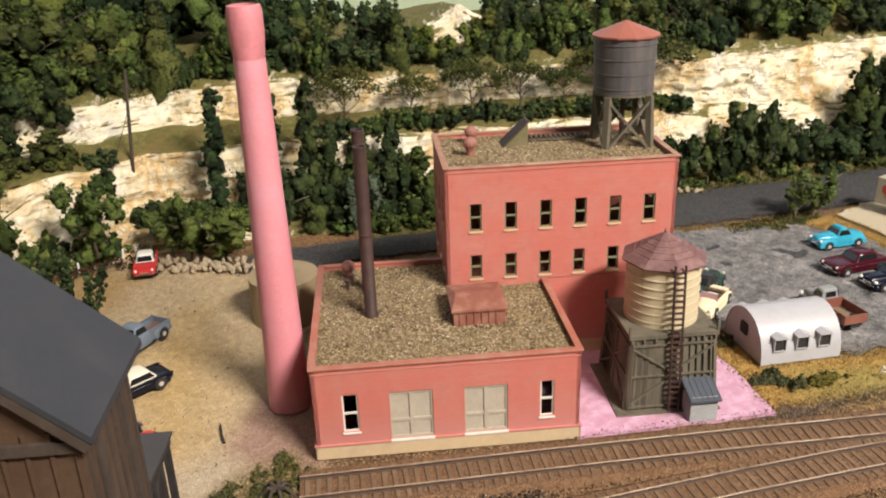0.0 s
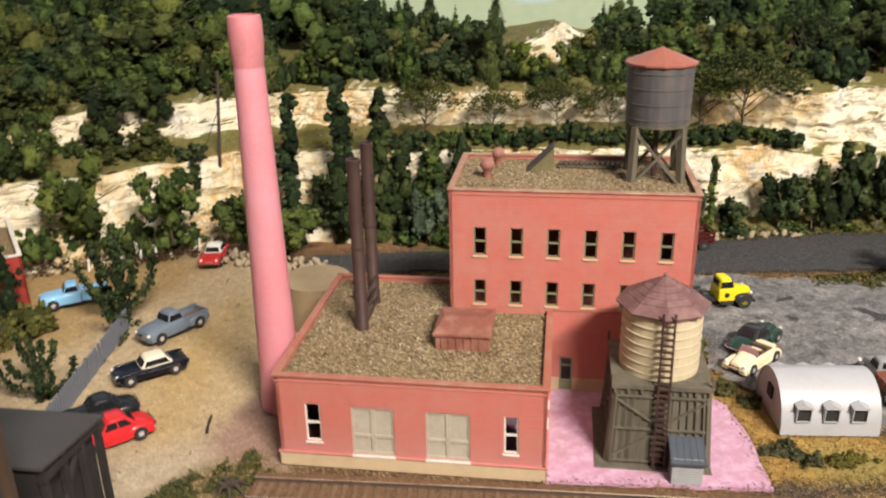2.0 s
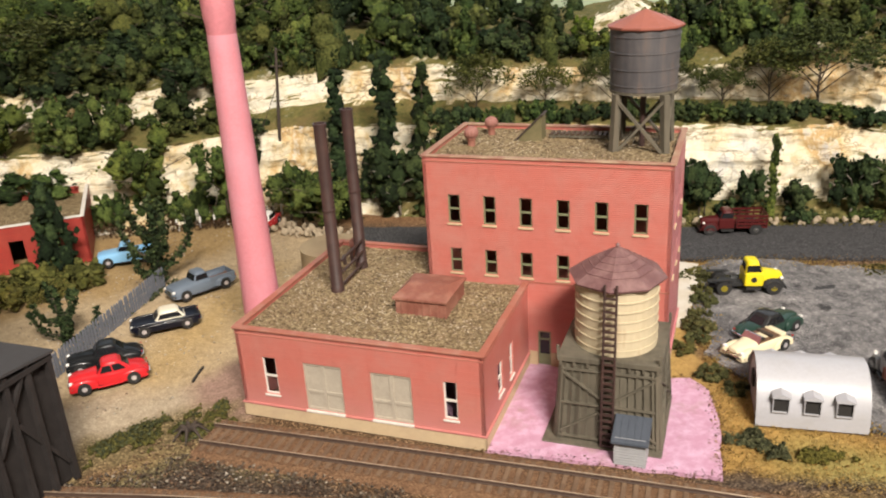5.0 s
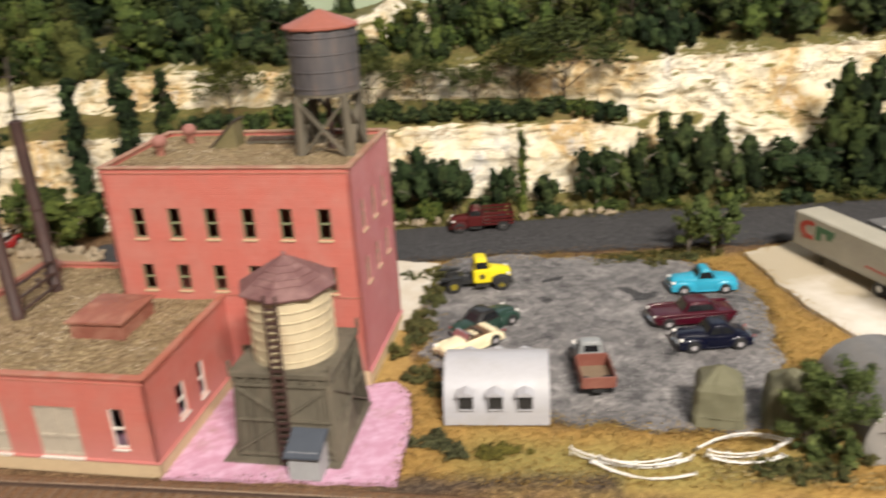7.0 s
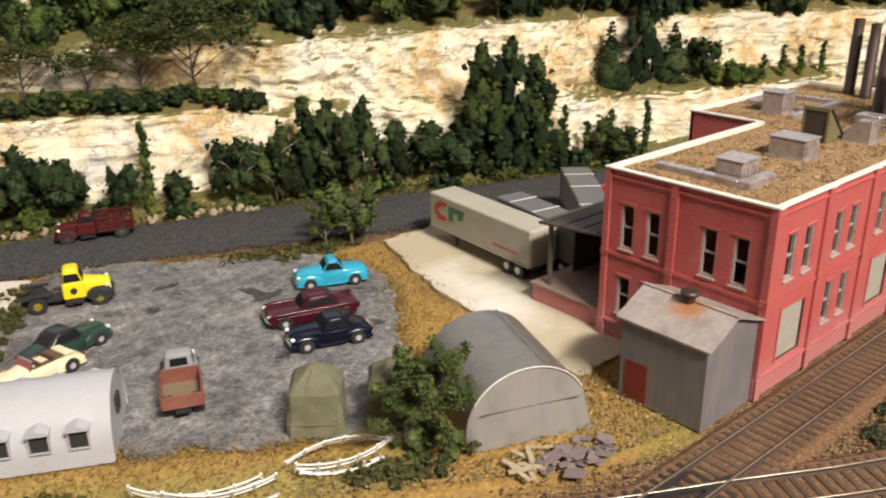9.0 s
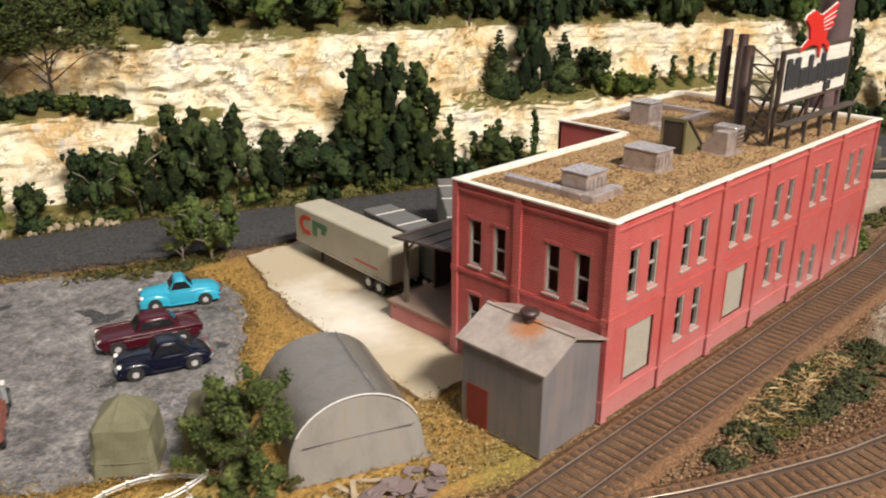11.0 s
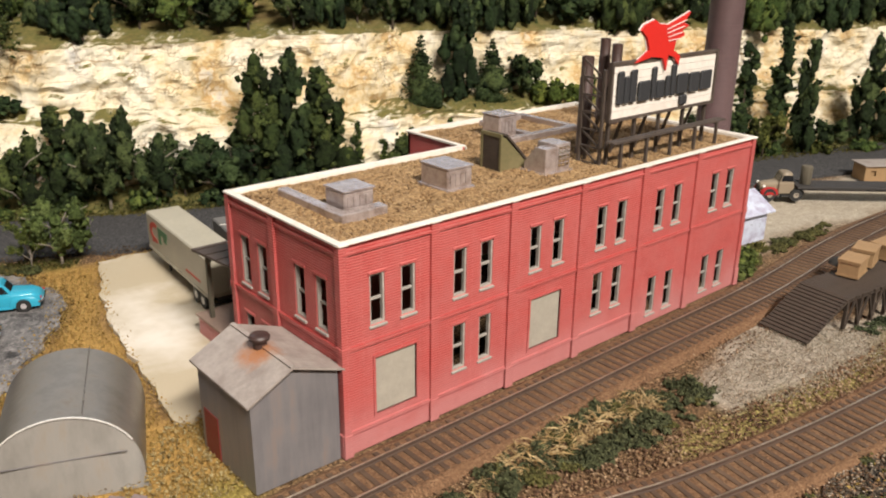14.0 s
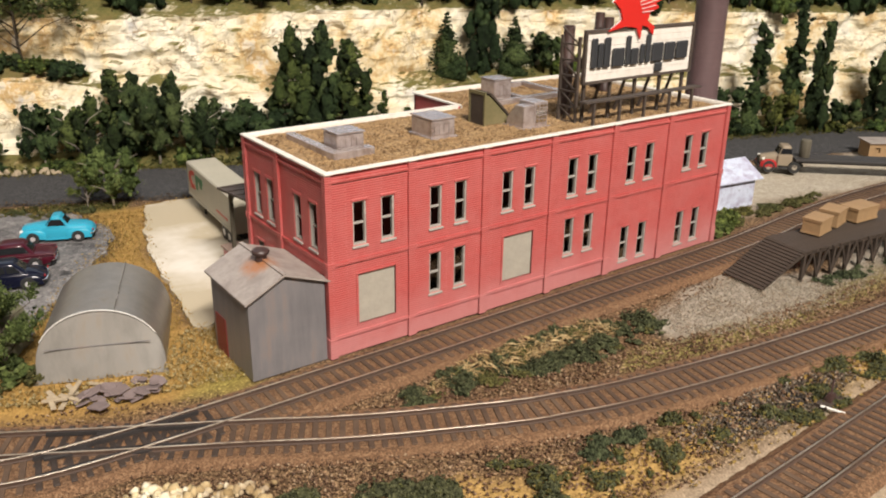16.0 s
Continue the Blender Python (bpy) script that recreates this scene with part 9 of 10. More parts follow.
for x, y, w in ((0.055, 0.655, 0.045), (0.085, 0.640, 0.040), (0.035, 0.640, 0.045), (0.010, 0.625, 0.05), (0.025, 0.600, 0.04)):
    patch(x, y, 0.026, w * 1.35, LICHEN_OLIVE, "olive lichen bush beside the red building")
for x, y, w in (
                (0.640, 0.163, 0.026), (0.655, 0.155, 0.024), (0.676, 0.158, 0.022), (0.630, 0.171, 0.022), (0.555, 0.480, 0.026), (0.570, 0.470, 0.026)):
    patch(x, y, 0.008, w * 0.9, LICHEN, "olive lichen bush on ochre turf")
for x, y, h, w in ((0.5300, 0.394, 0.013, 0.028), (0.539, 0.409, 0.010, 0.022), (0.553, 0.430, 0.012, 0.024), (0.561, 0.446, 0.012, 0.020), (0.521, 0.380, 0.008, 0.020)):
    patch(x, y, h, w, LICHEN, "grey-green lichen bush beside the parking lot")
patch(0.5065, 0.337, 0.009, 0.026, LICHEN, "yellow-green lichen bush behind the pale hut")
for x, y, w in ((0.505, 0.372, 0.022), (0.512, 0.315, 0.02), (0.583, 0.462, 0.03), (0.576, 0.478, 0.026), (0.590, 0.452, 0.02)):
    patch(x, y, 0.008, w, LICHEN, "yellow-green lichen bush on ochre turf")
for x, y, w in ((0.735, 0.412, 0.022), (0.75, 0.415, 0.022), (0.765, 0.41, 0.02), (0.72, 0.428, 0.018), (1.20, 0.118, 0.02), (1.225, 0.112, 0.02), (1.25, 0.106, 0.018)):
    patch(x, y, 0.007, w, LICHEN, "low olive lichen along the road")
for x, y, w in ((1.140, 0.100, 0.030), (1.158, 0.106, 0.028), (1.150, 0.118, 0.026), (1.172, 0.112, 0.022)):
    patch(x, y, 0.013, w, LEAF_FRESH, "bright green lichen bush beside the warehouse")

# dry grass and loose stones
def tufts(name, n, poly, size, material, label, lift=0.0015, flatness=0.0, slim=1.0):
    P = np.array(poly)
    got = np.empty((0, 2))
    while len(got) < n:
        q = rng.uniform(P.min(0), P.max(0), (n * 2, 2))
        got = np.concatenate([got, q[inside(q, poly) > 0]])
    c = np.column_stack([got[:n], rng.uniform(0.0, lift, n)])
    return tagged(new(name, leaf_mesh(name, c, np.full(n, size), material, flatness, slim)), label, "ground cover", kind="stuff")


tufts("dry_turf", 12000, [(0.46, 0.25), (0.50, 0.33), (0.575, 0.50), (0.60, 0.49), (0.535, 0.40), (0.515, 0.34), (0.52, 0.29), (0.56, 0.255), (0.62, 0.215), (0.68, 0.20), (0.70, 0.235), (0.765, 0.33), (0.76, 0.40), (0.80, 0.39), (0.772, 0.29), (0.768, 0.24),
                         (0.758, 0.165), (0.81, 0.160), (0.80, 0.145), (0.765, 0.10), (0.70, 0.112), (0.63, 0.15), (0.56, 0.19), (0.50, 0.22)], 0.0007, STRAW, "ochre ground foam and dry grass")
tufts("pale_turf", 2600, [(0.60, 0.175), (0.70, 0.112), (0.765, 0.10), (0.80, 0.145), (0.758, 0.165), (0.72, 0.128), (0.66, 0.150), (0.62, 0.20)], 0.0008, PALE_STRAW, "pale dry ground foam before the huts")
tufts("straw_pile", 900, [(0.825, 0.036), (0.87, 0.050), (0.95, 0.046), (0.96, 0.028), (0.88, 0.026)], 0.0042, PALE_STRAW, "scattered pale straw beside the track", 0.003, 0.85, 0.12)
tufts("front_turf", 900, [(0.78, -0.045), (0.85, -0.050), (1.0, -0.062), (1.15, -0.062), (1.15, -0.085), (0.98, -0.09), (0.82, -0.085)], 0.0010, STRAW, "ochre ground foam beside the front track")


def pebbles(name, n, poly, size, material, label, m=None):
    """Many little four-sided stones in one mesh."""
    P = np.array(poly)
    got = np.empty((0, 2))
    while len(got) < n:
        q = rng.uniform(P.min(0), P.max(0), (n * 2, 2))
        got = np.concatenate([got, q[inside(q, poly) > 0]])
    got = got[:n]
    base = np.array([(1, 1, 1), (-1, -1, 1), (-1, 1, -1), (1, -1, -1)], float)
    s = size * rng.uniform(0.5, 1.5, n)
    M = np.linalg.qr(rng.normal(size=(n, 3, 3)))[0]
    v = np.einsum("nij,kj->nki", M, base) * s[:, None, None] * 0.5 * np.array((1, 1, 0.8))
    v[:, :, :2] += got[:, None, :]
    v[:, :, 2] += (s * 0.25)[:, None]
    if m:
        A = np.array(m)
        v = v @ A[:3, :3].T + A[:3, 3]
    f = (np.arange(n)[:, None, None] * 4 + np.array([(0, 1, 2), (0, 3, 1), (0, 2, 3), (1, 3, 2)])[None]).reshape(-1, 3)
    return tagged(new(name, arrays(name, v.reshape(-1, 3), f, material)), label, "loose stones", kind="stuff")


def grains(name, tones):
    mt, nt, bs = nodes_of(name)
    geo = nt.nodes.new("ShaderNodeNewGeometry")
    col = ramp(nt, geo.outputs["Random Per Island"], [(k / (len(tones) - 1), c) for k, c in enumerate(tones)])
    old = ramp(nt, noise_node(nt, geo.outputs["Position"], 30, 5, 0.65), [(0.34, (0.48, 0.40, 0.33)), (0.47, (0.9, 0.84, 0.76)), (0.56, (1.0, 1.0, 1.0)), (0.68, (1.18, 1.2, 1.22))])
    nt.links.new(mix(nt, 1.0, col, old, "MULTIPLY"), bs.inputs["Base Color"])
    bs.inputs["Roughness"].default_value = 0.9
    return mt


BROWN_GRIT = grains("brown_grit", [(0.070, 0.038, 0.022), (0.120, 0.064, 0.034), (0.19, 0.112, 0.062), (0.38, 0.27, 0.17)])
PALE_GRIT = grains("pale_grit", [(0.22, 0.18, 0.14), (0.38, 0.32, 0.25), (0.52, 0.46, 0.37), (0.62, 0.57, 0.48)])
MIXED_GRIT = grains("mixed_grit", [(0.034, 0.028, 0.023), (0.058, 0.044, 0.032), (0.085, 0.062, 0.042), (0.10, 0.08, 0.058), (0.14, 0.11, 0.08), (0.42, 0.37, 0.30)])
BEIGE_GRIT = grains("beige_grit", [(0.15, 0.122, 0.090), (0.23, 0.192, 0.145), (0.31, 0.262, 0.202), (0.46, 0.405, 0.33)])
GREY_GRIT = grains("grey_grit", [(0.05, 0.05, 0.05), (0.15, 0.15, 0.15), (0.27, 0.26, 0.26), (0.40, 0.39, 0.38)])
pebbles("track_grit", 17000, [(0.18, 0.375), (0.23, 0.365), (0.46, 0.235), (0.60, 0.155), (0.76, 0.085), (1.20, 0.088), (1.20, 0.05), (1.0, 0.03), (0.86, 0.03), (1.15, -0.03), (1.15, -0.07), (0.86, -0.04), (0.60, 0.05), (0.40, 0.18), (0.10, 0.31)], 0.0008, BROWN_GRIT, "loose brown grit round the tracks")
pebbles("front_grit", 11000, [(0.62, 0.02), (0.76, 0.045), (0.86, 0.03), (1.0, 0.0), (1.2, -0.02), (1.2, -0.06), (1.0, -0.075), (0.88, -0.085), (0.70, -0.06)], 0.0010, BROWN_GRIT, "loose brown grit beside the front track")
pebbles("yard_gravel", 9000, [(0.985, 0.026), (1.07, 0.046), (1.13, 0.0), (1.3, 0.02), (1.3, -0.01), (1.10, -0.022), (1.02, -0.014), (0.985, 0.0)], 0.00058, BEIGE_GRIT, "pale loose gravel beside the ramp")
LOT_AREA = [(0.565, 0.46), (0.605, 0.49), (0.75, 0.40), (0.76, 0.33), (0.70, 0.24), (0.65, 0.21), (0.56, 0.26), (0.525, 0.34)]
tufts("pale_flecks", 2200, LOT_AREA, 0.0013, plain("whitish_dust", (0.62, 0.59, 0.56), 0.9), "whitish flecks scattered on the grey parking lot", 0.0006, 0.95, 0.9)
pebbles("lot_gravel", 2600, [(0.565, 0.46), (0.605, 0.49), (0.75, 0.40), (0.76, 0.33), (0.70, 0.24), (0.65, 0.21), (0.56, 0.26), (0.525, 0.34)], 0.0007, GREY_GRIT, "loose grey gravel on the parking lot")
pebbles("coal_grit", 1600, [(0.90, -0.056), (0.96, -0.054), (1.03, -0.060), (1.03, -0.076), (0.96, -0.084), (0.90, -0.076)], 0.0009, MIXED_GRIT, "dark cinders and pale stones beside the track")
pebbles("verge_grit", 1500, [(0.10, 0.335), (0.19, 0.35), (0.30, 0.285), (0.30, 0.265), (0.18, 0.285), (0.08, 0.32)], 0.0012, MIXED_GRIT, "mixed brown and pale grit at the end of the track")
pebbles("dirt_grit", 900, [(0.05, 0.42), (0.17, 0.40), (0.25, 0.52), (0.32, 0.64), (0.26, 0.73), (0.12, 0.74), (0.05, 0.6)], 0.0009, PALE_GRIT, "fine grit on the dirt lot")


def lichen_mat(name, n, poly, high, material, label, gaps=0.0, scale=70.0):
    """A low uneven mat of lichen crumbs, with bare gaps where the noise falls."""
    P = np.array(poly)
    q = rng.uniform(P.min(0), P.max(0), (n * 6, 2))
    d = inside(q, poly)
    h = np.array([noise.noise(Vector((x * scale, y * scale, 3.0))) + 0.5 * noise.noise(Vector((x * scale * 3, y * scale * 3, 8.0))) for x, y in q]) + 60 * np.minimum(d, 0.006) - 0.3
    keep = (d > 0) & (h > gaps)
    q, h = q[keep][:int(1.15 * n)], h[keep][:int(1.15 * n)]
    z = high * np.clip(h - gaps, 0.05, 0.8) * rng.uniform(0.2, 1.0, len(q))
    at = np.column_stack([q, z])
    v1, f1 = lumps(OCT_V, OCT_F, at, rng.uniform(0.0005, 0.0013, len(q)), 0.45, 0)
    fl = at[::3] + rng.normal(0, 0.0012, (len(at[::3]), 3)) + np.array((0, 0, 0.0005))
    v2, f2 = lumps(OCT_V * np.array((1, 1, 0.3)), OCT_F, fl, rng.uniform(0.0004, 0.0009, len(fl)), 0.4, len(v1))
    return tagged(new(name, arrays(name, np.concatenate([v1, v2]), np.concatenate([f1, f2]), material)), label, "lichen", kind="stuff")


BETWEEN = [(0.805, 0.036), (0.83, 0.046), (0.88, 0.050), (0.94, 0.050), (0.985, 0.040), (1.0, 0.024), (0.98, 0.012), (0.92, 0.010), (0.86, 0.018), (0.81, 0.026)]
lichen_mat("lichen_mat", 5200, BETWEEN, 0.009, LICHEN_BLUE, "blue-green lichen mat between the tracks", 0.0, 70.0)
lichen_mat("lichen_mat", 2000, BETWEEN, 0.007, LICHEN, "yellow-green lichen mat between the tracks", 0.25, 60.0)
FRONT = [(0.82, -0.020), (0.88, -0.040), (0.95, -0.050), (1.15, -0.064), (1.15, -0.088), (0.98, -0.092), (0.88, -0.090), (0.80, -0.075)]
lichen_mat("lichen_mat", 4200, FRONT, 0.008, LICHEN_BLUE, "dark green lichen mat beside the front track", 0.26, 55.0)
lichen_mat("lichen_mat", 2400, FRONT, 0.006, LICHEN, "yellow-green lichen mat beside the front track", 0.20, 55.0)
lichen_mat("lichen_mat", 1500, [(0.105, 0.346), (0.15, 0.350), (0.218, 0.372), (0.210, 0.400), (0.17, 0.394), (0.12, 0.374)], 0.007, LICHEN, "grey-green lichen mat at the end of the track", 0.02, 60.0)
lichen_mat("lichen_mat", 2600, [(0.105, 0.346), (0.15, 0.350), (0.218, 0.372), (0.210, 0.400), (0.17, 0.394), (0.12, 0.374)], 0.007, LICHEN_BLUE, "blue-green lichen mat at the end of the track", 0.15, 60.0)
lichen_mat("lichen_mat", 1500, [(1.105, 0.010), (1.28, -0.012), (1.28, -0.024), (1.12, -0.006)], 0.008, LICHEN_BLUE, "dark lichen mat along the loading platform", 0.0, 60.0)
lichen_mat("lichen_mat", 1200, [(1.14, 0.098), (1.30, 0.100), (1.30, 0.118), (1.16, 0.120)], 0.006, LICHEN, "olive lichen mat along the gravel yard", 0.1, 50.0)
lichen_mat("lichen_mat", 1300, [(0.474, 0.274), (0.490, 0.270), (0.506, 0.256), (0.500, 0.244), (0.480, 0.252)], 0.020, LICHEN_BLUE, "grey-green lichen mat before the pale hut", -0.05, 60.0)
lichen_mat("lichen_mat", 1100, [(0.500, 0.256), (0.530, 0.243), (0.536, 0.230), (0.500, 0.242)], 0.014, LICHEN_OLIVE, "yellow-green lichen mat before the pale hut", -0.05, 60.0)
lichen_mat("lichen_mat", 3600, [(-0.02, 0.58), (0.05, 0.595), (0.10, 0.63), (0.105, 0.655), (0.06, 0.67), (-0.02, 0.65)], 0.026, LICHEN_OLIVE, "olive lichen mat beside the red building", 0.0, 40.0)
lichen_mat("lichen_mat", 1500, [(0.09, 0.50), (0.105, 0.50), (0.165, 0.615), (0.150, 0.625)], 0.008, LICHEN_BLUE, "dark lichen along the picket fence", 0.05, 70.0)
lichen_mat("lichen_mat", 1800, [(0.732, 0.004), (0.763, 0.002), (0.800, -0.022), (0.800, -0.046), (0.760, -0.030)], 0.007, LICHEN_BLUE, "green lichen mat at the front of the layout", 0.0, 60.0)
lichen_mat("lichen_mat", 900, [(0.732, 0.004), (0.763, 0.002), (0.800, -0.022), (0.800, -0.046), (0.760, -0.030)], 0.006, LICHEN, "yellow-green lichen mat at the front of the layout", 0.15, 60.0)
lichen_mat("lichen_mat", 1500, [(0.848, -0.048), (0.862, -0.034), (0.893, -0.046), (0.890, -0.060), (0.862, -0.062)], 0.008, LICHEN_BLUE, "dark green lichen mat on ochre turf", -0.05, 60.0)
heap = rng.uniform(0, 1, (150, 2)) @ np.array([(0.050, -0.030), (-0.012, -0.016)]) + np.array((0.690, 0.042))
v0, f0 = lumps(ICO_V, ICO_F, np.column_stack([heap, rng.uniform(0.0006, 0.0022, 150)]), rng.uniform(0.0010, 0.0027, 150), 0.4, 0)
tagged(new("cream_stones", arrays("cream_stones", v0, f0, grains("cream_stone", [(0.34, 0.26, 0.13), (0.48, 0.39, 0.23), (0.58, 0.51, 0.36), (0.64, 0.60, 0.50)]))), "cream angular stones beside the front track", "loose stones", kind="stuff")
ROOF_GRIT = grains("roof_grit", [(0.08, 0.052, 0.030), (0.165, 0.115, 0.068), (0.24, 0.175, 0.108), (0.33, 0.255, 0.17), (0.58, 0.50, 0.38)])
TAN_GRIT = grains("brown_roof_grit", [(0.10, 0.058, 0.026), (0.20, 0.12, 0.055), (0.31, 0.195, 0.095), (0.42, 0.29, 0.15)])
pebbles("roof_stones", 7000, [(0.003, 0.003), (AW - 0.003, 0.003), (AW - 0.003, BY0 - 0.001), (BX0 - 0.001, BY0 - 0.001), (BX0 - 0.001, AD - 0.004), (0.003, AD - 0.004)], 0.00078, ROOF_GRIT, "loose tan stones on the engine house roof", MILL @ Matrix.Translation((0, 0, DECK_L - 0.0002)))
pebbles("roof_stones", 3400, [(BX0 + 0.003, BY0 + 0.003), (BX1 - 0.003, BY0 + 0.003), (BX1 - 0.003, BY1 - 0.003), (BX0 + 0.003, BY1 - 0.003)], 0.00078, ROOF_GRIT, "loose tan stones on the tall mill roof", MILL @ Matrix.Translation((0, 0, DECK_T - 0.0002)))
pebbles("roof_stones", 13000, [(0.004, 0.004), (CW - 0.004, 0.004), (CW - 0.004, CD + 0.047), (0.157, CD + 0.047), (0.157, CD - 0.004), (0.004, CD - 0.004)], 0.0008, TAN_GRIT, "loose brown stones on the warehouse roof", WAREHOUSE @ Matrix.Translation((0, 0, DECK_C - 0.0002)))


def fringe(name, n, line, spread, size, material, label, lift=0.0016, closed=True):
    """Crumbs of turf strewn along an edge."""
    P = np.array(line + line[:1] if closed else line, float)
    seg = np.linalg.norm(np.diff(P, axis=0), axis=1)
    at = rng.uniform(0, seg.sum(), n)
    run = np.concatenate([[0], np.cumsum(seg)])
    c = np.stack([np.interp(at, run, P[:, 0]), np.interp(at, run, P[:, 1])], 1) + rng.normal(0, spread, (n, 2))
    return tagged(new(name, leaf_mesh(name, np.column_stack([c, rng.uniform(0.0003, lift, n)]), np.full(n, size), material)), label, "ground cover", kind="stuff")


GRASS = foliage("short_olive_turf", (0.035, 0.035, 0.010), (0.09, 0.085, 0.022), (0.17, 0.145, 0.04))
SOIL = foliage("brown_turf", (0.05, 0.028, 0.014), (0.12, 0.068, 0.034), (0.20, 0.13, 0.07))
lichen_mat("earth_bank", 2600, [(0.05, 0.752), (0.12, 0.752), (0.20, 0.742), (0.25, 0.735), (0.26, 0.775), (0.05, 0.800)], 0.022, SOIL, "brown crumbly earth bank behind the dirt lot", -0.3, 45.0)
for x, y, h in ((0.065, 0.790, 0.036), (0.100, 0.786, 0.042), (0.140, 0.780, 0.034), (0.175, 0.776, 0.040), (0.215, 0.768, 0.030)):
    tree("bush", x, y, 0.004, h, 0.056, LEAF_MID, "low clump of green foliage behind the dirt lot")
fringe("lot_edge_turf", 5200, LOT_EDGE, 0.0045, 0.0008, STRAW, "ochre turf crumbs along the lot edge")
fringe("lot_edge_soil", 1400, LOT_EDGE, 0.0055, 0.0006, SOIL, "brown soil crumbs along the lot edge")
fringe("yard_edge_turf", 2000, YARD_EDGE, 0.0022, 0.0007, STRAW, "ochre turf crumbs along the concrete yard", 0.0022)
fringe("pad_edge_soil", 2200, PAD_EDGE, 0.0026, 0.0006, SOIL, "brown soil crumbs along the foam pad")
fringe("road_edge_turf", 6000, [uv(u, 0.772 + 0.008 * u + 0.003 * math.sin(u * 25)) for u in np.arange(0.22, 1.7, 0.03)], 0.0042, 0.0010, GRASS, "olive turf along the road", 0.003, False)
fringe("road_edge_soil", 2400, [(0.38, 0.622), (0.4563, 0.5894), (0.5689, 0.5114), (0.6745, 0.4768), (0.7886, 0.4266), (0.8589, 0.3958), (1.0, 0.34)], 0.0040, 0.0009, SOIL, "brown soil crumbs along the road", 0.002, False)
tufts("cliff_foot_turf", 7000, [uv(0.3, 0.778), uv(1.65, 0.788), uv(1.65, 0.83), uv(0.3, 0.82)], 0.0013, GRASS, "short olive turf below the cliff", 0.004)
tufts("roadside_turf", 1400, [(0.69, 0.43), (0.79, 0.40), (0.80, 0.41), (0.78, 0.425), (0.70, 0.452)], 0.0010, GRASS, "short olive turf beside the road", 0.002)

# ---- stones, fences, posts and small things ----
def stone_mesh(seed):
    s = Shape()
    random.seed(seed)
    rings = []
    for k in range(4):
        a = -1.1 + 2.2 * k / 3
        rings.append([(math.cos(a) * math.cos(2 * math.pi * i / 6) * random.uniform(0.75, 1.15), math.cos(a) * math.sin(2 * math.pi * i / 6) * random.uniform(0.75, 1.15), 0.7 * math.sin(a) * random.uniform(0.85, 1.1)) for i in range(6)])
    s.rings(rings)
    return s.mesh("stone", STONE)


STONES = [stone_mesh(k) for k in range(6)]
random.seed(3)
rw = thing("rubble_wall", "low bank of tan rubble stones at the edge of the lot", "rubble", Matrix())
for k in range(90):
    f = random.random()
    x, y = 0.252 + 0.075 * f, 0.716 - 0.072 * f
    off = random.uniform(-0.006, 0.010)
    x, y = x + 0.69 * off, y + 0.72 * off
    s = random.uniform(0.0022, 0.0042)
    o = part("stone", STONES[k % 6], None, rw)
    o.matrix_basis = Matrix.Translation((x, y, 0.0012 + max(0, off) * 0.5 + random.uniform(0, 0.003))) @ Euler((random.uniform(0, 6), random.uniform(0, 6), random.uniform(0, 6))).to_matrix().to_4x4() @ Matrix.Diagonal((s, s, s * 0.8, 1))
rb = thing("rock_border", "tan rocks along the far side of the road", "rubble", Matrix())
for k in range(70):
    u = random.uniform(0.30, 0.52)
    x, y = uv(u, 0.778 + random.uniform(-0.004, 0.008))
    s = random.uniform(0.0018, 0.0042)
    o = part("stone", STONES[k % 6], None, rb)
    o.matrix_basis = Matrix.Translation((x, y, 0.002)) @ Euler((random.uniform(0, 6), random.uniform(0, 6), random.uniform(0, 6))).to_matrix().to_4x4() @ Matrix.Diagonal((s, s, s * 0.8, 1))

slate = thing("slate_pile", "heap of broken grey-brown slates on ochre turf", "rubble", flat(0.710, 0.1155))
flake = Shape().prism([(-0.006, -0.003), (0.004, -0.0042), (0.0065, 0.001), (0.002, 0.004), (-0.005, 0.003)], 0, 0.0011).mesh("slate", SLATE, bevel=0.0002)
for k in range(26):
    o = part("slate", flake, None, slate)
    s = random.uniform(0.4, 0.95)
    o.matrix_basis = Matrix.Translation((random.uniform(-0.022, 0.020), random.uniform(-0.009, 0.010), 0.0004 + random.uniform(0, 0.003))) @ Euler((random.uniform(-0.4, 0.4), random.uniform(-0.4, 0.4), random.uniform(0, 6))).to_matrix().to_4x4() @ Matrix.Scale(s, 4)
lum = thing("scrap_boards", "few broken tan board scraps on the turf", "boards", flat(0.690, 0.133))
for k in range(8):
    o = part("board_scrap", Shape().box(-0.006, 0.006, -0.0012, 0.0012, 0, 0.0007), STONE, lum)
    o.matrix_basis = Matrix.Translation((random.uniform(-0.014, 0.016), random.uniform(-0.010, 0.008), 0.0006 + 0.0004 * k)) @ Euler((random.uniform(-0.1, 0.1), random.uniform(-0.1, 0.1), random.uniform(0, 3))).to_matrix().to_4x4()


# white curved fence pieces lying on the turf
def fence_piece(x, y, turn, length, bend, tilt):
    ob = thing("white_fence", "spare curved white rail fence piece lying on the turf", "fence", flat(x, y, 0.0012, turn) @ Matrix.Rotation(radians(tilt), 4, "X"), group="white fence pieces")
    arc = lambda f, h: (length * (f - 0.5), bend * (4 * f * f - 4 * f), h)
    for h in (0.0028, 0.0066):
        part("rail", Shape().tube([arc(k / 10, h) for k in range(11)], 0.00045, 6), WHITE, ob)
    for k in range(6):
        p = arc(k / 5, 0)
        part("post", Shape().box(p[0] - 0.0005, p[0] + 0.0005, p[1] - 0.0005, p[1] + 0.0005, -0.0004, 0.0080), WHITE, ob)


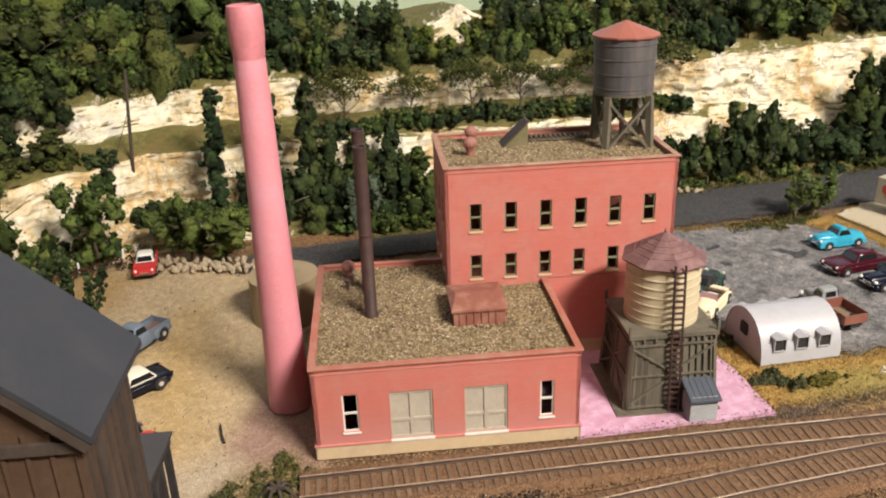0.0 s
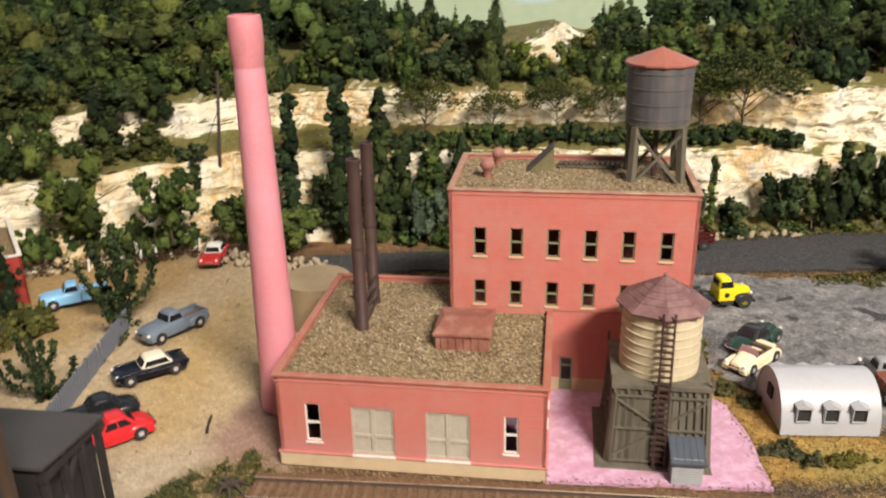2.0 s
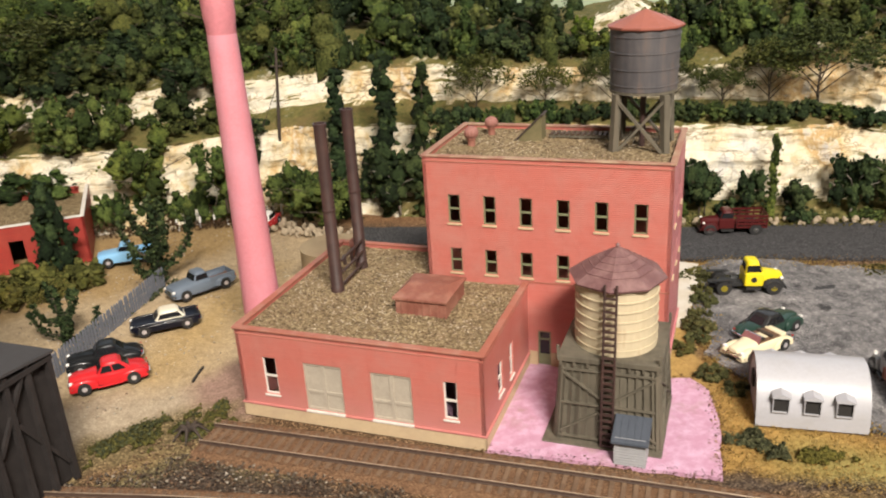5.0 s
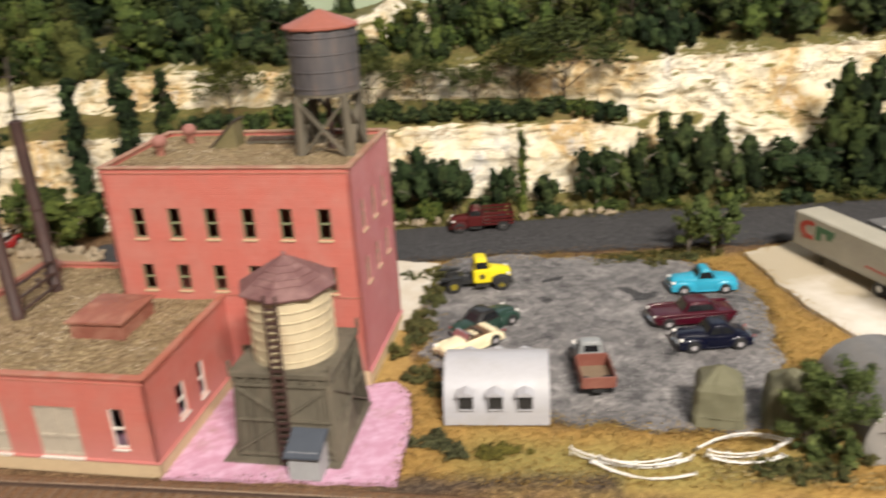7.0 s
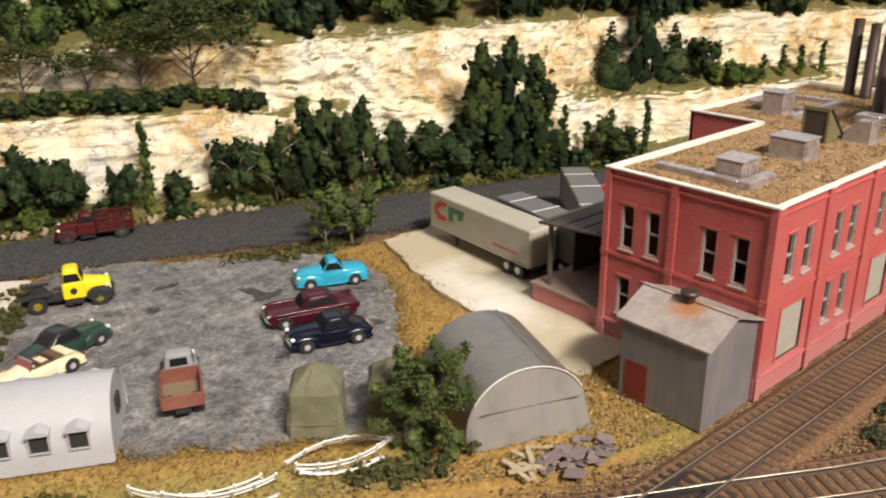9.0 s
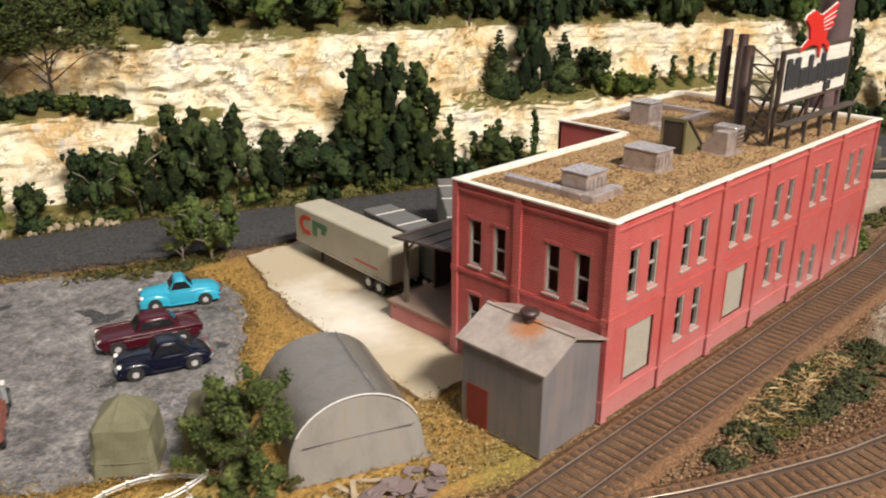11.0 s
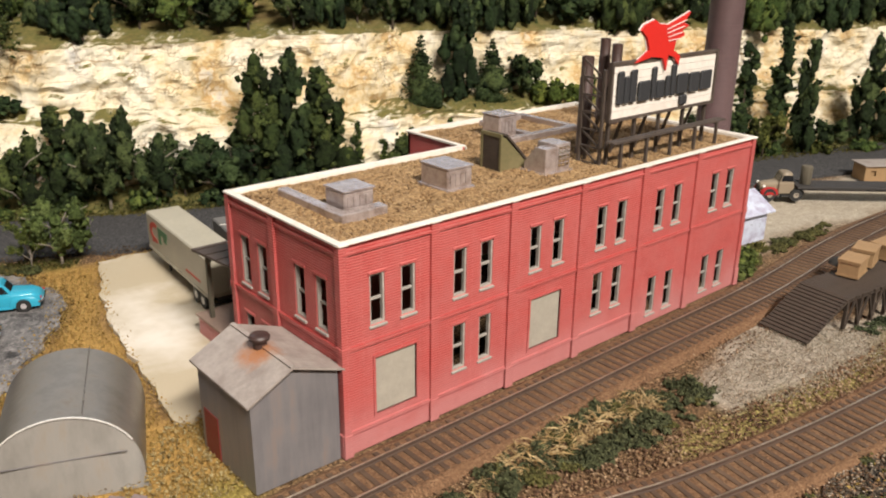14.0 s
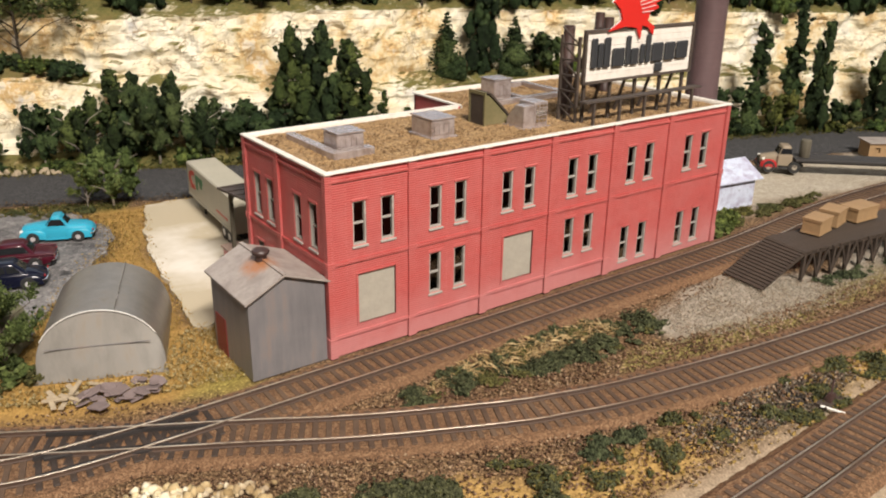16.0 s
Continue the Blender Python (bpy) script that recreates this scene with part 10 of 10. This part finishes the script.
fence_piece(0.5715, 0.2085, -33, 0.054, 0.0060, 25)
fence_piece(0.5760, 0.1985, -38, 0.050, 0.0050, 60)
fence_piece(0.5790, 0.2020, -26, 0.046, 0.0045, 35)
fence_piece(0.6290, 0.1905, -18, 0.046, -0.0050, 40)
fence_piece(0.6310, 0.1870, -12, 0.046, 0.0050, 30)
fence_piece(0.6270, 0.1840, -24, 0.036, 0.0030, 65)

# white posts along the back of the lot
for x, y in ((0.1319, 0.7524), (0.1568, 0.7546), (0.1780, 0.7545), (0.1928, 0.7550), (0.2055, 0.7560), (0.2195, 0.7596), (0.2332, 0.7620), (0.2468, 0.7631), (0.2600, 0.7632)):
    single("guard_post", Shape().turned(0, 0, [(0.0011, -0.003), (0.0010, 0.0105), (0.0006, 0.0112)], 8), WHITE, "small white painted guard post", "post", Matrix.Translation((x, y, 0.0)) @ Matrix.Rotation(random.uniform(-0.12, 0.12), 4, "Y"), group="guard posts")

# grey picket fence
GREY_WOOD = surface("silver_grey_wood", (0.17, 0.18, 0.21), (0.12, 0.128, 0.15), 0.85, 500, 120, 0.0003)
pf = thing("picket_fence", "weathered silver-grey picket fence beside the parked cars", "fence", flat(0.0930, 0.4640, 0, math.degrees(math.atan2(0.150, 0.064))))
picket = Shape().rings([[(-0.0010, y, -0.001), (0.0010, y, -0.001), (0.0010, y, 0.0158), (0.0, y, 0.0176), (-0.0010, y, 0.0158)] for y in (-0.0004, 0.0004)]).mesh("picket", GREY_WOOD)
for k in range(46):
    o = part("picket", picket, None, pf)
    o.matrix_basis = Matrix.Translation((0.0035 * k, 0, random.uniform(-0.0004, 0.0004))) @ Matrix.Rotation(random.uniform(-0.05, 0.05), 4, "Y")
for z in (0.0035, 0.0090):
    part("fence_rail", Shape().box(-0.001, 0.160, 0.0004, 0.0012, z, z + 0.0014), GREY_WOOD, pf)

# tarpaulined loads
def tent(x, y, turn, w, d, h):
    ob = thing("canvas_load", "olive canvas-covered pile on the gravel lot", "tarpaulin", flat(x, y, 0.001, turn), group="canvas-covered piles")
    rings = []
    for k in range(9):
        f = k / 8
        sc = 1.0 - 0.16 * f if f < 0.7 else 0.888 - 2.75 * (f - 0.7)
        z = h * (f / 0.7 * 0.74 if f < 0.7 else 0.74 + (f - 0.7) / 0.3 * 0.26)
        ring = []
        for i in range(36):
            a = 2 * math.pi * i / 36
            c, s = math.cos(a), math.sin(a)
            q = 1 / max(abs(c), abs(s)) ** 0.95
            fold = 1 + 0.05 * abs(math.sin(a * 3.5 + f * 5)) * (1 - 0.6 * f) + 0.06 * noise.noise(Vector((c * 2, s * 2, f * 4 + x * 50)))
            ring.append((w / 2 * c * q * sc * fold, d / 2 * s * q * sc * fold, z + 0.0008 * noise.noise(Vector((c * 3, s * 3, f * 5)))))
        rings.append(ring)
    part("canvas", Shape().rings(rings), CANVAS, ob)
    part("rope", Shape().tube([(w / 2 * 1.03 * math.cos(2 * math.pi * i / 24) / max(abs(math.cos(2 * math.pi * i / 24)), abs(math.sin(2 * math.pi * i / 24))) ** 0.8, d / 2 * 1.03 * math.sin(2 * math.pi * i / 24) / max(abs(math.cos(2 * math.pi * i / 24)), abs(math.sin(2 * math.pi * i / 24))) ** 0.8, h * 0.2) for i in range(25)], 0.0003, 5), CANVAS, ob)


tent(0.6375, 0.2180, -38, 0.0265, 0.0250, 0.0320)
tent(0.6690, 0.1990, -38, 0.0265, 0.0250, 0.0310)

# utility pole on the ledge
px, py = 0.2680, 0.8030
pz = hill_z(*[Vector((px, py)).dot(d) for d in (DU, DV)])
up = thing("utility_pole", "bare dark wooden utility pole on the cliff ledge", "utility pole", Matrix.Translation((px, py, pz - 0.002)) @ Matrix.Rotation(radians(5), 4, Vector((DV.x, DV.y, 0))))
part("pole", Shape().turned(0, 0, [(0.0019, 0), (0.0013, 0.096), (0.0009, 0.097)], 10), DARK_WOOD, up, smooth=True)
part("crossarm", Shape().box(-0.006, 0.006, -0.0005, 0.0005, 0.078, 0.0795), DARK_WOOD, up)
part("stay", Shape().beam((0, 0, 0.060), (-0.022, -0.008, 0.004), 0.0005), DARK_WOOD, up)

# small red building behind the lot
rbm = flat(0.0840, 0.6950, 0, 97)
rd = thing("red_brick_annex", "small scarlet brick building with a white-edged parapet", "building", rbm)
part("wall", Shape().wall(0.115, 0.044, [], 0.002), BRICK_OLD, rd)
W2 = Shape(Matrix.Translation((0, 0.085, 0)) @ Matrix.Rotation(radians(-90), 4, "Z"))
part("wall", W2.wall(0.085, 0.044, [(0.020, 0.032, 0.008, 0.030), (0.050, 0.062, 0.008, 0.030)], 0.002), BRICK_OLD, rd)
part("wall", Shape(Matrix.Translation((0.115, 0, 0)) @ Matrix.Rotation(radians(90), 4, "Z")).wall(0.085, 0.044, [], 0.002), BRICK_OLD, rd)
part("wall", Shape(Matrix.Translation((0.115, 0.085, 0)) @ Matrix.Rotation(radians(180), 4, "Z")).wall(0.115, 0.044, [], 0.002), BRICK_OLD, rd)
part("roof_deck", Shape().box(0.002, 0.113, 0.002, 0.083, 0.034, 0.036), ROOF_GRAVEL, rd, "grey gravel roof")
c = Shape()
for b in ((-0.001, 0.116, -0.001, 0.0025), (-0.001, 0.0025, 0.0025, 0.0825), (0.1125, 0.116, 0.0025, 0.0825), (-0.001, 0.116, 0.0825, 0.086)):
    c.box(*b, 0.0438, 0.0450)
part("coping", c, WHITE_TRIM, rd, "white coping")
part("inner_lining", Shape().box(0.003, 0.112, 0.0835, 0.0842, 0.036, 0.0436), BRICK_OLD, rd)

# dark timber mill close to the path
FG = MILL @ flat(-0.0365, -0.2085)
fg = thing("timber_mill", "tall brown timber mill with a steep slate-grey roof", "building", FG)
part("wall", Shape().rings([[(-0.079, y, 0), (-0.005, y, 0), (-0.005, y, 0.1655), (-0.042, y, 0.1990), (-0.079, y, 0.1655)] for y in (0.005, 0.050)]), BROWN_WALL, fg, "brown boarded walls")
for k in range(12):
    x = -0.0785 + k * 0.0065
    part("batten", Shape().box(x, x + 0.0012, 0.0041, 0.0050, 0, 0.1640), BROWN_WALL, fg)
for k in range(8):
    y = 0.0065 + k * 0.0058
    part("batten", Shape().box(-0.0050, -0.0041, y, y + 0.0012, 0, 0.1640), DARK_WOOD, fg)
for sx in (0.0, -0.084):
    part("roof", Shape().rings([[(sx, y, 0.1620), (-0.042, y, 0.2005), (-0.042, y, 0.2030), (sx, y, 0.1645)] for y in (0.0, 0.055)]), GREY_ROOF, fg, "slate-grey roof slope")
for sx in (-0.0015, -0.0825):
    part("bargeboard", Shape().beam((sx, 0.0012, 0.1605), (-0.042, 0.0012, 0.1990), 0.0020, 0.0030), DARK_WOOD, fg)
for z in (0.1580, 0.1300, 0.1050):
    part("girt", Shape().box(-0.080, -0.004, 0.0028, 0.0040, z, z + 0.0035), DARK_WOOD, fg)
for x in (-0.070, -0.045, -0.020):
    part("window", Shape().box(x, x + 0.012, 0.0034, 0.0041, 0.112, 0.128), GLASS, fg, "dark small-paned window")
for y in (0.012, 0.036):
    part("corner_board", Shape().box(-0.0041, -0.0030, y, y + 0.0030, 0, 0.1640), DARK_WOOD, fg)
tw = part("head_house", Shape().box(-0.096, -0.062, 0.070, 0.106, 0.0, 0.205), BROWN_WALL, fg, "taller brown head house")
part("head_roof", Shape().rings([[(x, 0.064, 0.205), (x, 0.088, 0.222), (x, 0.112, 0.205), (x, 0.112, 0.2035), (x, 0.064, 0.2035)] for x in (-0.101, -0.057)]), GREY_ROOF, tw)
ls = thing("timber_lean_to", "dark open-sided timber lean-to with a grey-brown roof", "shed", MILL @ flat(-0.055, -0.1270))
part("roof", Shape().rings([[(x, 0.0, 0.0830), (x, 0.049, 0.0785), (x, 0.049, 0.0770), (x, 0.0, 0.0815)] for x in (-0.10, 0.0)]), surface("grey_brown_roof", (0.052, 0.049, 0.050), (0.042, 0.039, 0.040), 0.75, 400, 70, 0.0002), ls, "dull grey-brown roof")
# Solid near-black block painted as the shade inside the open shed.
part("inner_shade_wall", Shape().box(-0.096, -0.0060, 0.003, 0.046, 0, 0.0770), BLACK_WOOD, ls)
for y in (0.004, 0.018, 0.032, 0.046):
    part("post", Shape().box(-0.0045, -0.0015, y - 0.0014, y + 0.0014, 0, 0.0785), BLACK_WOOD, ls)
part("brace", Shape().beam((-0.003, 0.006, 0.040), (-0.003, 0.030, 0.075), 0.0020), BLACK_WOOD, ls)
part("brace", Shape().beam((-0.003, 0.044, 0.012), (-0.003, 0.020, 0.050), 0.0020), BLACK_WOOD, ls)
part("plate_beam", Shape().box(-0.0050, -0.0010, 0.002, 0.048, 0.0735, 0.0762), BLACK_WOOD, ls)

# ramp and platform with crates
PL = flat(1.0730, 0.0150, 0, -7)
rp = thing("loading_ramp", "dark plank loading ramp and platform beside the track", "loading platform", PL)
plank = Shape().box(-0.0011, 0.0011, 0.0, 0.0320, -0.0006, 0.0006).mesh("plank", DARK_WOOD, bevel=0.0001)
for k in range(15):
    o = part("plank", plank, None, rp)
    f = k / 14
    o.matrix_basis = Matrix.Translation((0.0015 + 0.0345 * f, random.uniform(-0.0006, 0.0006), 0.0016 + 0.0180 * f)) @ Matrix.Rotation(-0.48, 4, "Y")
for k in range(70):
    o = part("plank", plank, None, rp)
    o.matrix_basis = Matrix.Translation((0.0380 + 0.0024 * k, random.uniform(-0.0006, 0.0006), 0.0200))
for k in range(12):
    x = 0.038 + 0.0145 * k
    for y in (0.0015, 0.0305):
        part("post", Shape().box(x - 0.0010, x + 0.0010, y - 0.0010, y + 0.0010, -0.001, 0.0190), DARK_WOOD, rp)
    part("brace", Shape().beam((x, 0.0008, 0.001), (x + 0.0070, 0.0008, 0.0180), 0.0011), DARK_WOOD, rp)
    part("brace", Shape().beam((x + 0.0140, 0.0008, 0.001), (x + 0.0072, 0.0008, 0.0180), 0.0011), DARK_WOOD, rp)
part("stringer", Shape().box(0.036, 0.206, 0.0008, 0.0022, 0.0175, 0.0193), DARK_WOOD, rp)
part("stringer", Shape().box(0.036, 0.206, 0.0298, 0.0312, 0.0175, 0.0193), DARK_WOOD, rp)
for y in (0.0012, 0.0305):
    part("stringer", Shape().beam((0.001, y, -0.0002), (0.037, y, 0.0184), 0.0012), DARK_WOOD, rp)


def crate(x, y, turn, w, d, h):
    ob = thing("wooden_crate", "plain tan wooden crate on the loading platform", "crate", flat(x, y, 0.0218, turn), group="crates on the platform")
    part("box_sides", Shape().box(-w / 2, w / 2, -d / 2, d / 2, 0, h), CRATE, ob, bevel=0.0002)
    for z in (0.0, h - 0.0012):
        for b in ((-w / 2 - 0.0004, w / 2 + 0.0004, -d / 2 - 0.0004, -d / 2), (-w / 2 - 0.0004, w / 2 + 0.0004, d / 2, d / 2 + 0.0004), (-w / 2 - 0.0004, -w / 2, -d / 2, d / 2), (w / 2, w / 2 + 0.0004, -d / 2, d / 2)):
            part("batten", Shape().box(*b, z, z + 0.0012), CRATE, ob)
    part("lid", Shape().box(-w / 2 - 0.0005, w / 2 + 0.0005, -d / 2 - 0.0005, d / 2 + 0.0005, h, h + 0.0006), CRATE, ob)


crate(1.1480, 0.0275, 8, 0.0185, 0.0125, 0.0100)
crate(1.1730, 0.0310, 12, 0.0180, 0.0130, 0.0105)
crate(1.1990, 0.0265, -4, 0.0240, 0.0140, 0.0095)
single("coal_heap", Shape().turned(0, 0, [(0.008, 0), (0.0075, 0.003), (0.005, 0.006), (0.002, 0.0075)], 14), INSIDE, "small dark heap beside the track", "heap", flat(1.2100, 0.0620, -0.0005), smooth=True)

# bright metal hut and tan hut past the warehouse
mh = thing("metal_hut", "small bright corrugated metal hut with a gabled roof", "shed", flat(1.1900, 0.1300, 0, -8, 1.22))
SHINY = surface("blue_white_metal", (0.66, 0.71, 0.84), (0.56, 0.61, 0.75), 0.3, 300, 130, 0.0001, (0.28, 0.22, 0.34), metal=0.2, stain=0.7)
part("wall", Shape().rings([[(x, 0, 0), (x, 0.030, 0), (x, 0.030, 0.020), (x, 0.015, 0.028), (x, 0, 0.020)] for x in (-0.02, 0.026)]), SHINY, mh)
for s in (0, 1):
    a, b = (-0.003, 0.0185), (0.015, 0.0288)
    if s:
        a, b = (0.033, 0.0185), (0.015, 0.0288)
    part("roof", Shape().rings([[(x, a[0], a[1]), (x, b[0], b[1]), (x, b[0], b[1] + 0.0008), (x, a[0], a[1] + 0.0008)] for x in (-0.023, 0.030)]), SHINY, mh)
part("door", Shape().box(0.0260, 0.0264, 0.011, 0.019, 0, 0.016), RUST_RED, mh, "rusty door")
th = thing("yard_office", "low tan hut with a pale roof", "shed", flat(1.4480, 0.1500, 0, -35, 0.74))
part("wall", Shape().wall(0.060, 0.021, [(0.008, 0.015, 0.008, 0.015), (0.030, 0.037, 0.008, 0.015)], 0.002), CRATE, th)
part("inner", Shape().box(0.001, 0.059, 0.003, 0.030, 0, 0.0205), CRATE, th)
part("roof", Shape().box(-0.002, 0.062, -0.003, 0.033, 0.0210, 0.0225), SHED_ROOF, th, bevel=0.0003)

# stump at the end of the track, lever by the front track
stp = thing("track_debris", "dark twisted roots at the end of the track", "stump", flat(0.1890, 0.3680, 0.0))
for k in range(7):
    a = k * 0.9
    part("root", Shape().tube([(0, 0, 0.004), (0.005 * math.cos(a), 0.005 * math.sin(a), 0.006), (0.011 * math.cos(a), 0.011 * math.sin(a), 0.0005)], [0.0016, 0.0011, 0.0004], 6), DARK_WOOD, stp)
lv = thing("switch_stand", "dark rusty track switch stand with a lever", "switch stand", flat(0.9850, -0.0830, 0.0))
part("base", Shape().box(-0.008, 0.008, -0.003, 0.003, 0, 0.002), DARK_WOOD, lv, bevel=0.0002)
part("stand", Shape().rings([[(-0.003, -0.002, 0.002), (0.003, -0.002, 0.002), (0.003, 0.002, 0.002), (-0.003, 0.002, 0.002)], [(-0.0015, -0.001, 0.006), (0.0015, -0.001, 0.006), (0.0015, 0.001, 0.006), (-0.0015, 0.001, 0.006)]]), RUST_PIPE, lv)
part("lever", Shape().tube([(0, 0, 0.005), (0.002, 0.001, 0.012)], 0.0006, 6), RUST_PIPE, lv)
part("rod", Shape().tube([(-0.008, 0.0, 0.0015), (-0.004, -0.012, 0.0015)], 0.0007, 6), WHITE, lv, "pale connecting rod")
